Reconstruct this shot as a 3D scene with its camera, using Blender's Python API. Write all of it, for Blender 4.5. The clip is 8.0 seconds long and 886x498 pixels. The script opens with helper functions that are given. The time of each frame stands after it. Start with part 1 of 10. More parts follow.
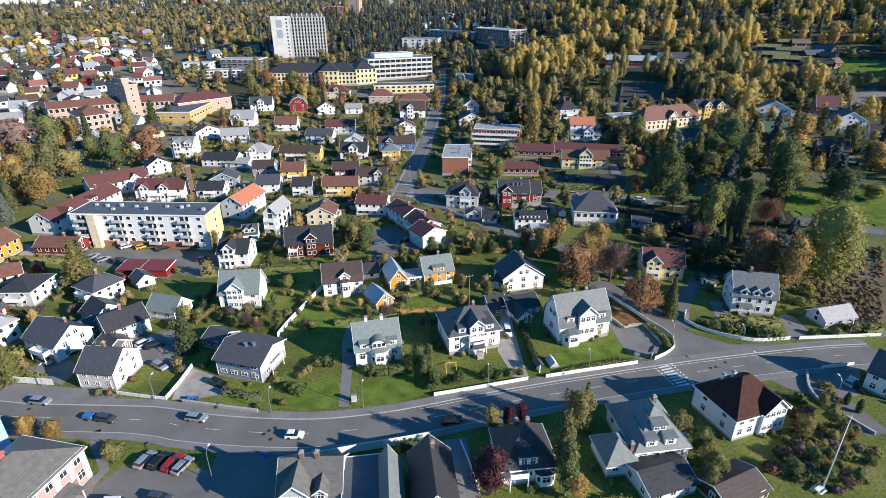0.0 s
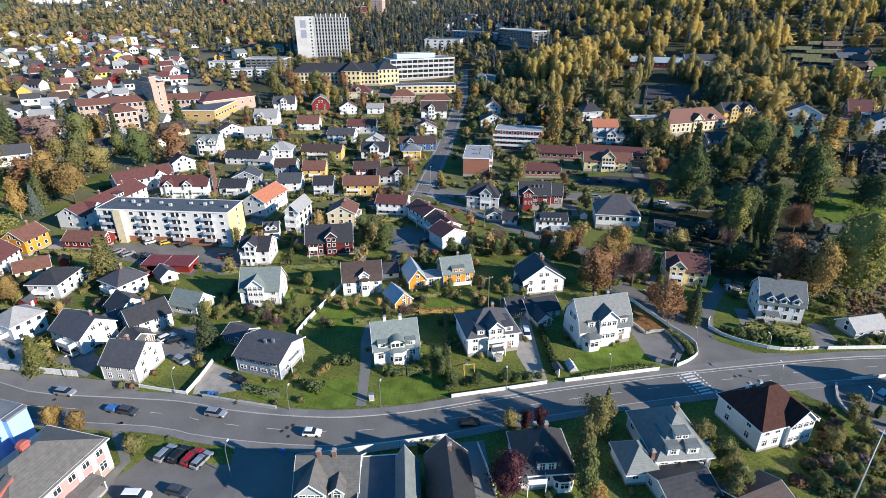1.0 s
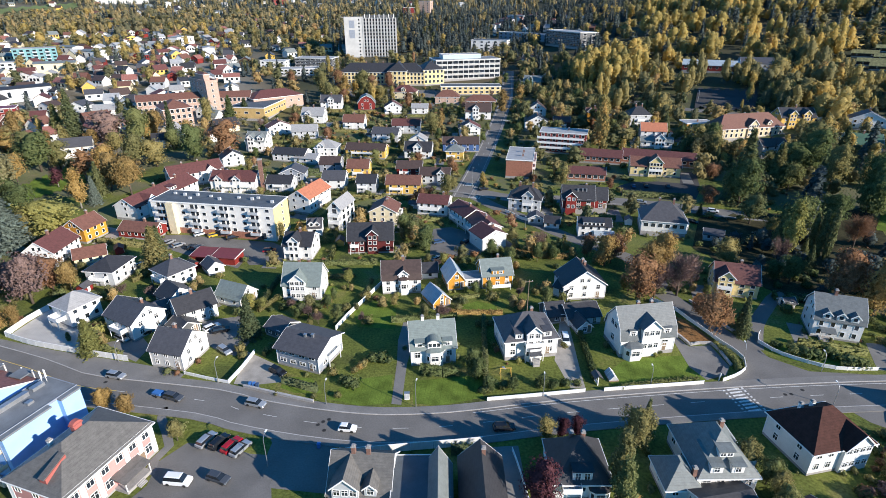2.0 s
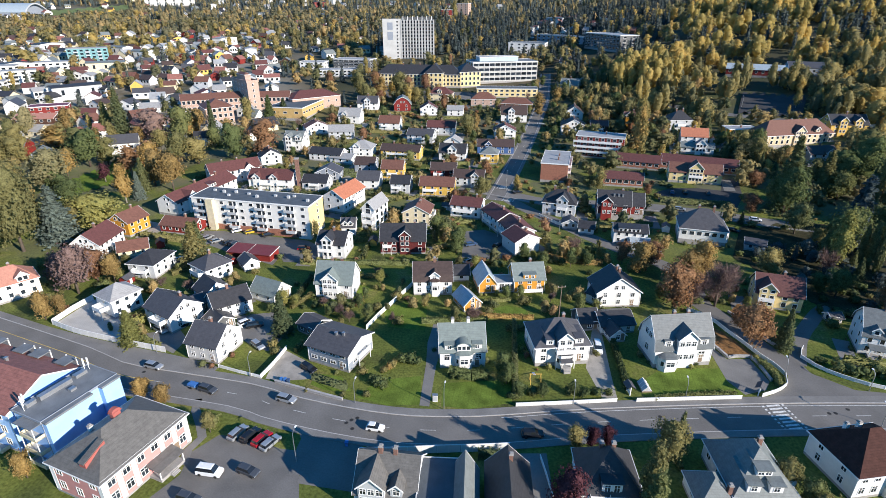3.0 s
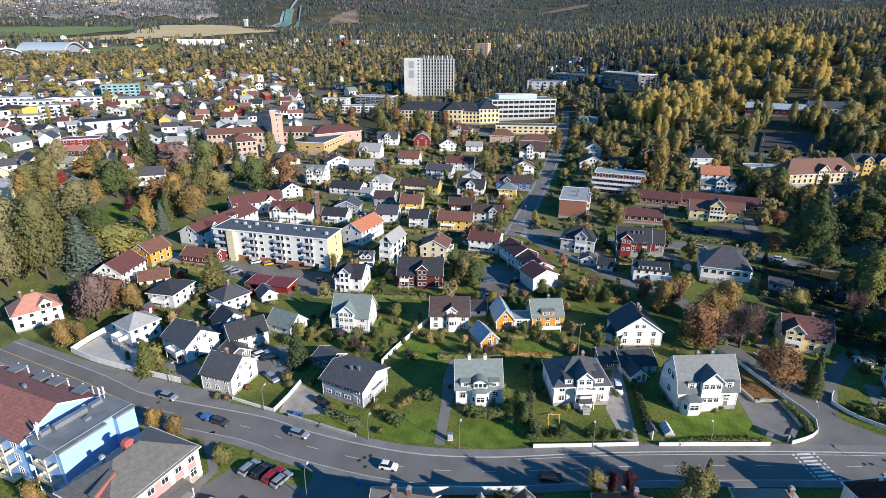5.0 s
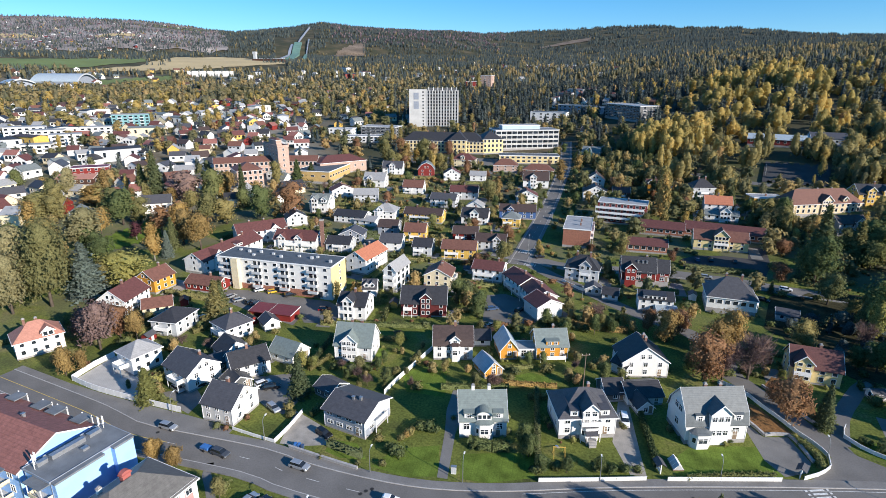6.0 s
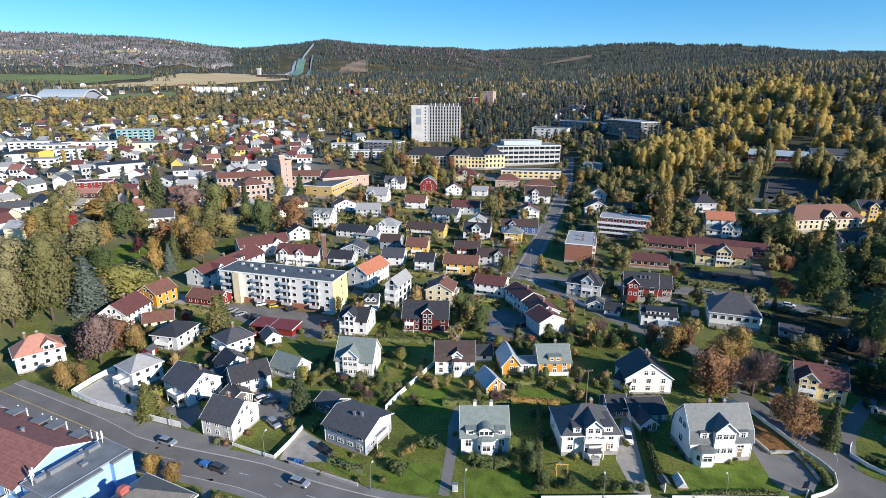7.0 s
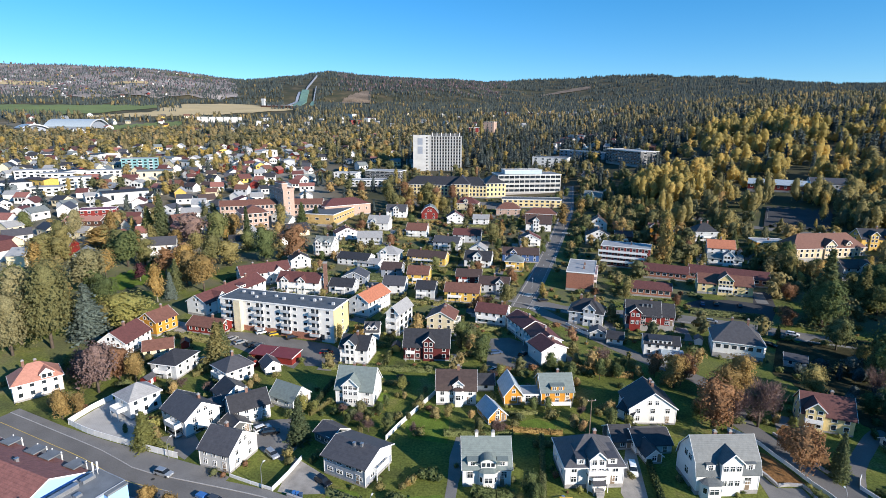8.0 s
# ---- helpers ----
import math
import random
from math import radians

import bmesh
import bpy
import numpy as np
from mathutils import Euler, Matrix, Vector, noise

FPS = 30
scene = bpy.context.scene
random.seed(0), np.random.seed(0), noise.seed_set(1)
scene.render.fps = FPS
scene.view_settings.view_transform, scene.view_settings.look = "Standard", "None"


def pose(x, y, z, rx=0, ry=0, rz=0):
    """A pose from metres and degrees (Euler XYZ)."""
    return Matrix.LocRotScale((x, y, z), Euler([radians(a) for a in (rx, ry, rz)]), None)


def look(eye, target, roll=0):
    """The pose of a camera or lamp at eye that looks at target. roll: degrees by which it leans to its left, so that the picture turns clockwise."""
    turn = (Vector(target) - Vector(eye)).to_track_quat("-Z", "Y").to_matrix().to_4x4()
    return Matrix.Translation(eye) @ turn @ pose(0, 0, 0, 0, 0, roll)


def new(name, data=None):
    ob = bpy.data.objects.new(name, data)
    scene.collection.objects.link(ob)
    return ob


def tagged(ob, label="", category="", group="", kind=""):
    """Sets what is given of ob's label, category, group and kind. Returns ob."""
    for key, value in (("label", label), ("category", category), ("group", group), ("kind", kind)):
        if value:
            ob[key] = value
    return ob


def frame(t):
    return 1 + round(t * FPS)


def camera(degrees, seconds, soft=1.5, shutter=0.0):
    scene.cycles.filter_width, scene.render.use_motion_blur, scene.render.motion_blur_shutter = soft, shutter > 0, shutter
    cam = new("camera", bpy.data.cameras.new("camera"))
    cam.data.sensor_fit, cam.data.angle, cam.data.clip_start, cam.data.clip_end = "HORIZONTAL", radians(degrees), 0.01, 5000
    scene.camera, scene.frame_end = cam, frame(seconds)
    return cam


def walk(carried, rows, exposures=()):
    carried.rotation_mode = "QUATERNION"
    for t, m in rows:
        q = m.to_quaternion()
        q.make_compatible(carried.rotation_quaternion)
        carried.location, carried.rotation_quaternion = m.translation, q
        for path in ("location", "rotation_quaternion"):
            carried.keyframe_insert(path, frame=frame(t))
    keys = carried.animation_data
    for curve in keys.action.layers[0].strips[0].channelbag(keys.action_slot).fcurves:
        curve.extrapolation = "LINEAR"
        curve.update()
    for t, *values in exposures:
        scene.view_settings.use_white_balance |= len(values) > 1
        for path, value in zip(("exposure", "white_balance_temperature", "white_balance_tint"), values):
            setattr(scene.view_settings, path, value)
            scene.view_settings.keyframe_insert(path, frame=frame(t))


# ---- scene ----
cam = camera(78.54, 8.0, soft=0.32)
# seconds, x, y, z, yaw, pitch, roll; the camera drifts a little in the air and turns
PATH = [
    (0.0, 1.14, -1.57, 80.59, 0.328, -24.969, -0.22),
    (0.3, 1.00, -1.40, 80.50, 0.304, -24.949, -0.18),
    (0.5, 0.90, -1.29, 80.44, 0.529, -24.936, -0.15),
    (0.6, 0.86, -1.24, 80.41, 0.644, -24.923, -0.14),
    (0.7, 0.82, -1.19, 80.39, 0.813, -24.910, -0.13),
    (0.8, 0.77, -1.13, 80.36, 1.422, -24.898, -0.12),
    (0.9, 0.73, -1.08, 80.34, 2.091, -24.885, -0.11),
    (1.0, 0.69, -1.03, 80.31, 2.463, -24.872, -0.10),
    (1.2, 0.62, -0.93, 80.27, 2.627, -24.866, -0.09),
    (1.4, 0.55, -0.83, 80.23, 2.954, -24.860, -0.08),
    (1.5, 0.51, -0.78, 80.21, 3.141, -24.857, -0.07),
    (1.6, 0.48, -0.74, 80.20, 3.412, -24.842, -0.07),
    (1.7, 0.45, -0.69, 80.18, 4.192, -24.828, -0.06),
    (1.8, 0.41, -0.65, 80.17, 5.093, -24.813, -0.06),
    (1.9, 0.38, -0.60, 80.15, 6.013, -24.799, -0.05),
    (2.0, 0.35, -0.56, 80.14, 7.007, -24.784, -0.05),
    (2.1, 0.33, -0.52, 80.13, 7.583, -24.760, -0.05),
    (2.2, 0.30, -0.49, 80.12, 8.194, -24.757, -0.04),
    (3.3, 0.05, -0.07, 80.02, 11.139, -24.551, -0.01),
    (3.5, 0.00, 0.00, 80.00, 11.481, -24.427, 0.00),
    (3.6, -0.02, 0.03, 80.00, 11.544, -23.894, 0.01),
    (3.7, -0.03, 0.06, 79.99, 11.658, -23.132, 0.02),
    (3.8, -0.05, 0.08, 79.99, 11.771, -22.389, 0.04),
    (3.9, -0.06, 0.11, 79.98, 11.875, -21.967, 0.05),
    (4.0, -0.08, 0.14, 79.98, 11.998, -21.848, 0.06),
    (4.5, -0.15, 0.25, 79.97, 12.513, -21.880, 0.08),
    (4.7, -0.17, 0.28, 79.97, 12.546, -21.779, 0.10),
    (5.8, -0.26, 0.41, 79.95, 12.940, -18.069, 0.20),
    (6.0, -0.28, 0.44, 79.95, 13.028, -17.957, 0.22),
    (6.5, -0.32, 0.44, 79.95, 13.156, -17.869, 0.29),
    (7.0, -0.34, 0.40, 79.94, 13.224, -16.394, 0.31),
    (7.5, -0.37, 0.34, 79.92, 13.308, -14.872, 0.34),
    (8.0, -0.39, 0.24, 79.89, 13.362, -13.413, 0.36),
]
walk(cam, [(t, pose(x, y, z, 90 + pitch, 0, yaw) @ pose(0, 0, 0, 0, 0, roll)) for t, x, y, z, yaw, pitch, roll in PATH],
     exposures=((0.0, 0.80), (2.0, 0.80), (4.5, 0.72), (6.5, 0.70), (8.0, 0.73)))

# ---- world and sun ----
SUN_AZ, SUN_EL = 115.0, 21.5      # degrees clockwise from +y, and above the horizon
world = bpy.data.worlds.new("sky")
scene.world = world
world.use_nodes = True
wn = world.node_tree.nodes
sky = wn.new("ShaderNodeTexSky")
sky.sky_type, sky.sun_disc = "NISHITA", False
sky.sun_elevation, sky.sun_rotation = radians(SUN_EL), radians(SUN_AZ)
sky.air_density, sky.dust_density, sky.ozone_density, sky.altitude = 1.0, 0.0, 4.0, 200
wn["Background"].inputs["Strength"].default_value = 0.110
clear = wn.new("ShaderNodeHueSaturation")           # a very clear autumn sky
clear.inputs["Saturation"].default_value = 1.34
even = wn.new("ShaderNodeMixRGB")                   # little difference between horizon and height
even.inputs[0].default_value, even.inputs[2].default_value = 0.12, (0.95, 3.0, 6.3, 1)
way, lift = wn.new("ShaderNodeTexCoord"), wn.new("ShaderNodeVectorMath")        # hardly any whitening along the horizon
lift.operation, lift.inputs[1].default_value = "ADD", (0, 0, 0.04)
world.node_tree.links.new(way.outputs["Generated"], lift.inputs[0])
world.node_tree.links.new(lift.outputs[0], sky.inputs["Vector"])
world.node_tree.links.new(sky.outputs[0], clear.inputs["Color"])
world.node_tree.links.new(clear.outputs[0], even.inputs[1])
world.node_tree.links.new(even.outputs[0], wn["Background"].inputs["Color"])
sun = new("sun", bpy.data.lights.new("sun", "SUN"))
sun.data.energy, sun.data.angle, sun.data.color = 5.0, radians(0.55), (1.0, 0.905, 0.80)
a, e = radians(SUN_AZ), radians(SUN_EL)
sun.matrix_world = look((math.sin(a) * math.cos(e) * 400, math.cos(a) * math.cos(e) * 400, math.sin(e) * 400), (0, 0, 0))

# ---- the lie of the land ----
def ramp(v, knots):
    for (a0, b0), (a1, b1) in zip(knots, knots[1:]):
        if v <= a1:
            f = max(0.0, (v - a0) / (a1 - a0))
            return b0 + (b1 - b0) * f
    return knots[-1][1]

SKYLINE = ((-90, 3.2), (-51, 4.25), (-47, 4.25), (-43, 4.2), (-39, 3.9), (-35, 3.65), (-33, 3.5), (-29, 3.95), (-25, 4.45), (-21.5, 4.2),
           (-17, 4.0), (-9, 3.7), (-4, 4.0), (3, 4.3), (9, 4.05), (14, 3.85), (18, 3.5), (25, 3.0), (60, 2.6), (180, 0.5))
WEST = ((0, 0), (190, 0), (300, 5), (450, 14), (620, 25), (780, 34), (1000, 50), (1300, 78), (1600, 104), (2100, 138))
EAST = ((0, 0), (200, 0), (300, 7), (400, 20), (560, 46), (700, 68), (1000, 96), (1600, 145), (2100, 178))

def slope_z(x, y):
    """The broad lie of the land: level near the road, rising to wooded hills."""
    r, az = math.hypot(x, y), math.degrees(math.atan2(x, y))
    s = min(1.0, max(0.0, (abs(az + 4) * (az > -4)) / 24.0))
    s = s * s * (3 - 2 * s)
    back = min(1.0, max(0.0, (115 - abs(az)) / 45.0))
    low = ramp(r, WEST) * (1 - s) + ramp(r, EAST) * s
    if r > 2100:
        top = 80 + 3500 * math.tan(radians(ramp(az, SKYLINE)))
        base = WEST[-1][1] * (1 - s) + EAST[-1][1] * s
        f = min(1.0, (r - 2100) / 1400)
        low = base + (top - base) * (f ** (0.65 if -42 < az < -12 else 1.2 - 0.55 * max(0.0, 1 - min(abs(az + 42), abs(az + 12)) / 8))) - max(0.0, r - 3500) * 0.08
    return low * back


def ground_z(x, y):
    """Height of the land, with humps on the far hills."""
    r, z = math.hypot(x, y), slope_z(x, y)
    if r > 2100:
        p = Vector((x, y, 0))
        z += (noise.noise(p * 0.004) * 8 + noise.noise(p * 0.0013 + Vector((0, 0, 5))) * 14) * min(1.0, (r - 2100) / 600)
    return z


# ---- materials ----
def ramp_node(nt, stops):
    n = nt.nodes.new("ShaderNodeValToRGB")
    els = n.color_ramp.elements
    while len(els) < len(stops):
        els.new(0.5)
    for el, (p, c) in zip(els, stops):
        el.position, el.color = p, (*c, 1)
    return n


def surface(name, c, rough=0.7, vary=0.18, scale=0.6, fine=9.0, bump=0.15, metal=0.0, boards=0.0, axis="Z", objvary=0.0, stain=(0.5, 0.5, 0.5), spec=0.4):
    """A surface with a base colour that varies at two scales, fine relief, and boards or courses of a width in metres."""
    m = bpy.data.materials.new(name)
    m.use_nodes = True
    nt = m.node_tree
    nd, ln = nt.nodes, nt.links
    b = nd["Principled BSDF"]
    b.inputs["Roughness"].default_value, b.inputs["Metallic"].default_value = rough, metal
    b.inputs["Specular IOR Level"].default_value = spec
    tc = nd.new("ShaderNodeTexCoord")
    big, small = nd.new("ShaderNodeTexNoise"), nd.new("ShaderNodeTexNoise")
    big.inputs["Scale"].default_value, big.inputs["Detail"].default_value = scale, 4
    small.inputs["Scale"].default_value, small.inputs["Detail"].default_value = fine, 2
    ln.new(tc.outputs["Object"], big.inputs["Vector"])
    ln.new(tc.outputs["Object"], small.inputs["Vector"])
    lo = tuple(max(0.0, k * (1 - vary) * (0.7 + 0.6 * s)) for k, s in zip(c, stain))
    hi = tuple(min(1.0, k * (1 + vary)) for k in c)
    r1 = ramp_node(nt, ((0.32, lo), (0.5, c), (0.7, hi)))
    ln.new(big.outputs["Fac"], r1.inputs["Fac"])
    mul = nd.new("ShaderNodeMixRGB")
    mul.blend_type = "OVERLAY"
    mul.inputs["Fac"].default_value = min(0.6, vary * 1.6)
    ln.new(r1.outputs["Color"], mul.inputs[1])
    ln.new(small.outputs["Fac"], mul.inputs[2])
    col = mul.outputs[0]
    if objvary:
        oi, hs = nd.new("ShaderNodeObjectInfo"), nd.new("ShaderNodeHueSaturation")
        mr = nd.new("ShaderNodeMapRange")
        mr.inputs["To Min"].default_value, mr.inputs["To Max"].default_value = 1 - objvary, 1 + objvary
        ln.new(oi.outputs["Random"], mr.inputs["Value"])
        ln.new(mr.outputs[0], hs.inputs["Value"])
        ln.new(col, hs.inputs["Color"])
        col = hs.outputs[0]
    hsrc = small.outputs["Fac"]
    if boards:
        w = nd.new("ShaderNodeTexWave")
        w.bands_direction, w.wave_profile = axis, "SAW"
        w.inputs["Scale"].default_value = 0.314 / boards
        w.inputs["Distortion"].default_value = 0.15
        ln.new(tc.outputs["Object"], w.inputs["Vector"])
        dk = nd.new("ShaderNodeMixRGB")
        dk.blend_type = "MULTIPLY"
        dk.inputs["Fac"].default_value = 0.35
        rr = ramp_node(nt, ((0.0, (0.45, 0.45, 0.45)), (0.22, (1, 1, 1))))
        ln.new(w.outputs["Fac"], rr.inputs["Fac"])
        ln.new(col, dk.inputs[1])
        ln.new(rr.outputs["Color"], dk.inputs[2])
        col = dk.outputs[0]
        hsrc = w.outputs["Fac"]
    ln.new(col, b.inputs["Base Color"])
    if bump:
        bp = nd.new("ShaderNodeBump")
        bp.inputs["Strength"].default_value, bp.inputs["Distance"].default_value = bump, 0.05
        ln.new(hsrc, bp.inputs["Height"])
        ln.new(bp.outputs[0], b.inputs["Normal"])
    return m


def foliage(name, stops, glow=0.42):
    """Leaves: a colour for each clump out of a range, a little light passing through."""
    m = bpy.data.materials.new(name)
    m.use_nodes = True
    nt = m.node_tree
    nd, ln = nt.nodes, nt.links
    nd.remove(nd["Principled BSDF"])
    geo, oi, add = nd.new("ShaderNodeNewGeometry"), nd.new("ShaderNodeObjectInfo"), nd.new("ShaderNodeMath")
    add.operation = "MULTIPLY_ADD"
    ln.new(geo.outputs["Random Per Island"], add.inputs[0])
    add.inputs[1].default_value = 0.22
    sc = nd.new("ShaderNodeMath")
    sc.operation = "MULTIPLY"
    sc.inputs[1].default_value = 0.78
    ln.new(oi.outputs["Random"], sc.inputs[0])
    ln.new(sc.outputs[0], add.inputs[2])
    # the extra blue in each leaf colour stands in for haze
    r = ramp_node(nt, [(p, (c[0] * 1.13, c[1] * 1.04, c[2] * 1.45)) for p, c in stops])
    ln.new(add.outputs[0], r.inputs["Fac"])
    d, tr, mx = nd.new("ShaderNodeBsdfDiffuse"), nd.new("ShaderNodeBsdfTranslucent"), nd.new("ShaderNodeMixShader")
    mx.inputs[0].default_value = glow
    # twigs and leaf clusters: light and dark at about a third of a metre
    nz, mr, mul, bp = nd.new("ShaderNodeTexNoise"), nd.new("ShaderNodeMapRange"), nd.new("ShaderNodeMixRGB"), nd.new("ShaderNodeBump")
    nz.inputs["Scale"].default_value, nz.inputs["Detail"].default_value = 2.2, 2.0
    ln.new(geo.outputs["Position"], nz.inputs["Vector"])
    mr.inputs["From Min"].default_value, mr.inputs["From Max"].default_value = 0.3, 0.7
    mr.inputs["To Min"].default_value, mr.inputs["To Max"].default_value = 0.62, 1.38
    ln.new(nz.outputs["Fac"], mr.inputs["Value"])
    mul.blend_type = "MULTIPLY"
    mul.inputs["Fac"].default_value = 1.0
    ln.new(r.outputs["Color"], mul.inputs[1])
    ln.new(mr.outputs[0], mul.inputs[2])
    bp.inputs["Strength"].default_value, bp.inputs["Distance"].default_value = 0.5, 0.3
    ln.new(nz.outputs["Fac"], bp.inputs["Height"])
    ln.new(bp.outputs[0], d.inputs["Normal"])
    for n in (d, tr):
        ln.new(mul.outputs[0], n.inputs["Color"])
    ln.new(d.outputs[0], mx.inputs[1])
    ln.new(tr.outputs[0], mx.inputs[2])
    ln.new(mx.outputs[0], nd["Material Output"].inputs["Surface"])
    return m


WALL = {
    "white": surface("white_boards", (0.71, 0.71, 0.69), 0.55, 0.05, 0.8, 12, 0.25, boards=0.16),
    "plaster": surface("white_plaster", (0.70, 0.69, 0.65), 0.8, 0.06, 0.5, 20, 0.1),
    "cream": surface("cream_boards", (0.66, 0.58, 0.40), 0.6, 0.08, 0.8, 12, 0.25, boards=0.16),
    "yellow": surface("yellow_boards", (0.62, 0.40, 0.09), 0.6, 0.10, 0.8, 12, 0.25, boards=0.16),
    "ochre": surface("ochre_boards", (0.58, 0.27, 0.035), 0.6, 0.10, 0.8, 12, 0.25, boards=0.16),
    "pale_yellow": surface("pale_yellow_plaster", (0.66, 0.53, 0.26), 0.75, 0.08, 0.5, 15, 0.1),
    "red": surface("red_boards", (0.20, 0.022, 0.018), 0.6, 0.15, 0.8, 12, 0.25, boards=0.16),
    "wine": surface("wine_red_boards", (0.105, 0.020, 0.020), 0.6, 0.15, 0.8, 12, 0.25, boards=0.16),
    "brown": surface("brown_boards", (0.075, 0.035, 0.022), 0.65, 0.2, 0.8, 12, 0.25, boards=0.16),
    "grey": surface("grey_boards", (0.26, 0.29, 0.34), 0.6, 0.08, 0.8, 12, 0.25, boards=0.16),
    "dark_grey": surface("dark_grey_boards", (0.10, 0.105, 0.11), 0.6, 0.12, 0.8, 12, 0.25, boards=0.16),
    "light_grey": surface("light_grey_boards", (0.46, 0.48, 0.50), 0.6, 0.07, 0.8, 12, 0.25, boards=0.16),
    "blue": surface("blue_boards", (0.05, 0.11, 0.27), 0.6, 0.1, 0.8, 12, 0.25, boards=0.16),
    "stone_beige": surface("pale_grey_render", (0.52, 0.51, 0.48), 0.8, 0.08, 0.6, 18, 0.1),
    "pale_metal": surface("pale_blue_sheet", (0.42, 0.52, 0.58), 0.45, 0.06, 0.6, 18, 0.1, boards=0.5, axis="X"),
    "pale_blue": surface("pale_blue_render", (0.30, 0.50, 0.82), 0.7, 0.05, 0.5, 18, 0.1),
    "red_render": surface("red_render", (0.34, 0.10, 0.085), 0.75, 0.1, 0.5, 18, 0.1),
    "pink": surface("pink_render", (0.54, 0.255, 0.235), 0.75, 0.08, 0.5, 18, 0.1),
    "rose": surface("rose_white_render", (0.78, 0.66, 0.58), 0.75, 0.06, 0.5, 18, 0.1),
    "teal": surface("teal_boards", (0.16, 0.32, 0.34), 0.6, 0.1, 0.8, 12, 0.25, boards=0.16),
    "brick": surface("red_brick", (0.30, 0.13, 0.085), 0.85, 0.15, 1.5, 14, 0.3, boards=0.075),
    "pink_brick": surface("pale_red_brick", (0.44, 0.31, 0.25), 0.85, 0.12, 1.0, 14, 0.3, boards=0.075),
    "pale": surface("pale_concrete_panels", (0.48, 0.48, 0.47), 0.8, 0.1, 0.2, 6, 0.1),
    "beige": surface("beige_render", (0.60, 0.47, 0.30), 0.75, 0.08, 0.5, 15, 0.1),
    "tan": surface("tan_panel", (0.50, 0.34, 0.14), 0.7, 0.1, 0.5, 10, 0.1),
    "concrete": surface("pale_concrete", (0.42, 0.42, 0.41), 0.85, 0.1, 0.3, 10, 0.2),
}
ROOF = {
    "slate": surface("grey_green_slate", (0.165, 0.185, 0.182), 0.55, 0.14, 1.2, 6, 0.5, boards=0.3),
    "blue_slate": surface("grey_slate_tiles", (0.125, 0.14, 0.145), 0.55, 0.14, 1.2, 6, 0.5, boards=0.3),
    "mint": surface("pale_green_slate", (0.17, 0.205, 0.195), 0.55, 0.12, 1.2, 6, 0.5, boards=0.3),
    "dark": surface("black_roof_tile", (0.038, 0.038, 0.042), 0.5, 0.2, 1.2, 6, 0.5, boards=0.3),
    "grey": surface("grey_roof_tile", (0.072, 0.072, 0.08), 0.5, 0.15, 1.2, 6, 0.5, boards=0.3),
    "slab": surface("brown_grey_slate", (0.125, 0.12, 0.112), 0.6, 0.16, 1.2, 6, 0.5, boards=0.3),
    "light": surface("pale_grey_roof", (0.30, 0.30, 0.30), 0.55, 0.12, 1.2, 6, 0.4, boards=0.3),
    "brown": surface("brown_roof_tile", (0.068, 0.046, 0.04), 0.6, 0.18, 1.2, 6, 0.5, boards=0.3),
    "chocolate": surface("chocolate_roof_tile", (0.062, 0.027, 0.022), 0.85, 0.18, 1.2, 6, 0.5, boards=0.3, spec=0.15),
    "red": surface("dark_red_roof_tile", (0.115, 0.045, 0.040), 0.65, 0.18, 1.2, 6, 0.5, boards=0.3),
    "rust": surface("red_brown_roof_tile", (0.155, 0.072, 0.052), 0.65, 0.18, 1.2, 6, 0.5, boards=0.3),
    "orange": surface("orange_roof_tile", (0.42, 0.16, 0.09), 0.65, 0.14, 1.2, 6, 0.5, boards=0.3),
    "salmon": surface("salmon_roof_tile", (0.40, 0.19, 0.14), 0.65, 0.12, 1.2, 6, 0.5, boards=0.3),
    "metal": surface("zinc_roof", (0.36, 0.42, 0.46), 0.4, 0.1, 0.8, 6, 0.3, boards=0.4, axis="X"),
    "terracotta": surface("worn_terracotta_tile", (0.260, 0.111, 0.091), 0.7, 0.18, 1.2, 6, 0.5, boards=0.3),
    "felt_mid": surface("weathered_roofing_felt", (0.16, 0.175, 0.19), 0.75, 0.18, 0.4, 9, 0.15),
    "felt": surface("grey_roofing_felt", (0.085, 0.10, 0.115), 0.75, 0.18, 0.4, 9, 0.15),
    "felt_pale": surface("pale_grey_roofing_felt", (0.30, 0.31, 0.32), 0.75, 0.14, 0.4, 9, 0.15),
    "green": surface("green_sheet_roof", (0.055, 0.115, 0.075), 0.5, 0.15, 0.8, 6, 0.3, boards=0.4),
    "maroon": surface("maroon_sheet_roof", (0.17, 0.036, 0.042), 0.5, 0.12, 0.8, 6, 0.3, boards=0.35, axis="X"),
}
TRIM = surface("white_trim_paint", (0.80, 0.80, 0.78), 0.5, 0.04, 2, 15, 0.05)
PANE = surface("window_glass", (0.022, 0.030, 0.040), 0.06, 0.3, 0.9, 3, 0.0, objvary=0.5, spec=0.8)
STONE = surface("grey_foundation", (0.30, 0.29, 0.28), 0.9, 0.15, 1, 8, 0.3)
CHIMNEY = surface("chimney_brick", (0.20, 0.11, 0.085), 0.85, 0.2, 2, 14, 0.3, boards=0.075)
ASPHALT = surface("worn_asphalt", (0.158, 0.152, 0.144), 0.85, 0.14, 0.12, 3.0, 0.15, spec=0.2)
ASPHALT_DARK = surface("parking_asphalt", (0.15, 0.145, 0.138), 0.9, 0.18, 0.15, 4, 0.15, spec=0.2)
LEAFBED = surface("fallen_leaves_bed", (0.20, 0.105, 0.042), 0.95, 0.35, 1.2, 7, 0.4, spec=0.15)
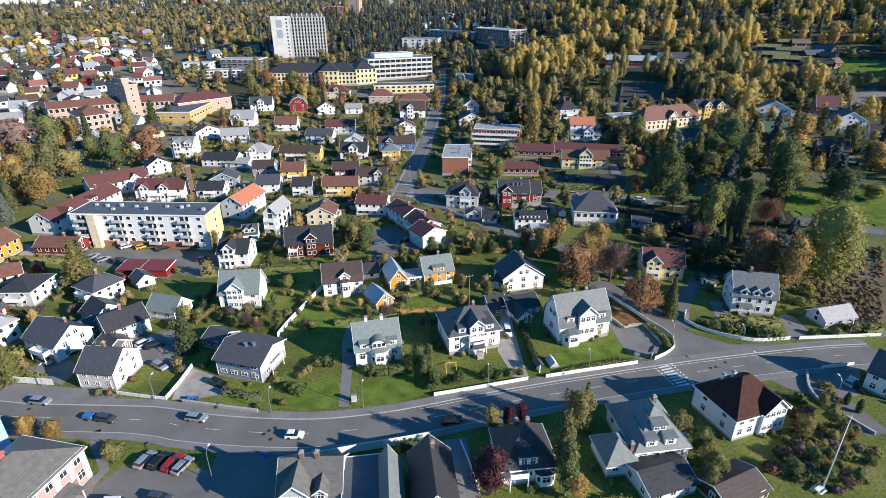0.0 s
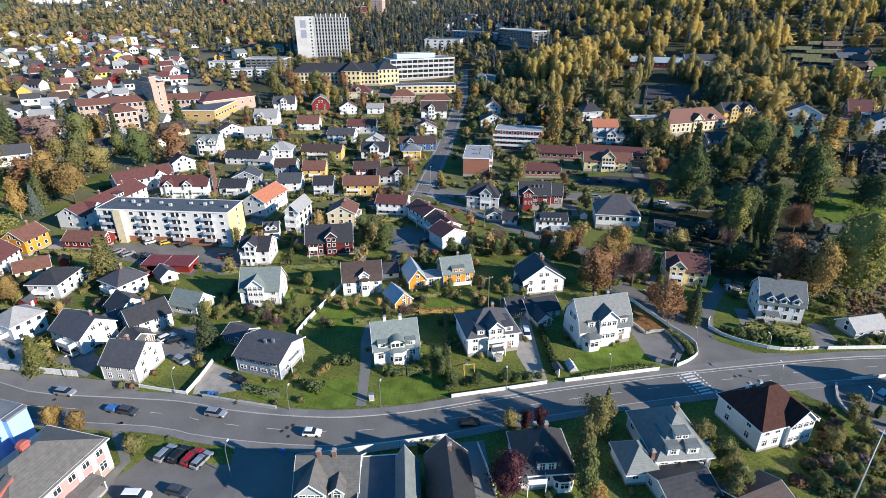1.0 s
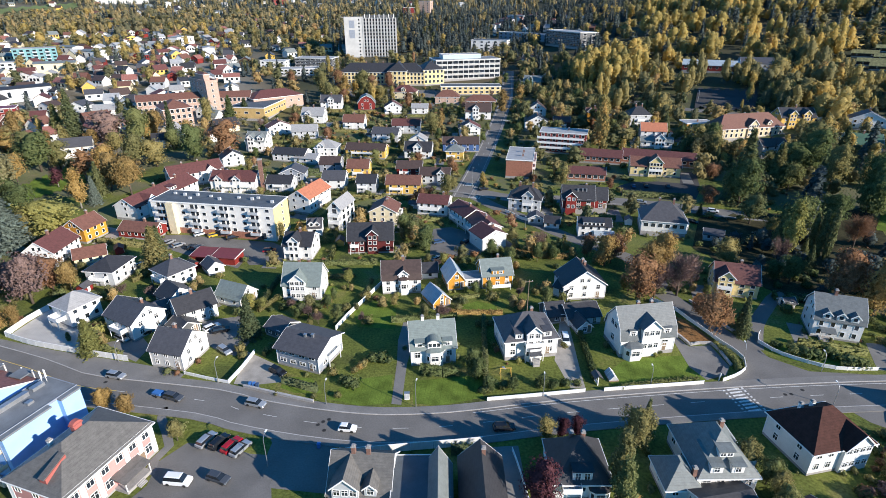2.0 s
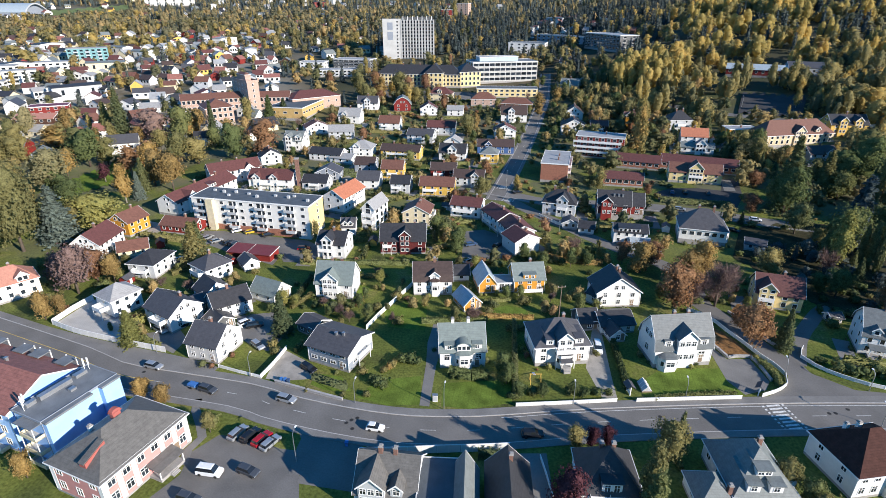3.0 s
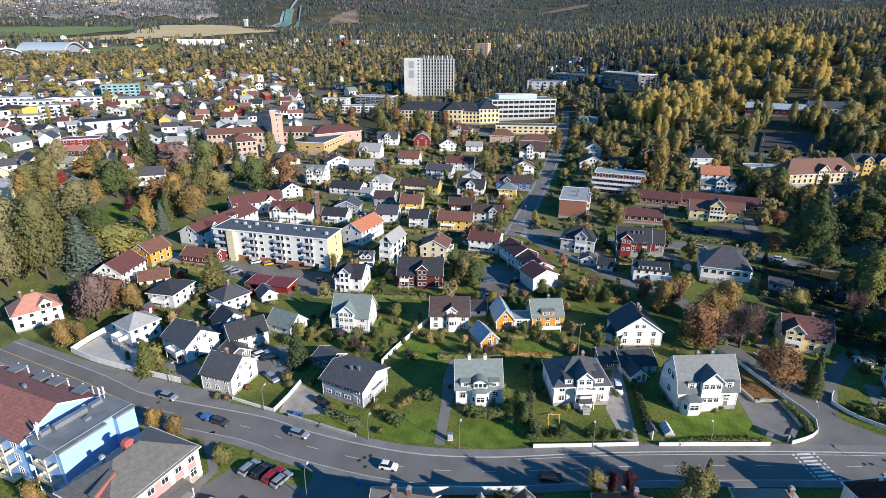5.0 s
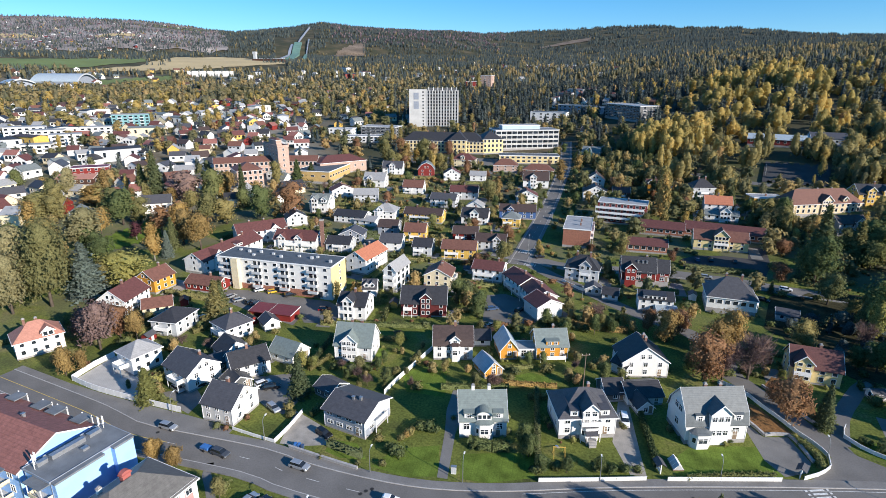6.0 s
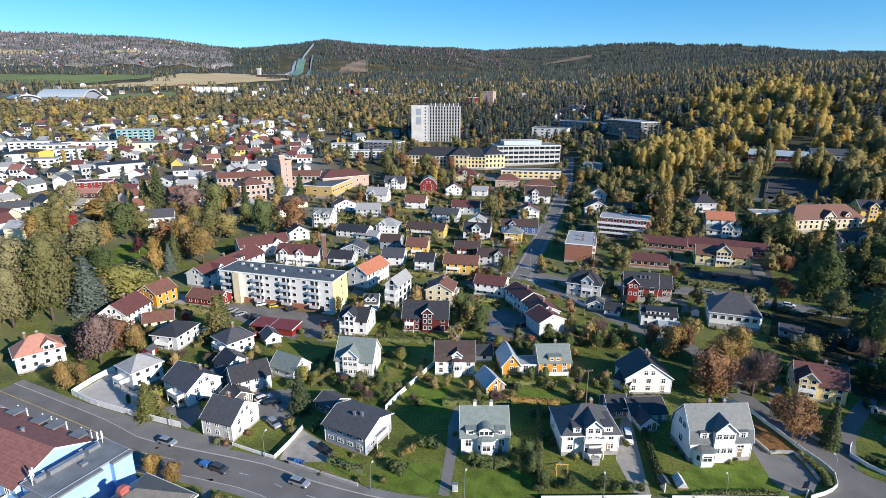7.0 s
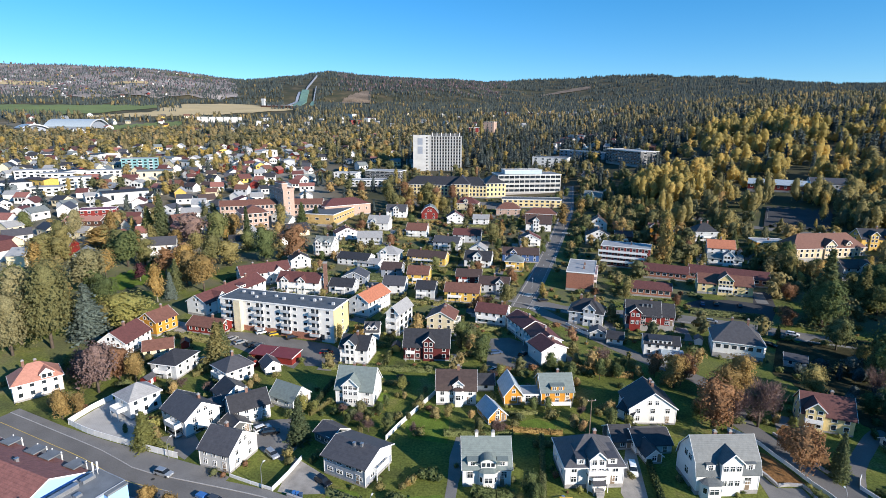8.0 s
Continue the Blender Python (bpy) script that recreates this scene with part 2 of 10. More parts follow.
TARMAC = surface("dark_tarmac", (0.045, 0.045, 0.047), 0.9, 0.18, 0.15, 4, 0.15)
PALE_PAVING = surface("pale_concrete_slabs", (0.42, 0.41, 0.39), 0.9, 0.1, 0.4, 6, 0.2, boards=0.6, axis="X")
PAVING = surface("pavement_asphalt", (0.185, 0.18, 0.172), 0.9, 0.15, 0.2, 4, 0.15, spec=0.2)
PAINT = surface("road_paint", (0.62, 0.62, 0.60), 0.7, 0.25, 2, 9, 0.05)
PAINT_Y = surface("yellow_road_paint", (0.55, 0.40, 0.10), 0.7, 0.25, 2, 9, 0.05)
KERB = surface("granite_kerb", (0.38, 0.37, 0.36), 0.8, 0.15, 2, 12, 0.2)
LAWN = surface("mown_lawn", (0.115, 0.165, 0.028), 0.95, 0.3, 0.3, 2.8, 0.6, boards=1.2, axis="X", spec=0.1)
SCRUB = surface("brown_scrub_ground", (0.17, 0.135, 0.075), 0.95, 0.35, 0.15, 1.5, 0.4, spec=0.1)
GRAVEL = surface("pale_gravel", (0.30, 0.28, 0.25), 0.95, 0.2, 0.4, 8, 0.3)
METAL = surface("galvanised_steel", (0.45, 0.46, 0.47), 0.45, 0.1, 3, 20, 0.05, metal=0.8)
WOOD = surface("weathered_wood", (0.22, 0.16, 0.11), 0.8, 0.2, 2, 14, 0.2, boards=0.12)
BARK = surface("grey_brown_bark", (0.12, 0.095, 0.075), 0.95, 0.3, 3, 14, 0.5)
BIRCH_BARK = surface("pale_birch_bark", (0.42, 0.39, 0.35), 0.9, 0.35, 3, 8, 0.4)
RUBBER = surface("black_rubber", (0.02, 0.02, 0.02), 0.8, 0.1, 3, 14, 0.1)
CARGLASS = surface("car_glass", (0.015, 0.018, 0.022), 0.05, 0.1, 1, 3, 0.0, spec=0.8)
CARPAINT = {
    "black": surface("black_car_paint", (0.012, 0.013, 0.016), 0.2, 0.1, 1, 3, 0.0, spec=0.6),
    "white": surface("white_car_paint", (0.75, 0.76, 0.76), 0.25, 0.03, 1, 3, 0.0, spec=0.6),
    "silver": surface("silver_car_paint", (0.42, 0.44, 0.46), 0.28, 0.04, 1, 3, 0.0, metal=0.5),
    "grey": surface("dark_grey_car_paint", (0.09, 0.10, 0.115), 0.25, 0.05, 1, 3, 0.0, metal=0.4),
    "blue": surface("blue_car_paint", (0.07, 0.12, 0.22), 0.25, 0.05, 1, 3, 0.0, metal=0.3),
    "bright_blue": surface("bright_blue_paint", (0.05, 0.16, 0.42), 0.4, 0.08, 1, 3, 0.0),
    "red": surface("red_car_paint", (0.35, 0.012, 0.02), 0.25, 0.05, 1, 3, 0.0, spec=0.6),
    "yellow": surface("yellow_car_paint", (0.60, 0.36, 0.03), 0.3, 0.05, 1, 3, 0.0, spec=0.6),
}
LEAF = {
    "birch": foliage("yellow_birch_leaves", ((0.0, (0.200, 0.190, 0.060)), (0.5, (0.300, 0.270, 0.075)), (1.0, (0.400, 0.335, 0.085)))),
    "green": foliage("green_leaves", ((0.0, (0.079, 0.114, 0.037)), (0.5, (0.122, 0.163, 0.049)), (1.0, (0.200, 0.220, 0.065)))),
    "olive": foliage("olive_autumn_leaves", ((0.0, (0.125, 0.142, 0.048)), (0.5, (0.200, 0.202, 0.062)), (1.0, (0.290, 0.262, 0.078)))),
    "lime": foliage("lime_leaves", ((0.0, (0.160, 0.185, 0.050)), (0.5, (0.240, 0.260, 0.065)), (1.0, (0.330, 0.330, 0.080)))),
    "gold": foliage("golden_leaves", ((0.0, (0.220, 0.170, 0.055)), (0.5, (0.320, 0.245, 0.070)), (1.0, (0.420, 0.310, 0.080)))),
    "rust": foliage("rust_brown_leaves", ((0.0, (0.150, 0.095, 0.045)), (0.5, (0.220, 0.135, 0.058)), (1.0, (0.290, 0.185, 0.070)))),
    "plum": foliage("dark_plum_leaves", ((0.0, (0.042, 0.021, 0.022)), (0.5, (0.078, 0.037, 0.034)), (1.0, (0.118, 0.055, 0.046)))),
    "spruce": foliage("spruce_needles", ((0.0, (0.072, 0.103, 0.040)), (0.5, (0.118, 0.150, 0.053)), (1.0, (0.185, 0.205, 0.065))), 0.4),
    "bluespruce": foliage("blue_spruce_needles", ((0.0, (0.085, 0.12, 0.075)), (0.5, (0.13, 0.17, 0.10)), (1.0, (0.18, 0.22, 0.13))), 0.1),
    "willow": foliage("grey_willow_leaves", ((0.0, (0.160, 0.165, 0.062)), (0.5, (0.235, 0.235, 0.090)), (1.0, (0.320, 0.305, 0.115)))),
    "twig": foliage("bare_brown_twigs", ((0.0, (0.10, 0.078, 0.052)), (0.5, (0.14, 0.105, 0.068)), (1.0, (0.19, 0.14, 0.085))), 0.1),
}

# ---- building helpers ----
def mesh_of(name, verts, faces, mats, slots=None, smooth=False):
    me = bpy.data.meshes.new(name)
    me.from_pydata(verts, [], faces)
    for m in mats:
        me.materials.append(m)
    if slots:
        me.polygons.foreach_set("material_index", slots)
    if smooth:
        me.polygons.foreach_set("use_smooth", [True] * len(me.polygons))
    me.update()
    return me


class Shape:
    """Gathers boxes, prisms and strips into one mesh."""
    def __init__(self):
        self.v, self.f, self.s = [], [], []

    def add(self, verts, faces, slot=0):
        n = len(self.v)
        self.v += [tuple(p) for p in verts]
        self.f += [tuple(i + n for i in f) for f in faces]
        self.s += [slot] * len(faces)
        return self

    def box(self, x0, x1, y0, y1, z0, z1, slot=0):
        return self.add([(x0, y0, z0), (x1, y0, z0), (x1, y1, z0), (x0, y1, z0), (x0, y0, z1), (x1, y0, z1), (x1, y1, z1), (x0, y1, z1)],
                        [(3, 2, 1, 0), (4, 5, 6, 7), (0, 1, 5, 4), (1, 2, 6, 5), (2, 3, 7, 6), (3, 0, 4, 7)], slot)

    def prism(self, poly, a0, a1, axis, slot=0):
        """A closed profile (u, z), drawn out along x or y."""
        n = len(poly)
        put = (lambda u, z, a: (a, u, z)) if axis == "x" else (lambda u, z, a: (u, a, z))
        vs = [put(u, z, a0) for u, z in poly] + [put(u, z, a1) for u, z in poly]
        fs = [(i, (i + 1) % n, n + (i + 1) % n, n + i) for i in range(n)]
        fs += [tuple(range(n - 1, -1, -1)), tuple(range(n, 2 * n))]
        return self.add(vs, fs, slot)

    def tube(self, x, y, z0, z1, r0, r1, n=8, slot=0):
        vs = [(x + r * math.cos(k * 2 * math.pi / n), y + r * math.sin(k * 2 * math.pi / n), z) for r, z in ((r0, z0), (r1, z1)) for k in range(n)]
        return self.add(vs, [(k, (k + 1) % n, n + (k + 1) % n, n + k) for k in range(n)] + [tuple(range(n - 1, -1, -1)), tuple(range(n, 2 * n))], slot)

    def mesh(self, name, *mats, smooth=False):
        me = mesh_of(name, self.v, self.f, mats, self.s, smooth)
        bm = bmesh.new()
        bm.from_mesh(me)
        bmesh.ops.recalc_face_normals(bm, faces=bm.faces)
        bm.to_mesh(me)
        bm.free()
        return me


def child(name, me, parent, m=None, label=""):
    ob = new(name, me)
    ob.parent = parent
    if m is not None:
        ob.matrix_basis = m
    if label:
        ob["label"] = label
    return ob


HOMES = []           # x, y, yaw, width, depth of the dwellings
TAKEN = []           # x, y, radius of what stands on the ground


def thing(name, x, y, yaw, label, category, group="", z=None, keep=0.0, kind="", me=None):
    ob = new(name, me)
    ob.matrix_basis = pose(x, y, ground_z(x, y) if z is None else z, 0, 0, yaw)
    if keep:
        TAKEN.append((x, y, keep))
    return tagged(ob, label, category, group, kind)


CACHE = {}


def window_shape(w, h, bars, panes):
    """A casement in one piece: frame proud of the wall, glazing bars, panes set back behind them."""
    t, k = 0.11, 0.035
    xs = [-w / 2 - t, -w / 2]
    for i in range(1, bars):
        u = -w / 2 + w * i / bars
        xs += [u - k, u + k]
    xs += [w / 2, w / 2 + t]
    zs = [-h / 2 - t, -h / 2] + ([h * 0.15, h * 0.15 + 2 * k] if bars > 1 else []) + [h / 2, h / 2 + t]
    s, at = Shape(), {}

    def v(x, y, z):
        if (x, y, z) not in at:
            at[x, y, z] = len(s.v)
            s.v.append((x, y, z))
        return at[x, y, z]

    def quad(slot, *ps):
        s.f.append(tuple(v(*p) for p in ps))
        s.s.append(slot)

    f, b = -0.07, -0.012
    for i in range(len(xs) - 1):
        for j in range(len(zs) - 1):
            x0, x1, z0, z1 = xs[i], xs[i + 1], zs[j], zs[j + 1]
            if i % 2 and j % 2:
                quad(0, (x0, f, z0), (x0, f, z1), (x0, b, z1), (x0, b, z0))
                quad(0, (x1, f, z0), (x1, b, z0), (x1, b, z1), (x1, f, z1))
                quad(0, (x0, f, z0), (x0, b, z0), (x1, b, z0), (x1, f, z0))
                quad(0, (x0, f, z1), (x1, f, z1), (x1, b, z1), (x0, b, z1))
                if panes:
                    quad(1, (x0, b, z0), (x1, b, z0), (x1, b, z1), (x0, b, z1))
            else:
                quad(0, (x0, f, z0), (x1, f, z0), (x1, f, z1), (x0, f, z1))
    X0, X1, Z0, Z1 = xs[0], xs[-1], zs[0], zs[-1]
    for i in range(len(xs) - 1):
        quad(0, (xs[i], f, Z0), (xs[i], 0.0, Z0), (xs[i + 1], 0.0, Z0), (xs[i + 1], f, Z0))
        quad(0, (xs[i], f, Z1), (xs[i + 1], f, Z1), (xs[i + 1], 0.0, Z1), (xs[i], 0.0, Z1))
    for j in range(len(zs) - 1):
        quad(0, (X0, f, zs[j]), (X0, f, zs[j + 1]), (X0, 0.0, zs[j + 1]), (X0, 0.0, zs[j]))
        quad(0, (X1, f, zs[j]), (X1, 0.0, zs[j]), (X1, 0.0, zs[j + 1]), (X1, f, zs[j + 1]))
    return s


def put_window(parent, m, w, h, bars, fine):
    """fine: panes as their own piece; else frame and panes in one mesh."""
    w, h = round(w, 2), round(h, 2)
    key = ("win", w, h, bars, bool(fine))
    if key not in CACHE:
        s = window_shape(w, h, bars, not fine)
        p = Shape().box(-w / 2 + 0.003, w / 2 - 0.003, -0.016, 0.01, -h / 2 + 0.003, h / 2 - 0.003) if fine else None
        CACHE[key] = (mesh_of("window", s.v, s.f, [TRIM, PANE], s.s), p.mesh("pane", PANE) if p else None)
    fr, pa = CACHE[key]
    ob = child("window", fr, parent, m)
    if pa:
        child("pane", pa, ob)


def put_window_part(parent, m, w, h, bars):
    put_window(parent, m, w, h, bars, False)


SIDES = {"front": 0, "right": 90, "back": 180, "left": -90}


def side_pose(w, d, side, u, z, out=0.0):
    """Pose on a wall of a w x d body: u along it from its middle, z up; local -y looks outwards."""
    half = d / 2 if side in ("front", "back") else w / 2
    return pose(0, 0, 0, 0, 0, SIDES[side]) @ pose(u, -half - out, z)


def roof_profile(roof, half, h, rise, over):
    """The upper line of a roof over its span: from eave to ridge to eave."""
    if roof == "gambrel":
        k = 0.42
        return [(-half - over, h - 0.25), (-half * (1 - k), h + rise * 0.68), (0, h + rise), (half * (1 - k), h + rise * 0.68), (half + over, h - 0.25)]
    if roof == "mansard":
        return [(-half - over * 0.6, h - 0.2), (-half * 0.86, h + rise * 0.36), (0, h + rise), (half * 0.86, h + rise * 0.36), (half + over * 0.6, h - 0.2)]
    if roof == "shed":
        return [(-half - over, h), (half + over, h + rise)]
    drop = rise * over / half
    return [(-half - over, h - drop), (0, h + rise), (half + over, h - drop)]


def slab(line, t):
    return line + [(u, z - t) for u, z in reversed(line)]


def roof_on(parent, w, d, h, rise, roof, axis, cover, over=0.45, trim=TRIM, name="roof"):
    """Roof with real thickness and its bargeboards; axis is the ridge's way."""
    t = 0.2
    if roof == "flat":
        s = Shape().box(-w / 2 - 0.25, w / 2 + 0.25, -d / 2 - 0.25, d / 2 + 0.25, h, h + 0.28)
        r = child(name, s.mesh(name, cover), parent)
        f = Shape()
        for y in (-d / 2 - 0.28, d / 2 + 0.16):
            f.box(-w / 2 - 0.28, w / 2 + 0.28, y, y + 0.12, h - 0.05, h + 0.42)
        for x in (-w / 2 - 0.28, w / 2 + 0.16):
            f.box(x, x + 0.12, -d / 2 - 0.16, d / 2 + 0.16, h - 0.05, h + 0.42)
        child("fascia", f.mesh("fascia", trim), r)
        return r
    if roof == "hip":
        a, b = w / 2 + over, d / 2 + over
        e = h - rise * over / (min(w, d) / 2)
        run = max(0.3, abs(w - d) / 2) if abs(w - d) > 0.6 else 0.3
        top = [(-run, 0), (run, 0)] if w >= d else [(0, -run), (0, run)]
        s = Shape()
        vs = [(-a, -b, e - t), (a, -b, e - t), (a, b, e - t), (-a, b, e - t), (-a, -b, e), (a, -b, e), (a, b, e), (-a, b, e)]
        vs += [(*top[0], h + rise), (*top[1], h + rise)]
        fs = [(3, 2, 1, 0), (0, 1, 5, 4), (1, 2, 6, 5), (2, 3, 7, 6), (3, 0, 4, 7)]
        fs += [(4, 5, 9, 8), (5, 6, 9), (6, 7, 8, 9), (7, 4, 8)] if w >= d else [(4, 5, 8), (5, 6, 9, 8), (6, 7, 9), (7, 4, 8, 9)]
        r = child(name, s.add(vs, fs).mesh(name, cover), parent)
        f = Shape()
        g = 0.1
        for y in (-b - g, b):
            f.box(-a - g, a + g, y, y + g, e - t - 0.03, e + 0.02)
        for x in (-a - g, a):
            f.box(x, x + g, -b, b, e - t - 0.03, e + 0.02)
        child("gutter", f.mesh("gutter", trim), r)
        return r
    half, length = (d / 2, w / 2 + over * 0.8) if axis == "x" else (w / 2, d / 2 + over * 0.8)
    line = roof_profile(roof, half, h, rise, over)
    s = Shape()
    for p, q in zip(line, line[1:]):
        s.prism(slab([p, q], t), -length, length, axis)
    r = child(name, s.mesh(name, cover), parent)
    for end in (-length - 0.06, length + 0.003):
        f = Shape()
        for p, q in zip(line, line[1:]):
            f.prism([(p[0], p[1] + 0.03), (q[0], q[1] + 0.03), (q[0], q[1] - 0.24), (p[0], p[1] - 0.24)], end, end + 0.057, axis)
        child("bargeboard", f.mesh("bargeboard", trim), r)
    return r


def body_shape(w, d, h, rise, roof, axis):
    """Walls, with gables up to the roof's underside; sunk into the ground a little."""
    s = Shape()
    if roof in ("hip", "flat"):
        return s.box(-w / 2, w / 2, -d / 2, d / 2, -1.5, h)
    half, length = (d / 2, w / 2) if axis == "x" else (w / 2, d / 2)
    line = roof_profile(roof, half, h, rise, 0.0)
    top = [(u * 0.999, z - 0.17) for u, z in line]
    return s.prism([(-half, -1.5), *[(max(-half, min(half, u)), z) for u, z in top], (half, -1.5)], -length, length, axis)


def chimney(parent, x, y, z0, z1, mat=None, w=0.7):
    s = Shape().box(x - w / 2, x + w / 2, y - w / 2, y + w / 2, z0, z1, 0)
    s.box(x - w / 2 - 0.08, x + w / 2 + 0.08, y - w / 2 - 0.08, y + w / 2 + 0.08, z1, z1 + 0.15, 1)
    s.box(x - w / 2 + 0.1, x + w / 2 - 0.1, y - w / 2 + 0.1, y + w / 2 - 0.1, z1 + 0.15, z1 + 0.4, 1)
    child("chimney", s.mesh("chimney", mat or CHIMNEY, STONE), parent)


def house(x, y, yaw, w, d, h, rise, roof="gable", axis="x", wall="white", cover="dark", floors=2, fine=True,
          chim=((0.0, 0.0),), dormer=(), bays=(), balcony=(), porch=None, bow=None, flats=(), vents=(), stack=None, name="house", label="", win=(1.0, 1.25), gap=2.3,
          over=0.45, trim=None, base=0.5, skip=(), group="houses of the town", sides=("front", "right", "left"), z=None, bars=2):
    """A house, centred on its footprint; its front looks along local -y."""
    label = label or f"{wall.replace('_', ' ')} house with {cover} roof in its garden"
    ob = thing(name, x, y, yaw, label, "house", group, keep=math.hypot(w, d) / 2 + 0.5, z=z)
    wm, rm, tm = WALL[wall], ROOF[cover], trim or TRIM
    if name == "house":
        HOMES.append((x, y, yaw, w, d))
    child("wall", body_shape(w, d, h, rise, roof, axis).mesh("wall", wm), ob)
    if base:
        child("foundation", Shape().box(-w / 2 - 0.04, w / 2 + 0.04, -d / 2 - 0.04, d / 2 + 0.04, -1.6, base).mesh("foundation", STONE), ob)
    roof_on(ob, w, d, h, rise, roof, axis, rm, over, tm)
    if fine:
        for cx in (-w / 2, w / 2):
            for cy in (-d / 2, d / 2):
                child("corner_board", Shape().box(cx - 0.07, cx + 0.07, cy - 0.07, cy + 0.07, base, h - 0.3).mesh("corner_board", tm), ob)
    for cx, cy in chim:
        chimney(ob, cx * w, cy * d, h * 0.8, h + rise * (1 - (2 * abs(cy if axis == 'x' else cx) if roof != 'flat' else 0)) + 1.1, stack)
    ww, wh = win
    wings = [q for q in dormer if q[1] >= 3.3 and q[3] < h + 0.6]
    bars = bars if fine else 1
    step = (h - base) / floors
    for side in sides:
        span = w if side in ("front", "back") else d
        ends = 1.0 if side in ("front", "back") else 1.5
        n = max(1, int((span - 0.8) / ends / (gap if fine or (name != 'house' and math.hypot(x, y) < 620) else gap * (1.1 if math.hypot(x, y) < 230 else 1.4 if math.hypot(x, y) < 330 else 1.9))))
        for fl in range(floors):
            zc = base + step * (fl + 0.55)
            for k in range(n):
                u = (k + 0.5 - n / 2) * (span - 0.6) / n
                if (side, fl, k) in skip or (side == "front" and any(abs(u - q[0] * w) < q[1] / 2 + 0.5 for q in wings)):
                    continue
                put_window(ob, side_pose(w, d, side, u, zc), ww, wh, bars, fine)
        gable_end = roof in ("gable", "gambrel", "mansard") and ((axis == "x") == (side in ("left", "right")))
        if gable_end and rise > 1.8:
            m = 2 if span > 7.5 and rise > 2.8 else 1
            for k in range(m):
                put_window(ob, side_pose(w, d, side, (k + 0.5 - m / 2) * 1.9, h + rise * 0.3), ww * 0.9, wh * 0.9, bars, fine)
    if fine:
        for side, u in (("front", 0.32),):
            dr = child("door", Shape().box(-0.5, 0.5, -0.06, 0.02, 0, 2.1, 0).box(-0.62, 0.62, -0.04, 0.02, 0, 2.25, 1).mesh("door", WOOD, tm), ob, side_pose(w, d, side, u * w, base))

    def back(dz):
        """How far the front slope has run back where a dormer stands on it."""
        return max(0.0, dz - h - 1.0) / max(rise, 0.1) * d / 2 if roof in ("hip", "gable") else 0.0

    for u, dw, dh, dz in dormer:             # gabled dormers on the front slope; broad ones are wings that rise from the ground
        wing = (u, dw, dh, dz) in wings
        low, out = (-dz - 1.0, 0.7) if wing else (0.0, 0.12)
        pitch_ = 0.46 if wing else 0.42
        dorm = child("gable_wing" if wing else "dormer", Shape().prism([(-dw / 2, low), (-dw / 2, dh), (0, dh + dw * pitch_), (dw / 2, dh), (dw / 2, low)], 0, d / 2 + out, "y").mesh("dormer", wm), ob, pose(u * w, -d / 2 - out + (0 if wing else back(dz)), dz))
        line = [(-dw / 2 - 0.35, dh - 0.3), (0, dh + dw * pitch_ + 0.05), (dw / 2 + 0.35, dh - 0.3)]
        s, f = Shape(), Shape()
        for p, q in zip(line, line[1:]):
            s.prism([(p[0], p[1] + 0.18), (q[0], q[1] + 0.18), q, p], -0.4, d / 2 + out, "y")
            f.prism([(p[0], p[1] + 0.22), (q[0], q[1] + 0.22), (q[0], q[1] - 0.1), (p[0], p[1] - 0.1)], -0.47, -0.403, "y")
        child("dormer_roof", s.mesh("dormer_roof", rm), dorm)
        child("bargeboard", f.mesh("bargeboard", tm), dorm)
        n = max(1, int(dw / 1.5))
        rows_z = [dh * 0.55] + ([base + step * (fl + 0.55) - dz for fl in range(floors) if base + step * (fl + 0.55) - dz < dh * 0.55 - 1.6] if wing else [])
        for zz in rows_z:
            for k in range(n):
                put_window_part(dorm, pose((k + 0.5 - n / 2) * (dw - 0.3) / n, 0, zz), min(1.0, dw * 0.5), min(1.2, dh * 0.7), bars)
    for u, dw, dh, dz in flats:              # low dormers under a flat roof
        dorm = child("flat_dormer", Shape().box(-dw / 2, dw / 2, 0, max(1.0, d / 2 - 0.5 - back(dz)), 0, dh).mesh("flat_dormer", wm), ob, pose(u * w, -d / 2 + 0.15 + back(dz), dz))
        child("dormer_roof", Shape().prism([(-0.3, dh), (max(1.2, d / 2 - 0.3 - back(dz)), dh + 0.35), (max(1.2, d / 2 - 0.3 - back(dz)), dh + 0.5), (-0.3, dh + 0.15)], -dw / 2 - 0.2, dw / 2 + 0.2, "x").mesh("dormer_roof", rm), dorm)
        n = max(1, int(dw / 1.3))
        for k in range(n):
            put_window_part(dorm, pose((k + 0.5 - n / 2) * (dw - 0.2) / n, 0, dh * 0.5), min(0.9, dw * 0.5), dh * 0.65, bars)
    for vx, vy in vents:                     # small grey roof vents
        child("roof_vent", Shape().box(vx * w - 0.28, vx * w + 0.28, vy * d - 0.28, vy * d + 0.28, h + rise * 0.4, h + rise * (1 - 2 * abs(vy)) + 0.7).box(vx * w - 0.36, vx * w + 0.36, vy * d - 0.36, vy * d + 0.36, h + rise * (1 - 2 * abs(vy)) + 0.7, h + rise * (1 - 2 * abs(vy)) + 0.85).mesh("roof_vent", METAL), ob)
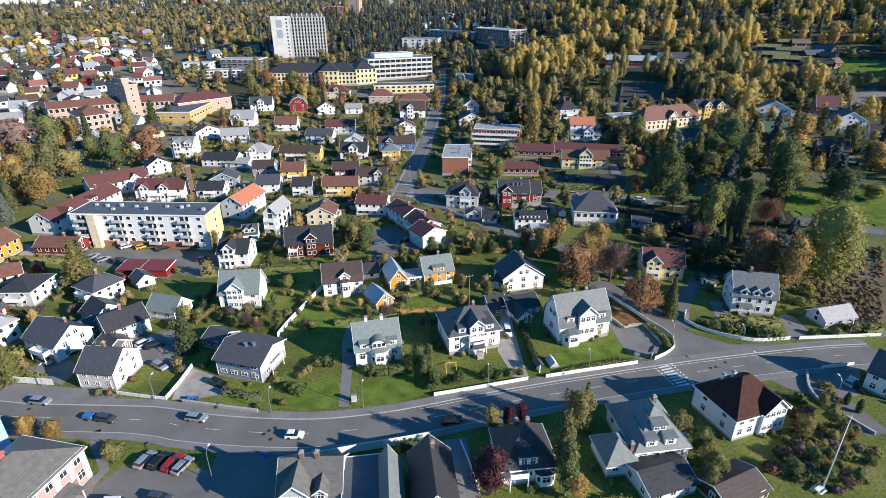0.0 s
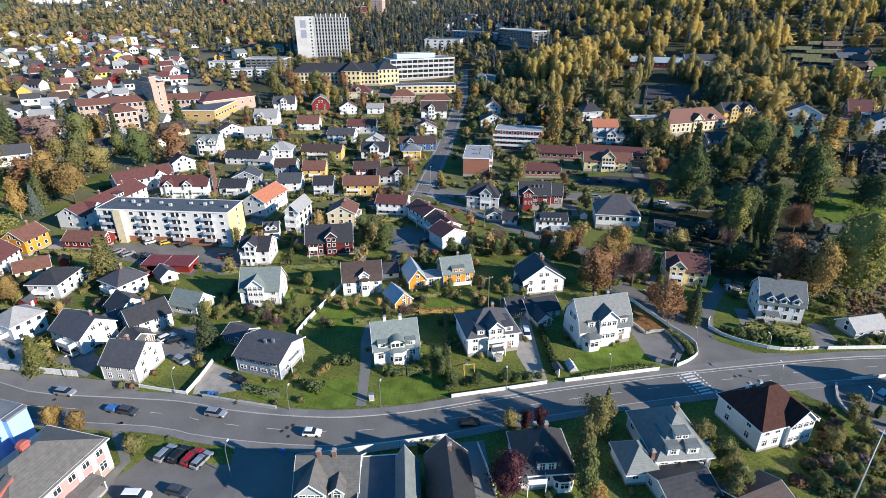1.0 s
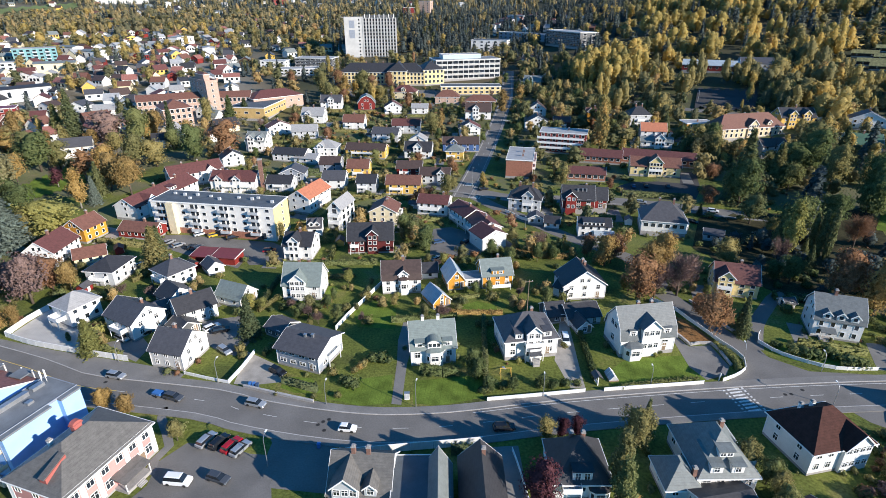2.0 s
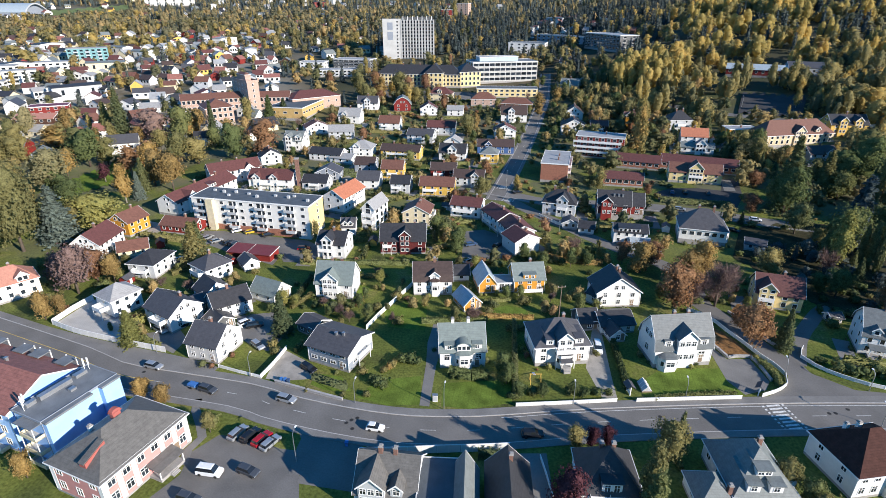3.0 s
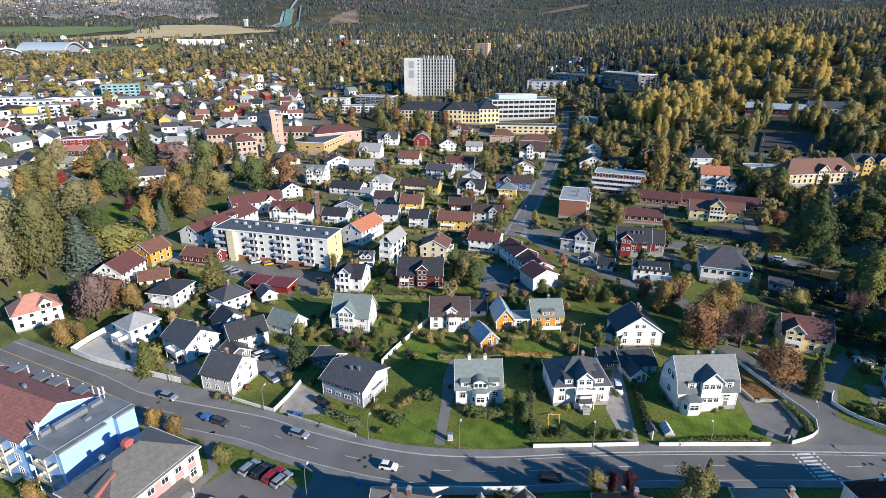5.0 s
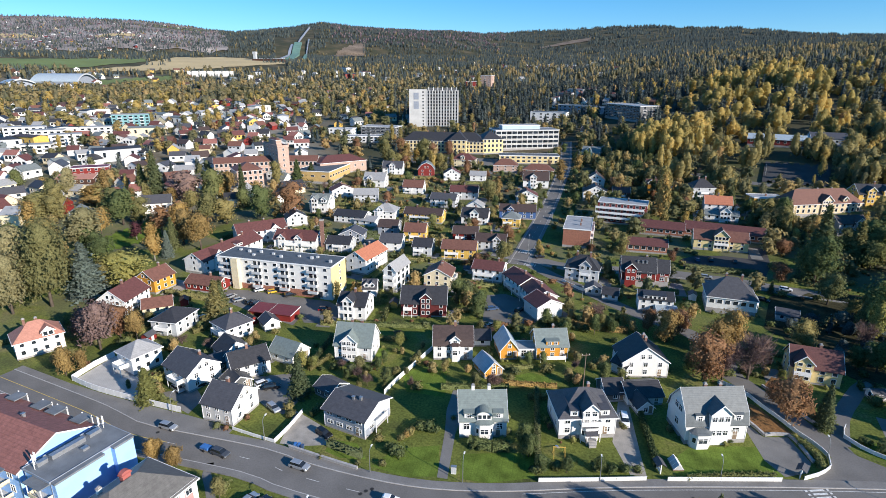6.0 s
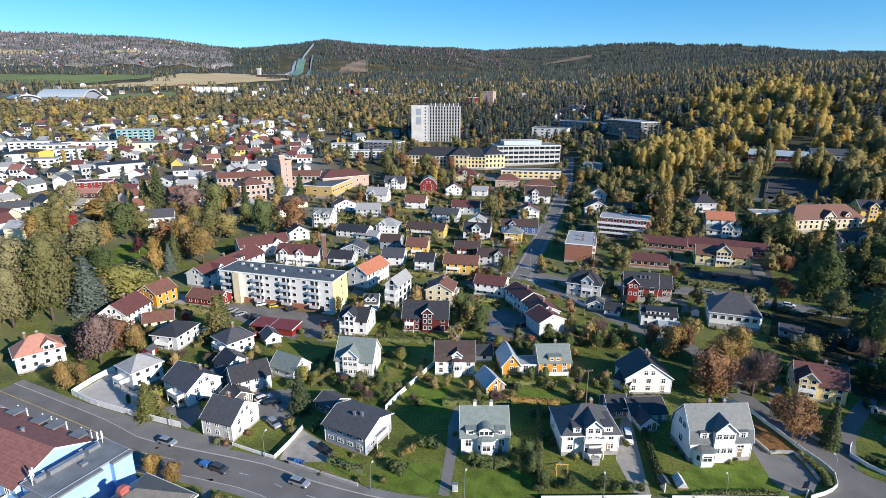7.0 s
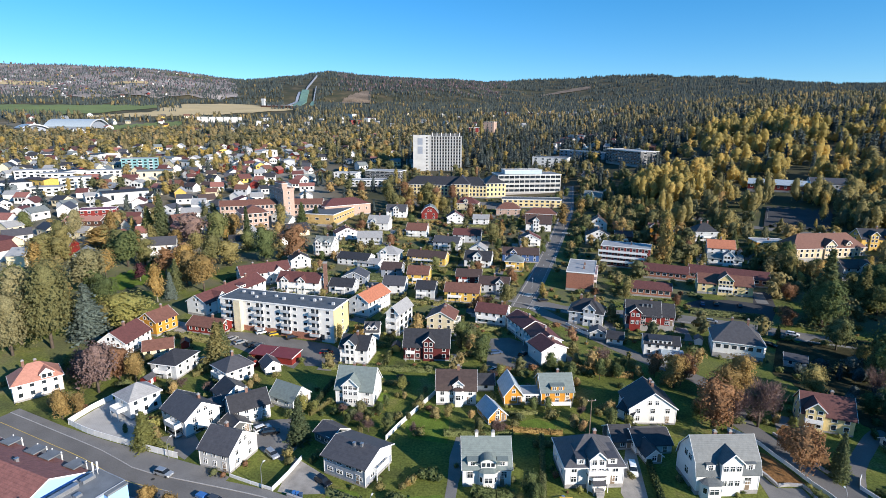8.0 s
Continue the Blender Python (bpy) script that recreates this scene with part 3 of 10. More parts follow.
    for side, u, bw, bd, bh in bays:         # bay windows with their own little roof
        m = side_pose(w, d, side, u * (w if side in ("front", "back") else d), 0)
        bay = child("bay_window", Shape().add([(-bw / 2, 0.1, 0), (-bw / 2, -bd * 0.5, 0), (-bw * 0.28, -bd, 0), (bw * 0.28, -bd, 0), (bw / 2, -bd * 0.5, 0), (bw / 2, 0.1, 0),
                                               (-bw / 2, 0.1, bh), (-bw / 2, -bd * 0.5, bh), (-bw * 0.28, -bd, bh), (bw * 0.28, -bd, bh), (bw / 2, -bd * 0.5, bh), (bw / 2, 0.1, bh)],
                                              [(0, 1, 7, 6), (1, 2, 8, 7), (2, 3, 9, 8), (3, 4, 10, 9), (4, 5, 11, 10), (6, 7, 8, 9, 10, 11), (5, 4, 3, 2, 1, 0), (5, 0, 6, 11)]).mesh("bay_window", wm), ob, m)
        o = 0.25
        child("bay_roof", Shape().add([(-bw / 2 - o, 0.1, bh), (-bw / 2 - o, -bd * 0.5 - o, bh), (-bw * 0.28 - o * 0.5, -bd - o, bh), (bw * 0.28 + o * 0.5, -bd - o, bh), (bw / 2 + o, -bd * 0.5 - o, bh), (bw / 2 + o, 0.1, bh), (-bw * 0.2, 0.1, bh + 0.7), (bw * 0.2, 0.1, bh + 0.7)],
                                      [(0, 1, 6), (1, 2, 6), (2, 3, 7, 6), (3, 4, 7), (4, 5, 7), (5, 0, 6, 7), (5, 4, 3, 2, 1, 0)]).mesh("bay_roof", rm), bay)
        for fl in range(max(1, int(bh / 2.6))):
            zc = (fl + 0.58) * bh / max(1, int(bh / 2.6))
            put_window_part(bay, pose(0, -bd, zc), bw * 0.42, 1.25, bars)
            for sg in (-1, 1):
                put_window_part(bay, pose(sg * bw * 0.39, -bd * 0.75, zc, 0, 0, sg * math.degrees(math.atan2(bd * 0.5, bw * 0.22))), bw * 0.16, 1.25, 1)
    for side, u, bw, bd, bz in balcony:      # balconies with rail and posts
        m = side_pose(w, d, side, u * (w if side in ("front", "back") else d), bz)
        bal = child("balcony", Shape().box(-bw / 2, bw / 2, -bd, 0, -0.2, 0).mesh("balcony", tm), ob, m)
        o, i = bw / 2, bw / 2 - 0.06
        loop = [(-o, 0.0), (-o, -bd), (o, -bd), (o, 0.0), (i, 0.0), (i, -bd + 0.06), (-i, -bd + 0.06), (-i, 0.0)]
        rail = Shape().add([(u, v, zz) for zz in (0.08, 1.0) for u, v in loop], [(k, (k + 1) % 8, 8 + (k + 1) % 8, 8 + k) for k in range(8)] + [(7, 6, 1, 0), (6, 5, 2, 1), (5, 4, 3, 2), (8, 9, 14, 15), (9, 10, 13, 14), (10, 11, 12, 13)])
        child("railing", rail.mesh("railing", tm), bal)
        for sx in (-bw / 2 + 0.08, bw / 2 - 0.08):
            child("post", Shape().box(sx - 0.07, sx + 0.07, -bd + 0.02, -bd + 0.16, -bz, -0.2).mesh("post", tm), bal)
    if bow:                                  # a rounded dormer under an arched hood that runs back into the roof
        u, br_, bz, bh = bow
        n = 12
        arch = [(-br_ * math.cos(math.pi * k / n), bh + br_ * 0.62 * math.sin(math.pi * k / n)) for k in range(n + 1)]
        bw_ = child("bow_dormer", Shape().prism([(-br_ * 0.86, 0.0), *[(a * 0.86, z) for a, z in arch], (br_ * 0.86, 0.0)], 0, d / 2, "y").mesh("bow_dormer", wm), ob, pose(u * w, -d / 2 - 0.3, bz))
        hood = Shape()
        flare = [(-br_ * 1.5, bh - 0.05), *arch, (br_ * 1.5, bh - 0.05)]
        hood.prism(flare + [(a * 0.97, z - 0.14) for a, z in reversed(flare)], -0.45, d / 2, "y")
        child("arched_hood", hood.mesh("arched_hood", rm), bw_)
        for k in (-1, 0, 1):
            put_window_part(bw_, pose(k * br_ * 0.54, 0, bh * 0.62), br_ * 0.42, bh * 0.72, 1)
    if porch:
        u, pw, pd = porch
        pr = child("porch", Shape().box(-pw / 2, pw / 2, -pd, 0, 0, base + 0.15).mesh("porch", STONE), ob, pose(u * w, -d / 2, 0))
        child("porch_roof", Shape().prism([(-pd - 0.3, 2.75), (0, 3.3), (0, 3.15), (-pd - 0.3, 2.6)], -pw / 2 - 0.25, pw / 2 + 0.25, "x").mesh("porch_roof", rm), pr)
        for sx in (-pw / 2 + 0.1, pw / 2 - 0.1):
            child("post", Shape().box(sx - 0.08, sx + 0.08, -pd + 0.02, -pd + 0.18, base + 0.15, 2.65).mesh("post", tm), pr)
        for k in range(3):
            child("step", Shape().box(-0.8, 0.8, -pd - 0.3 * (k + 1), -pd - 0.3 * k, 0, base + 0.15 - 0.17 * (k + 1)).mesh("step", STONE), pr)
    return ob


def white_gable(ob, w, d, h, rise):
    """White boarding over a whole gable end, with a broad strip window."""
    child("gable_boarding", Shape().prism([(-d / 2, 2.4), (-d / 2, h - 0.35), (0, h + rise - 0.35), (d / 2, h - 0.35), (d / 2, 2.4)], w / 2, w / 2 + 0.05, "x").mesh("gable_boarding", WALL["white"]), ob, None, "white-painted gable boarding")


def tower_top(ob, w, d, h):
    """A corbelled parapet with corner blocks and a smaller upper storey."""
    s = Shape()
    for sx in (-1, 1):
        s.box(sx * w / 2 - 0.35, sx * w / 2 + 0.35, -d / 2 - 0.35, d / 2 + 0.35, h, h + 1.3)
        s.box(-w / 2 + 0.35, w / 2 - 0.35, sx * d / 2 - 0.35, sx * d / 2 + 0.35, h, h + 1.3)
        for sy in (-1, 1):
            s.box(sx * w / 2 - 0.7, sx * w / 2 + 0.7, sy * d / 2 - 0.7, sy * d / 2 + 0.7, h + 1.3, h + 2.3)
    child("parapet", s.mesh("parapet", WALL["pink_brick"]), ob)
    child("upper_storey", Shape().box(-w / 4, w / 4, -d / 4, d / 4, h, h + 4.5).mesh("upper_storey", WALL["pink_brick"]), ob)
    roof_on(ob, w / 2, d / 2, h + 4.5, 1.2, "hip", "x", ROOF["rust"], 0.3, name="upper_roof")


def pilasters(ob, w, d, h, rise):
    """White corner strips, base and cornice round a rendered front, a scrolled red chimney and a red dormer on the hip."""
    f = -d / 2 - 0.05
    for u in (-w / 2 + 0.45, -w * 0.322, -w * 0.161, w * 0.161, w * 0.322, w / 2 - 0.45):
        child("pilaster", Shape().box(u - 0.5, u + 0.5, f, f + 0.06, 0.5, h - 0.6).mesh("pilaster", TRIM), ob)
    child("cornice", Shape().box(-w / 2 - 0.05, w / 2 + 0.05, f - 0.03, f + 0.06, h - 0.6, h - 0.02).mesh("cornice", TRIM), ob)
    for v in (-d / 2 + 0.5, d / 2 - 0.5):
        child("pilaster", Shape().box(-w / 2 - 0.05, -w / 2 + 0.01, v - 0.5, v + 0.5, 0.5, h - 0.4).mesh("pilaster", TRIM), ob)
    top = h + rise
    stack = Shape().box(-0.75, 0.75, -0.5, 0.5, -1.5, 0.9).box(-1.0, 1.0, -0.62, 0.62, 0.9, 1.1)
    stack.prism([(0.9 * math.cos(math.pi * k / 8), 1.1 + 0.6 * math.sin(math.pi * k / 8)) for k in range(9)], -0.5, 0.5, "y")
    child("scrolled_chimney", stack.mesh("scrolled_chimney", WALL["red_render"]), ob, pose(0.05 * w, 0.06 * d, top - 0.3), "red chimney with a rounded top")
    dorm = child("dormer", Shape().prism([(-w / 2 + 0.9, h + 0.3), (-w / 2 + 0.9, h + 1.5), (-w / 2 + 5.0, h + 3.2), (-w / 2 + 5.0, h + 2.6)], -2.4, -0.8, "y").mesh("dormer", WALL["red_render"]), ob, None, "long red dormer on the hip")
    child("dormer_roof", Shape().prism([(-w / 2 + 0.7, h + 1.46), (-w / 2 + 5.1, h + 3.28), (-w / 2 + 5.1, h + 3.42), (-w / 2 + 0.7, h + 1.6)], -2.3, -0.9, "y").mesh("dormer_roof", ROOF["slab"]), dorm)


def rooftop_units(ob, w, d, h):
    """Ducts, vents, a hatch and aerials on a flat roof."""
    for k, (u, v, a, b, c) in enumerate(((-0.05, 0.25, w * 0.42, 1.1, 0.9), (0.3, 0.28, w * 0.16, 1.2, 0.7), (-0.36, 0.28, w * 0.12, 1.0, 0.8), (0.05, -0.1, 1.2, 1.0, 0.5))):
        child("duct" if a > 2 else "roof_hatch", Shape().box(u * w - a / 2, u * w + a / 2, v * d - b / 2, v * d + b / 2, h + 0.25, h + 0.28 + c).mesh("duct", METAL), ob)
    for u, v in ((0.44, 0.3), (0.40, 0.36), (-0.44, 0.3), (-0.46, 0.2), (-0.40, 0.36)):
        child("aerial", Shape().tube(u * w, v * d, h, h + 3.2, 0.05, 0.05, 6).box(u * w - 0.14, u * w + 0.14, v * d - 0.22, v * d - 0.06, h + 1.4, h + 3.1).mesh("aerial", TRIM), ob, None, "white aerial panel on a mast")


def blue_bays(ob, w, d, h):
    """Two shallow projections with a slot between them, along the long front."""
    for u0, u1 in ((-w / 2 + 0.02, w * 0.10), (w * 0.24, w / 2 - 0.02)):
        bay = child("front_bay", Shape().box(u0, u1, -d / 2 - 1.3, -d / 2 + 0.05, -1.5, h - 0.1).mesh("front_bay", WALL["pale_blue"]), ob)
        child("bay_roof", Shape().box(u0 - 0.12, u1 + 0.12, -d / 2 - 1.42, -d / 2 - 0.3, h - 0.1, h + 0.30).mesh("bay_roof", ROOF["felt_mid"]), bay)


def loggias(ob, w, d, columns, levels):
    """Stacks of balconies with cream parapets, thin rails and posts on the end wall."""
    for v, width in columns:
        for z in levels:
            m = side_pose(w, d, "left", v, z)
            bal = child("balcony", Shape().box(-width / 2, width / 2, -1.7, 0, -0.22, 0.0).mesh("balcony", WALL["concrete"]), ob, m)
            a = width / 2
            par = Shape().box(-a, a, -1.75, -1.62, -0.22, 0.62).box(-a, -a + 0.1, -1.62, 0, -0.22, 0.62).box(a - 0.1, a, -1.62, 0, -0.22, 0.62)
            child("parapet", par.mesh("parapet", WALL["cream"]), bal)
            rail = Shape().box(-a, a, -1.71, -1.66, 0.95, 1.02)
            for k in range(7):
                x0 = -a + 0.06 + k * (width - 0.16) / 6
                rail.box(x0, x0 + 0.04, -1.70, -1.67, 0.62, 0.95)
            child("railing", rail.mesh("railing", METAL), bal)
            for sx in (-a + 0.04, a - 0.18):
                child("post", Shape().box(sx, sx + 0.14, -1.74, -1.60, 0.62, 2.9).mesh("post", TRIM), bal)
        top = levels[-1] + 2.9
        child("balcony_roof", Shape().box(-width / 2 - 0.2, width / 2 + 0.2, -2.0, 0, top, top + 0.18).mesh("balcony_roof", ROOF["felt_mid"]), ob, side_pose(w, d, "left", v, 0))


def canopies(ob, w, d, h):
    """Small flat-roofed terraces on posts along an eave."""
    for y in (-0.40, -0.14, 0.02, 0.30):
        c = child("terrace_canopy", Shape().box(w / 2 - 2.0, w / 2 + 0.9, y * d - 1.6, y * d + 1.6, h + 1.1, h + 1.32).mesh("terrace_canopy", ROOF["felt_mid"]), ob)
        for dy in (-1.45, 1.45):
            child("post", Shape().box(w / 2 + 0.6, w / 2 + 0.8, y * d + dy - 0.1, y * d + dy + 0.1, h - 1.5, h + 1.5).mesh("post", TRIM), c)


# ---- trees ----
def leaf_clumps(points, size, rng, out=None, jitter=0.28):
    """Small pointed leaf clumps, two about each point, each turned its own way; as triangles."""
    p = np.repeat(points, 2, 0)
    n = len(p)
    p = p + rng.normal(size=(n, 3)) * size * 0.32
    nrm = rng.normal(size=(n, 3))
    nrm[:, 2] = np.abs(nrm[:, 2])
    if out is not None:                       # leaves look outwards, as on a real crown
        nrm = nrm * jitter + np.repeat(out, 2, 0) + np.array((0, 0, 0.06))
    nrm /= np.linalg.norm(nrm, axis=1)[:, None]
    u = np.cross(nrm, rng.normal(size=(n, 3)))
    u /= np.linalg.norm(u, axis=1)[:, None]
    v = np.cross(nrm, u)
    s = (size * rng.uniform(0.5, 1.25, n))[:, None]
    verts = np.stack([p + u * s * 0.62, p - u * s * 0.36 + v * s * 0.52, p - u * s * 0.36 - v * s * 0.52], 1).reshape(-1, 3)
    return verts, np.arange(3 * n).reshape(n, 3)


def array_mesh(name, verts, faces, mat, smooth=True):
    me = bpy.data.meshes.new(name)
    k = faces.shape[1]
    me.vertices.add(len(verts))
    me.vertices.foreach_set("co", np.asarray(verts, dtype=np.float32).ravel())
    me.loops.add(faces.size)
    me.loops.foreach_set("vertex_index", faces.astype(np.int32).ravel())
    me.polygons.add(len(faces))
    me.polygons.foreach_set("loop_start", np.arange(0, faces.size, k, dtype=np.int32))
    me.polygons.foreach_set("loop_total", np.full(len(faces), k, dtype=np.int32))
    me.polygons.foreach_set("use_smooth", np.full(len(faces), smooth, dtype=bool))
    me.materials.append(mat)
    me.update(calc_edges=True)
    me.validate()
    return me


def crown_core(p, rings=9, sides=9, fill=0.86, rough=0.0):
    """The dense inside of a crown: a lumpy hull that follows the leaf clumps, as quads."""
    z0, z1 = np.quantile(p[:, 2], (0.01, 0.99))
    zc = z0 + (z1 - z0) * np.linspace(0.02, 0.98, rings)
    ac = np.arange(sides) * 2 * np.pi / sides
    rng = np.random.default_rng(rings)
    verts = []
    for i, z in enumerate(zc):
        near = np.abs(p[:, 2] - z) < (z1 - z0) / rings * 1.1
        q = p[near]
        mid = q[:, :2].mean(0) if len(q) else np.zeros(2)
        d = q[:, :2] - mid
        ang, rad = np.arctan2(d[:, 1], d[:, 0]), np.linalg.norm(d, axis=1)
        base = np.quantile(rad, 0.6) if len(q) else 0.02
        for a in ac:
            w = np.cos(ang - a) > 0.8
            r = np.quantile(rad[w], 0.72) if w.sum() > 3 else base
            r *= fill * (0.45 if i in (0, rings - 1) else 1.0) * (1 + rough * rng.uniform(-1, 1))
            verts.append((mid[0] + r * math.cos(a + (i % 2) * np.pi / sides), mid[1] + r * math.sin(a + (i % 2) * np.pi / sides), z + rough * rng.uniform(-1, 1) * (z1 - z0) / rings))
    k = len(verts)
    c0, c1 = np.mean(verts[:sides], 0), np.mean(verts[-sides:], 0)
    verts += [tuple(c0 - (0, 0, 0.01)), tuple(c1 + (0, 0, 0.02))]
    faces = [(i * sides + j, i * sides + (j + 1) % sides, (i + 1) * sides + (j + 1) % sides, (i + 1) * sides + j) for i in range(rings - 1) for j in range(sides)]
    o = (rings - 1) * sides
    for j in range(0, sides - 1, 2):
        faces += [(k, (j + 2) % sides, j + 1, j), (k + 1, o + j, o + j + 1, o + (j + 2) % sides)]
    q = np.array(faces)
    return np.array(verts), np.r_[q[:, [0, 1, 2]], q[:, [0, 2, 3]]]


def lobes(rng, n, centre, spread, size):
    c = np.array(centre) + rng.uniform(-1, 1, (n, 3)) * np.array(spread)
    return c, rng.uniform(0.75, 1.2, n)[:, None] * np.array(size)


def crown_points(form, seed):
    """Where the leaves of a tree 1 high sit, by its form."""
    rng = np.random.default_rng(seed)
    if form == "spruce":
        n = 1400
        t = rng.uniform(0, 1, n) ** 0.75
        layer = np.floor((1 - t) * 14) / 14
        z = 0.06 + 0.94 * (1 - t) + 0.02 * rng.normal(size=n)
        lim = 0.20 * t * (0.82 + 0.25 * np.sin(14 * 2 * np.pi * (1 - t))) + 0.006
        ang = rng.uniform(0, 2 * np.pi, n)
        lim = lim * (1 + 0.22 * np.sin(5 * ang + layer * 40 + seed))
        rr = lim * rng.uniform(0.7, 1, n)
        return np.c_[rr * np.cos(ang), rr * np.sin(ang), z - rr * 0.25], 0.038, np.c_[np.cos(ang), np.sin(ang), np.full(n, 0.75)] * 0.8
    if form == "column":
        n = 700
        t = rng.uniform(0, 1, n)
        lim = 0.13 * np.sin(np.pi * np.clip(t * 0.9 + 0.1, 0, 1)) ** 0.6
        ang = rng.uniform(0, 2 * np.pi, n)
        rr = lim * rng.uniform(0.7, 1, n)
        return np.c_[rr * np.cos(ang), rr * np.sin(ang), 0.02 + t * 0.98], 0.06, np.c_[np.cos(ang), np.sin(ang), t * 0.6]
    if form == "oval":                        # a far tree: one uneven egg of leaves
        n = 400
        d = rng.normal(size=(n, 3))
        d /= np.linalg.norm(d, axis=1)[:, None]
        rad = 1 + 0.18 * np.sin(d[:, 0] * 5 + seed) * np.cos(d[:, 2] * 7 + seed) + 0.12 * np.sin(d[:, 1] * 9 + d[:, 2] * 5) + rng.uniform(-0.14, 0.12, n)
        p = d * rad[:, None] * np.array((0.19, 0.19, 0.46))
        p[:, :2] *= (1.0 - 0.35 * p[:, 2:3])          # broader below, drawn out above
        p = p + (0, 0, 0.52)
        return p, 0.1, d * np.array((1.0, 1.0, 0.45))
    if form == "birch":
        cs, ss = lobes(rng, 30, (0, 0, 0.54), (0.10, 0.10, 0.40), (0.075, 0.075, 0.085))
        cs[:, :2] *= (1.3 - np.abs(cs[:, 2:3] - 0.45) * 1.9)
        n, size = 1000, 0.038
    elif form == "round":
        cs, ss = lobes(rng, 34, (0, 0, 0.54), (0.255, 0.255, 0.34), (0.115, 0.115, 0.115))
        cs[:, :2] *= np.sqrt(np.clip(1.15 - ((cs[:, 2:3] - 0.54) / 0.42) ** 2, 0.15, 1))
        n, size = 1700, 0.036
    elif form == "willow":
        cs, ss = lobes(rng, 34, (0, 0, 0.50), (0.28, 0.28, 0.38), (0.105, 0.105, 0.17))
        cs[:, :2] *= np.sqrt(np.clip(1.15 - ((cs[:, 2:3] - 0.45) / 0.5) ** 2, 0.2, 1))
        n, size = 2300, 0.030
    elif form == "twig":
        cs, ss = lobes(rng, 22, (0, 0, 0.58), (0.28, 0.28, 0.28), (0.14, 0.14, 0.13))
        n, size = 1900, 0.021
    else:                                     # shrub
        cs, ss = lobes(rng, 12, (0, 0, 0.45), (0.34, 0.34, 0.20), (0.22, 0.22, 0.26))
        n, size = 420, 0.17
    k = rng.integers(0, len(cs), n)
    d = rng.normal(size=(n, 3))
    d /= np.linalg.norm(d, axis=1)[:, None]
    p = cs[k] + d * ss[k] * np.where(rng.random(n) < 0.55, rng.uniform(0.7, 1.05, n), rng.uniform(0.9, 1.4, n))[:, None]
    keep = p[:, 2] > (0.02 if form == "shrub" else 0.12)
    hull = (p - (0, 0, 0.45)) / np.linalg.norm(p - (0, 0, 0.45), axis=1)[:, None]
    return p[keep], size, ((d * 0.45 + hull * 0.7) * np.array((1.0, 1.0, 0.7)))[keep]


def trunk_shape(form, seed):
    rng = np.random.default_rng(seed + 50)
    s = Shape()
    top = 0.95 if form in ("spruce", "column") else 0.72
    r = 0.018 if form in ("birch", "spruce") else 0.026
    s.tube(0, 0, -0.04, top, r, r * 0.25, 7)
    if form not in ("spruce", "column", "shrub"):
        for k in range(9):
            z0, a = 0.22 + 0.05 * k, k * 2.4 + rng.uniform(0, 1)
            ln_, lift = (0.10 if form == "birch" else 0.24) * rng.uniform(0.7, 1.1), rng.uniform(0.10, 0.22)
            q = Vector((math.cos(a) * ln_, math.sin(a) * ln_, z0 + lift))
            p = Vector((0, 0, z0))
            side = (q - p).cross(Vector((0, 0, 1))).normalized() * r * 0.4
            up = Vector((0, 0, r * 0.4))
            s.add([p + side, p - side, p + up, q], [(0, 1, 3), (1, 2, 3), (2, 0, 3)])
    return s


TREE_TEXT = {"birch": "slender birch tree", "round": "broad-crowned tree", "spruce": "tall spruce tree", "willow": "spreading willow-like tree",
             "twig": "half-bare tree with thin twigs", "column": "narrow columnar conifer", "shrub": "rounded garden shrub"}
HUE = {"birch": "yellow autumn", "green": "green", "olive": "olive autumn", "lime": "lime-green", "gold": "golden autumn", "rust": "rust-brown autumn",
       "plum": "dark purple", "spruce": "dark green", "bluespruce": "blue-grey", "willow": "grey-green", "twig": "brown"}
COUNT = {}


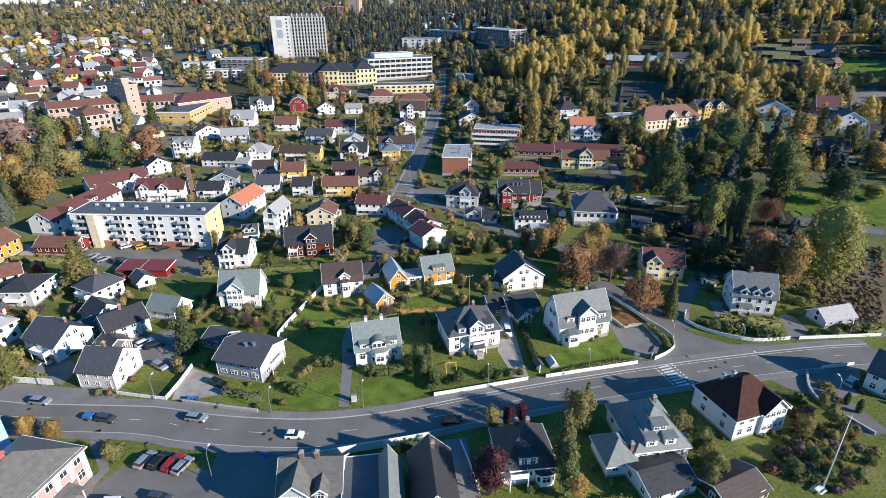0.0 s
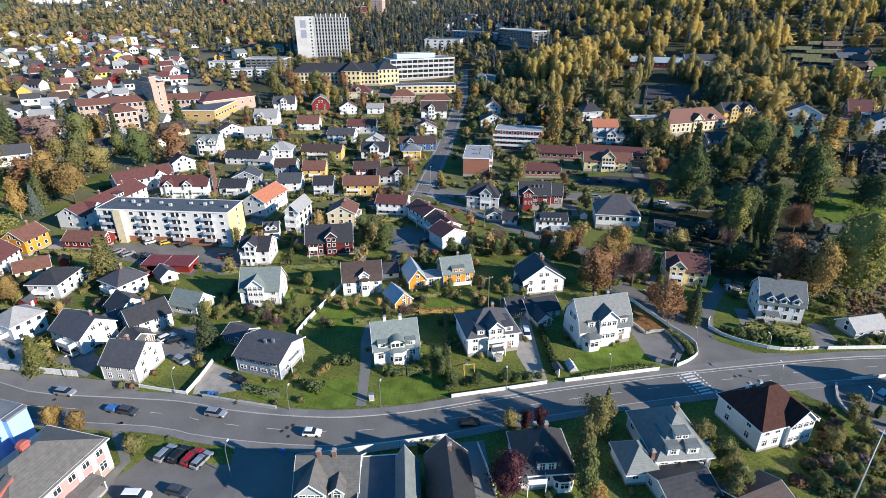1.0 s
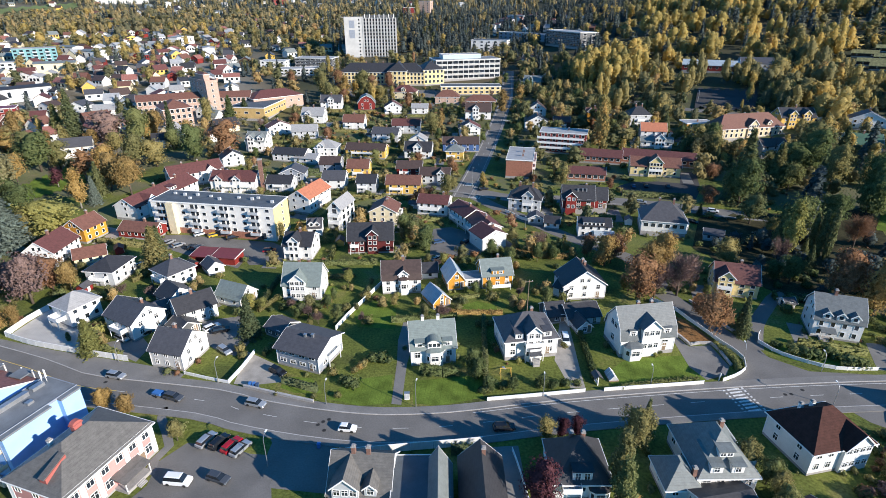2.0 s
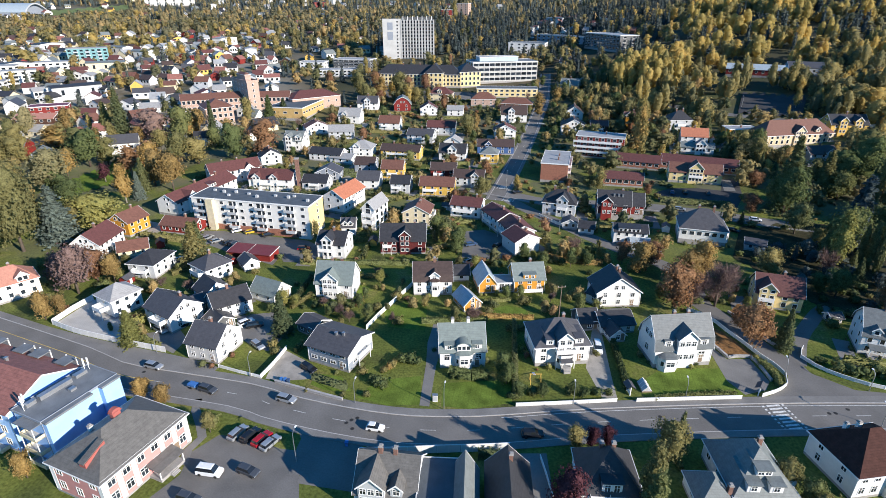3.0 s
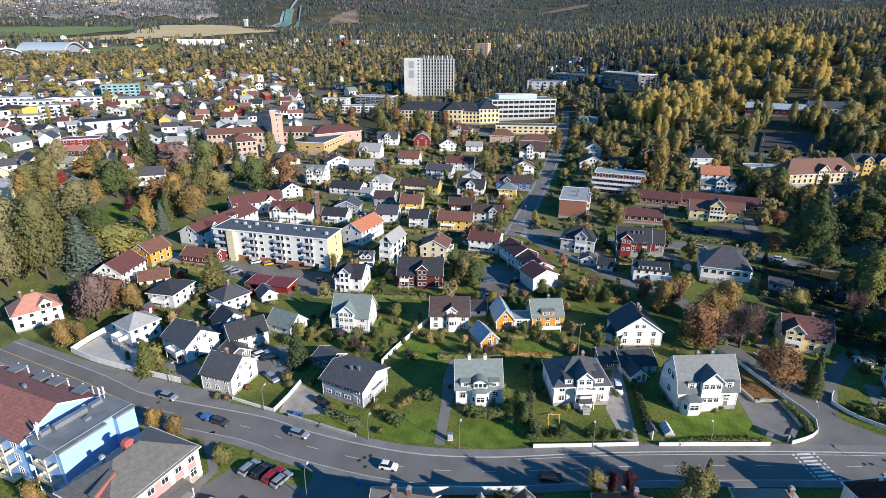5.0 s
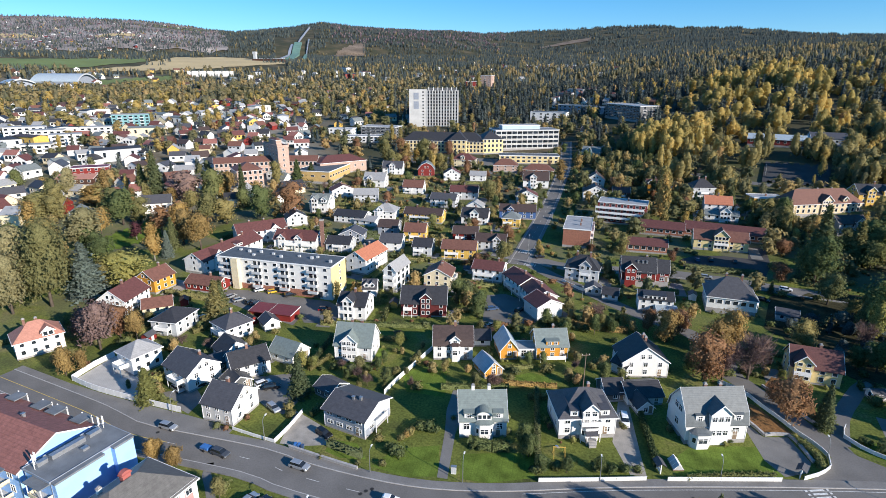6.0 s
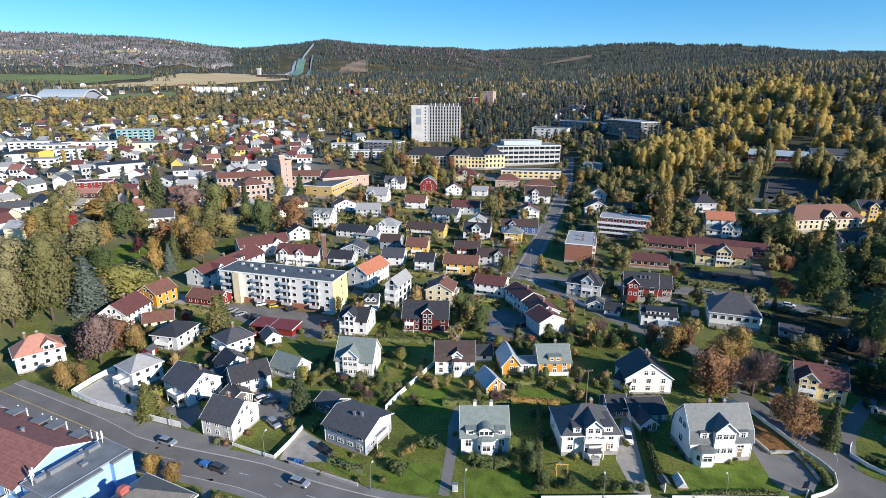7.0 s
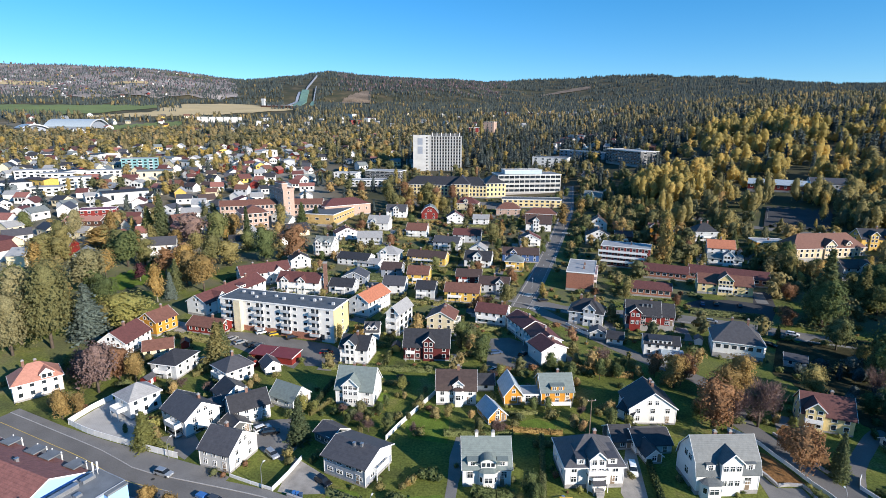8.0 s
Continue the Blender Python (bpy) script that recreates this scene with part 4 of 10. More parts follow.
def tree(x, y, height, form="round", leaf="olive", wide=1.0, z=None):
    """A tree of a form and a leaf colour: trunk with limbs and a crown of many leaf clumps."""
    key = (form, leaf)
    k = COUNT[key] = COUNT.get(key, 0) + 1
    seed = k % 3
    far = math.hypot(x, y) > 190
    ck = ("crown", form, leaf, seed, far, math.hypot(x, y) > 270)
    if ck not in CACHE:
        p, size, o = crown_points(form, seed)
        if far and form != 'spruce' and math.hypot(x, y) > 270:
            p, size, o = p[::2], size * 1.1, o[::2]
        v, f = leaf_clumps(p, size, np.random.default_rng(seed + 9), o, 0.62)
        if form == "twig":                    # thin branchlets that run outwards instead of leaves
            g = np.random.default_rng(seed)
            d = o / np.linalg.norm(o, axis=1)[:, None] + g.normal(size=p.shape) * 0.35 + (0, 0, 0.4)
            side = np.cross(d, g.normal(size=p.shape))
            side *= 0.004 / np.linalg.norm(side, axis=1)[:, None]
            v = np.stack([p, p - d * 0.14 - side, p - d * 0.14 + side], 1).reshape(-1, 3)
            f = np.arange(3 * len(p)).reshape(-1, 3)
        else:
            cv, cf = crown_core(p, 11, 11, 0.72, 0.3)
            v, f = np.r_[v, cv], np.r_[f, cf + len(v)]
        CACHE[ck] = array_mesh("crown", v, f, LEAF[leaf])
    tk = ("trunk", form, seed)
    if tk not in CACHE:
        CACHE[tk] = trunk_shape(form, seed).mesh("trunk", BIRCH_BARK if form == "birch" else BARK, smooth=True)
    kindname = {"shrub": "shrub", "spruce": "spruce_tree", "birch": "birch_tree"}.get(form, "tree")
    near = math.hypot(x, y) < 150
    ob = thing(kindname, x, y, 0, f"{TREE_TEXT[form]} with {HUE[leaf]} {'needles' if 'spruce' in leaf else 'leaves'}", "shrub" if form == "shrub" else "tree", "shrubs" if form == "shrub" else "trees", z=z, me=None if near else CACHE[tk])
    ob.matrix_basis = ob.matrix_basis @ pose(0, 0, 0, 0, 0, (k * 137) % 360) @ Matrix.Diagonal((height * wide, height * wide, height, 1))
    child("crown", CACHE[ck], ob)
    if near:
        child("trunk", CACHE[tk], ob)
    return ob


# ---- flat things on the ground ----
def drape(poly_line, lift):
    return [(x, y, ground_z(x, y) + lift) for x, y in poly_line]


def smooth_line(pts, step=4.0):
    """A smooth line through the points, sampled evenly enough."""
    out = []
    n = len(pts)
    for i in range(n - 1):
        p0, p1, p2, p3 = (Vector(pts[max(0, min(n - 1, i + k))]) for k in (-1, 0, 1, 2))
        m = max(1, int((p2 - p1).length / step))
        for k in range(m):
            t = k / m
            out.append(0.5 * ((2 * p1) + (p2 - p0) * t + (2 * p0 - 5 * p1 + 4 * p2 - p3) * t * t + (3 * p1 - p0 - 3 * p2 + p3) * t ** 3))
    out.append(Vector(pts[-1]))
    return out


def side_line(line, off):
    res = []
    for i, p in enumerate(line):
        t = (line[min(i + 1, len(line) - 1)] - line[max(i - 1, 0)]).normalized()
        res.append(p + Vector((-t.y, t.x)) * off)
    return res


def strip(name, line, o0, o1, lift, mat, thick=0.0):
    """A band beside a line, from offset o0 to o1 (left of it positive), lying on the land."""
    a, b = drape(side_line(line, o0), lift), drape(side_line(line, o1), lift)
    n = len(a)
    fs = [(i, i + 1, n + i + 1, n + i) for i in range(n - 1)]
    vs = a + b
    if thick:
        vs = vs + [(x, y, z - thick) for x, y, z in vs]
        fs = fs + [(i + 1, i, 2 * n + i, 2 * n + i + 1) for i in range(n - 1)] + [(n + i, n + i + 1, 3 * n + i + 1, 3 * n + i) for i in range(n - 1)]
    s = Shape()
    s.add(vs, fs)
    return new(name, s.mesh(name, mat))


def patch(name, pts, lift, mat, label="", category="", kind="structure"):
    """A flat piece of ground with a given outline."""
    if name in ("parking_lot", "driveway", "junction"):
        PAVED.append(pts)
    bm = bmesh.new()
    vs = [bm.verts.new(p) for p in drape(pts, lift)]
    f = bm.faces.new(vs)
    bmesh.ops.triangulate(bm, faces=[f])
    bmesh.ops.recalc_face_normals(bm, faces=bm.faces)
    for q in bm.faces:
        if q.normal.z < 0:
            q.normal_flip()
    me = bpy.data.meshes.new(name)
    bm.to_mesh(me)
    bm.free()
    me.materials.append(mat)
    return tagged(new(name, me), label, category, "", kind)


def inside(x, y, poly):
    c = False
    for (x0, y0), (x1, y1) in zip(poly, poly[1:] + poly[:1]):
        if (y0 > y) != (y1 > y) and x < (x1 - x0) * (y - y0) / (y1 - y0) + x0:
            c = not c
    return c


PAVED = []           # outlines of yards and drives, where nothing grows


def free(x, y, r):
    return not any(inside(x, y, q) for q in PAVED) and all((x - a) ** 2 + (y - b) ** 2 > (r + c) ** 2 for a, b, c in TAKEN)


# ---- the long apartment block and the hospital tower ----
def long_block(x, y, yaw, w, d, h):
    """Four storeys with stacks of balconies, a yellow stair bay and gable, and a brick ground floor."""
    ob = thing("apartment_block", x, y, yaw, "long white rendered apartment block with yellow gable and balconies", "apartment block", keep=math.hypot(w, d) / 2)
    child("wall", Shape().box(-w / 2, w / 2, -d / 2, d / 2, -1.5, h).mesh("wall", WALL["plaster"]), ob)
    child("gable_wall", Shape().box(w / 2, w / 2 + 0.06, -d / 2 - 0.01, d / 2 + 0.01, 0.9, h - 0.02).mesh("gable_wall", WALL["pale_yellow"]), ob, None, "pale yellow gable wall")
    child("brick_base", Shape().box(-w / 2 - 0.03, w / 2 - 5, -d / 2 - 0.05, -d / 2 + 0.3, -1.5, 2.3).mesh("brick_base", WALL["brick"]), ob, None, "red brick ground floor")
    roof_on(ob, w, d, h, 0, "flat", "x", ROOF["felt"])
    step = (h - 1.3) / 4
    # stair bay in pale yellow with its balconies
    child("stair_bay", Shape().box(-w * 0.355, -w * 0.295, -d / 2 - 1.7, -d / 2 + 0.1, -0.5, h + 0.1).mesh("stair_bay", WALL["cream"]), ob, None, "pale yellow projecting stair bay")
    slab_me = Shape().box(-1.9, 1.9, -1.25, 0, -0.12, 0.06).box(-1.9, 1.9, -1.3, -1.24, 0.06, 1.0).box(-1.9, -1.84, -1.24, 0, 0.06, 1.0).box(1.84, 1.9, -1.24, 0, 0.06, 1.0).mesh("balcony", WALL["light_grey"])
    for fl in range(4):
        z = 1.3 + step * fl
        for u in (-w * 0.42, -w * 0.14, w * 0.10, w * 0.345):
            m = pose(u, -d / 2, z + 0.2)
            child("balcony", slab_me, ob, m)
            put_window(ob, pose(u - 0.8, -d / 2, z + 1.4), 1.5, 1.9, 1, False)
            put_window(ob, pose(u + 1.0, -d / 2, z + 1.3), 1.1, 2.1, 1, False)
        for u in (-w * 0.235, -w * 0.065, w * 0.02, w * 0.17, w * 0.26, w * 0.45):
            put_window(ob, pose(u, -d / 2, z + 1.55), 1.4, 1.15, 1, False)
        put_window(ob, side_pose(w, d, "right", 1.0, z + 1.5, 0.06), 0.9, 1.1, 1, False)
    for k, (u, v) in enumerate(((-0.4, 0.2), (-0.3, 0.1), (-0.22, -0.15), (-0.2, 0.15), (-0.08, 0.1), (0.02, -0.1), (0.15, 0.12), (0.27, 0.05), (0.3, 0.2), (0.45, -0.1))):
        child("roof_vent", Shape().box(u * w - 0.5, u * w + 0.5, v * d - 0.4, v * d + 0.4, h + 0.28, h + 0.95 + 0.3 * (k % 2)).mesh("roof_vent", WALL["light_grey"]), ob)
    for u in (-w / 2 + 4.5, w * 0.02, w * 0.4):
        child("door", Shape().box(u - 0.9, u + 0.9, -d / 2 - 0.09, -d / 2, 0, 2.2).mesh("door", PANE), ob)


def tower_block(x, y, yaw, w, d, h):
    """Concrete slab tower: a blank end with one row of windows, and ribs with glazing between."""
    ob = thing("hospital_tower", x, y, yaw, "tall pale concrete hospital tower with vertical ribs", "tower", keep=math.hypot(w, d) / 2)
    child("wall", Shape().box(-w / 2, w / 2, -d / 2, d / 2, -3, h).mesh("wall", WALL["concrete"]), ob)
    end = -w / 2 + w * 0.36
    child("end_wall", Shape().box(-w / 2 - 0.5, end, -d / 2 - 1.2, -d / 2, -3, h + 1.5).mesh("end_wall", WALL["pale"]), ob, None, "blank white end wall")
    n, floors = 11, 11
    bay = (w / 2 - end) / n
    rib = Shape().box(-0.72, 0.72, -1.5, 0, 0, h + 0.6).mesh("rib", WALL["concrete"])
    for k in range(n + 1):
        child("rib", rib, ob, pose(end + bay * k, -d / 2, 0))
    glass = Shape().box(-bay / 2 + 0.45, bay / 2 - 0.45, -0.12, 0.02, 0, h / floors * 0.62).mesh("window", PANE)
    for fl in range(floors):
        for k in range(n):
            child("window", glass, ob, pose(end + bay * (k + 0.5), -d / 2, 0.8 + fl * h / floors))
        put_window(ob, pose(-w / 2 + w * 0.28, -d / 2 - 1.2, 2.0 + fl * h / floors), 1.6, 1.6, 1, False)
        for v in (-0.25, 0.0, 0.25):
            put_window(ob, side_pose(w, d, "left", v * d, 2.0 + fl * h / floors), 1.8, 1.6, 1, False)
    for z0, z1 in ((h - 9, h - 2), (h - 19, h - 11)):
        child("sign_panel", Shape().box(-w / 2 + 4.5, -w / 2 + 10, -d / 2 - 1.35, -d / 2 - 1.2, z0, z1).mesh("sign_panel", WALL["grey"]), ob, None, "blue-grey sign panel")
    child("roof", Shape().box(-w / 2 + 0.5, w / 2 - 0.5, -d / 2 + 0.5, d / 2 - 0.5, h, h + 0.3).mesh("roof", ROOF["felt"]), ob)
    child("roof_screen", Shape().box(end, w / 2 - 1, -d / 2 + 0.6, -d / 2 + 1.0, h + 0.3, h + 3.0).mesh("roof_screen", WALL["dark_grey"]), ob, None, "dark screen on the roof")
    for k in range(7):
        child("mast", Shape().box(-0.3, 0.3, -0.3, 0.3, h, h + 4.0).mesh("mast", TRIM), ob, pose(end + 2 + k * (w / 2 - end - 4) / 6, -d / 2 + 0.4, 0))
    child("mast", Shape().tube(w / 2 - 4, 0, h, h + 9, 0.2, 0.1, 6).mesh("mast", METAL), ob)

# ---- the ground: one sheet from the road to behind the hills ----
def ground_material():
    m = bpy.data.materials.new("grass_and_fields")
    m.use_nodes = True
    nt = m.node_tree
    nd, ln = nt.nodes, nt.links
    b = nd["Principled BSDF"]
    b.inputs["Roughness"].default_value, b.inputs["Specular IOR Level"].default_value = 0.95, 0.15
    tc = nd.new("ShaderNodeTexCoord")

    def noise_fac(scale, detail=3.0):
        n = nd.new("ShaderNodeTexNoise")
        n.inputs["Scale"].default_value, n.inputs["Detail"].default_value = scale, detail
        ln.new(tc.outputs["Object"], n.inputs["Vector"])
        return n.outputs["Fac"]

    def mixed(fac, c1, c2, mode="MIX"):
        n = nd.new("ShaderNodeMixRGB")
        n.blend_type = mode
        for sock, v in ((n.inputs[0], fac), (n.inputs[1], c1), (n.inputs[2], c2)):
            if isinstance(v, (tuple, float)):
                sock.default_value = (*v, 1) if isinstance(v, tuple) else v
            else:
                ln.new(v, sock)
        return n.outputs[0]

    lawn = ramp_node(nt, ((0.25, (0.058, 0.068, 0.026)), (0.42, (0.108, 0.132, 0.033)), (0.58, (0.152, 0.172, 0.040)), (0.72, (0.205, 0.180, 0.075))))
    ln.new(noise_fac(0.09, 6), lawn.inputs["Fac"])
    fine = ramp_node(nt, ((0.3, (0.55, 0.55, 0.5)), (0.7, (1.25, 1.25, 1.2))))
    ln.new(noise_fac(1.7, 5), fine.inputs["Fac"])
    grass = mixed(1.0, lawn.outputs["Color"], fine.outputs["Color"], "MULTIPLY")
    wood = ramp_node(nt, ((0.35, (0.045, 0.050, 0.030)), (0.5, (0.062, 0.060, 0.036)), (0.65, (0.110, 0.090, 0.055))))
    ln.new(noise_fac(0.02, 8), wood.inputs["Fac"])
    # distance of the place from the road crossing tells garden from hillside
    pos = nd.new("ShaderNodeVectorMath")
    pos.operation = "LENGTH"
    ln.new(tc.outputs["Object"], pos.inputs[0])
    mr = nd.new("ShaderNodeMapRange")
    mr.inputs["From Min"].default_value, mr.inputs["From Max"].default_value = 240, 480
    ln.new(pos.outputs["Value"], mr.inputs["Value"])
    yard = ramp_node(nt, ((0.45, (0, 0, 0)), (0.56, (0.6, 0.6, 0.6))))     # gravel and bare soil between the gardens
    ln.new(noise_fac(0.055, 5), yard.inputs["Fac"])
    far = nd.new("ShaderNodeMapRange")
    far.inputs["From Min"].default_value, far.inputs["From Max"].default_value = 165, 260
    ln.new(pos.outputs["Value"], far.inputs["Value"])
    bare = mixed(far.outputs[0], (0.0, 0.0, 0.0), yard.outputs["Color"])
    grass = mixed(bare, grass, (0.135, 0.125, 0.100))
    col = mixed(mr.outputs[0], grass, wood.outputs["Color"])
    # streets, yards and gravel of the town centre, west of the park
    sep = nd.new("ShaderNodeSeparateXYZ")
    ln.new(tc.outputs["Object"], sep.inputs[0])
    ratio = nd.new("ShaderNodeMath")
    ratio.operation = "DIVIDE"
    ln.new(sep.outputs["X"], ratio.inputs[0])
    ln.new(sep.outputs["Y"], ratio.inputs[1])
    town_fac = None
    for src, lo, hi in ((ratio.outputs[0], -0.42, -0.56), (pos.outputs["Value"], 300, 360), (pos.outputs["Value"], 1300, 1050), (noise_fac(0.03, 4), 0.38, 0.55)):
        k = nd.new("ShaderNodeMapRange")
        k.inputs["From Min"].default_value, k.inputs["From Max"].default_value = lo, hi
        ln.new(src, k.inputs["Value"])
        if town_fac is None:
            town_fac = k.outputs[0]
        else:
            mu = nd.new("ShaderNodeMath")
            mu.operation = "MULTIPLY"
            ln.new(town_fac, mu.inputs[0])
            ln.new(k.outputs[0], mu.inputs[1])
            town_fac = mu.outputs[0]
    col = mixed(town_fac, col, (0.24, 0.225, 0.195))
    ln.new(col, b.inputs["Base Color"])
    bp = nd.new("ShaderNodeBump")
    bp.inputs["Strength"].default_value, bp.inputs["Distance"].default_value = 0.5, 0.15
    ln.new(noise_fac(3.0, 4), bp.inputs["Height"])
    ln.new(bp.outputs[0], b.inputs["Normal"])
    return m


def build_ground():
    radii = [0, 25, 50, 75, 100, 125, 150, 170, 190, 200]
    r = 200.0
    while r < 4950:
        r *= 1.025
        radii.append(min(r, 4950))
    n = 288
    verts, faces = [(0, 0, 0)], []
    for r in radii[1:]:
        for k in range(n):
            a = 2 * math.pi * k / n
            x, y = r * math.sin(a), r * math.cos(a)
            z = ground_z(x, y)
            verts.append((x, y, z))
    faces += [(0, 1 + (k + 1) % n, 1 + k) for k in range(n)]
    for i in range(len(radii) - 2):
        o, p = 1 + i * n, 1 + (i + 1) * n
        faces += [(o + k, o + (k + 1) % n, p + (k + 1) % n, p + k) for k in range(n)]
    me = mesh_of("ground", verts, faces, [ground_material()], smooth=True)
    bm = bmesh.new()
    bm.from_mesh(me)
    bmesh.ops.recalc_face_normals(bm, faces=bm.faces)
    if sum(f.normal.z for f in bm.faces) < 0:
        bmesh.ops.reverse_faces(bm, faces=bm.faces)
    bm.to_mesh(me)
    bm.free()
    tagged(new("ground", me), "grassy ground rising to wooded hills", "ground", "", "structure")


build_ground()
ROADS = []


def road(pts, half, name="road", walk_l=0.0, walk_r=0.0, dashes=False, label="grey asphalt road", lift=0.03, paint=PAINT):
    """A road with kerbed pavements and its painted dashes."""
    line = smooth_line(pts)
    ROADS.append((line, half + max(walk_l, walk_r)))
    r = tagged(strip(name, line, half, -half, lift, ASPHALT), label, "road", "", "structure")
    for off, sg in ((walk_l, 1), (walk_r, -1)):
        if off:
            p = tagged(strip("pavement", line, sg * (half + 0.18), sg * (half + off), lift + 0.12, PAVING, 0.3), "grey asphalt pavement along the road", "pavement", "", "structure")
            k = tagged(strip("kerb", line, sg * half, sg * (half + 0.19), lift + 0.13, KERB, 0.3), "granite kerb along the road", "kerb", "", "structure")
    if dashes:
        fine = smooth_line(pts, 1.0)
        i = 0
        while i + 3 < len(fine):
            d = strip("road_dash", fine[i:i + 4], 0.05, -0.05, lift + 0.008, paint)
            d.parent = r
            i += 9
    return line


def off_road(x, y, r):
    p = Vector((x, y))
    for line, half in ROADS:
        for q in line[::2]:
            if abs(q.x - x) < 40 and abs(q.y - y) < 40 and (q - p).length < half + r + 1.0:
                return False
    return True
# ---- plants in numbers ----
def shrub(x, y, height, leaf="green", wide=1.2):
    """A garden shrub: one mass of leaf clumps down to the ground."""
    k = COUNT["shrub"] = COUNT.get("shrub", 0) + 1
    ck = ("shrub", leaf, k % 3)
    if ck not in CACHE:
        p, size, o = crown_points("shrub", k % 3)
        v, f = leaf_clumps(p[::2], size * 0.9, np.random.default_rng(k % 3 + 9), o[::2])
        cv, cf = crown_core(p, 5, 8, 0.8)
        v, f = np.r_[v, cv], np.r_[f, cf + len(v)]
        CACHE[ck] = array_mesh("shrub", v, f, LEAF[leaf])
    ob = new("shrub", CACHE[ck])
    ob.matrix_basis = pose(x, y, ground_z(x, y) - 0.05, 0, 0, (k * 137) % 360) @ Matrix.Diagonal((height * wide, height * wide, height, 1))
    return tagged(ob, f"rounded {HUE[leaf]} garden shrub on the lawn", "shrub", "garden shrubs")


def spots(poly, n, rng, clear):
    xs, ys = [p[0] for p in poly], [p[1] for p in poly]
    found, tries = [], 0
    while len(found) < n and tries < n * 30:
        tries += 1
        x, y = rng.uniform(min(xs), max(xs)), rng.uniform(min(ys), max(ys))
        if inside(x, y, poly) and free(x, y, clear * 0.5) and off_road(x, y, clear * 0.6) and all((x - a) ** 2 + (y - b) ** 2 > clear * clear for a, b in found):
            found.append((x, y))
    return found


def scatter_trees(poly, n, kinds, lo, hi, seed, clear):
    rng = random.Random(seed)
    for i, (x, y) in enumerate(spots(poly, n, rng, clear)):
        form, leaf = kinds[rng.randrange(len(kinds))]
        tree(x, y, rng.uniform(lo, hi), form, leaf, rng.uniform(0.85, 1.15) * (1.2 if form in ("spruce", "birch") else 1.0))


def scatter_shrubs(poly, n, leaves, lo, hi, seed, joined=False):
    """Shrubs over a plot; joined: the far ones, in one mesh a colour."""
    rng = random.Random(seed)
    bins = {}
    for x, y in spots(poly, n, rng, 1.0):
        h, leaf, wide = rng.uniform(lo, hi), leaves[rng.randrange(len(leaves))], rng.uniform(1.0, 1.6)
        if joined:
            bins.setdefault(leaf, []).append((x, y, ground_z(x, y) - 0.05, h, wide))
        else:
            shrub(x, y, h, leaf, wide)
    for leaf, rows in bins.items():
        p, size, o = crown_points("shrub", 1)
        g = np.random.default_rng(seed)
        v, f = leaf_clumps(p[:50], size * 1.2, g, o[:50])
        cv, cf = crown_core(p, 4, 6, 0.85)
        v, f = np.r_[v, cv], np.r_[f, cf + len(v)]
        rows = np.array(rows)
        vv = np.concatenate([v * (r[3] * r[4], r[3] * r[4], r[3]) + r[:3] for r in rows])
        ff = np.concatenate([f + i * len(v) for i in range(len(rows))])
        tagged(new("garden_bushes", array_mesh("garden_bushes", vv, ff, LEAF[leaf])), f"{HUE[leaf]} bushes in the gardens of the town", "bushes", "", "stuff")


def hedge_mesh(line, h, w, rng, per_m, size):
    """Leaf clumps over a dense clipped core along a line."""
    ps, cv, cf = [], [], []
    for p, q in zip(line, line[1:]):
        n = max(4, int((q - p).length * per_m))
        t = rng.uniform(0, 1, n)
        d = (q - p).normalized()
        top = rng.random(n) < 0.45
        side = np.where(top, rng.uniform(-0.5, 0.5, n), np.where(rng.random(n) < 0.5, -0.5, 0.5)) * w
        zz = np.where(top, 1.0, rng.uniform(0.05, 1.0, n)) * h * (1 + 0.07 * np.sin(t * 9 + p.x)) + rng.normal(size=n) * 0.06
        g0 = ground_z(p.x, p.y)
        ps.append(np.c_[p.x + (q.x - p.x) * t - d.y * side, p.y + (q.y - p.y) * t + d.x * side, zz + g0])
        o = len(cv)
        for c in (p, q):
            for sd, zc in ((-0.45, -0.1), (-0.45, 0.94), (0.45, 0.94), (0.45, -0.1)):
                cv.append((c.x - d.y * sd * w, c.y + d.x * sd * w, zc * h + g0))
        cf += [(o + k, o + k + 1, o + k + 5, o + k + 4) for k in range(3)] + [(o, o + 1, o + 2, o + 3), (o + 4, o + 5, o + 6, o + 7)]
    v, f = leaf_clumps(np.concatenate(ps), size, rng)
    cf = np.array(cf) + len(v)
    return np.r_[v, np.array(cv)], np.r_[f, cf[:, [0, 1, 2]], cf[:, [0, 2, 3]]]


def hedge(pts, h, w, leaf):
    """A clipped hedge along a plot."""
    rng = np.random.default_rng(int(abs(pts[0][0] * 10)))
    v, f = hedge_mesh(smooth_line(pts, 2.0), h, w, rng, 30, 0.34)
    tagged(new("hedge", array_mesh("hedge", v, f, LEAF[leaf])), f"{HUE[leaf]} clipped garden hedge along the plot", "hedge", "hedges")


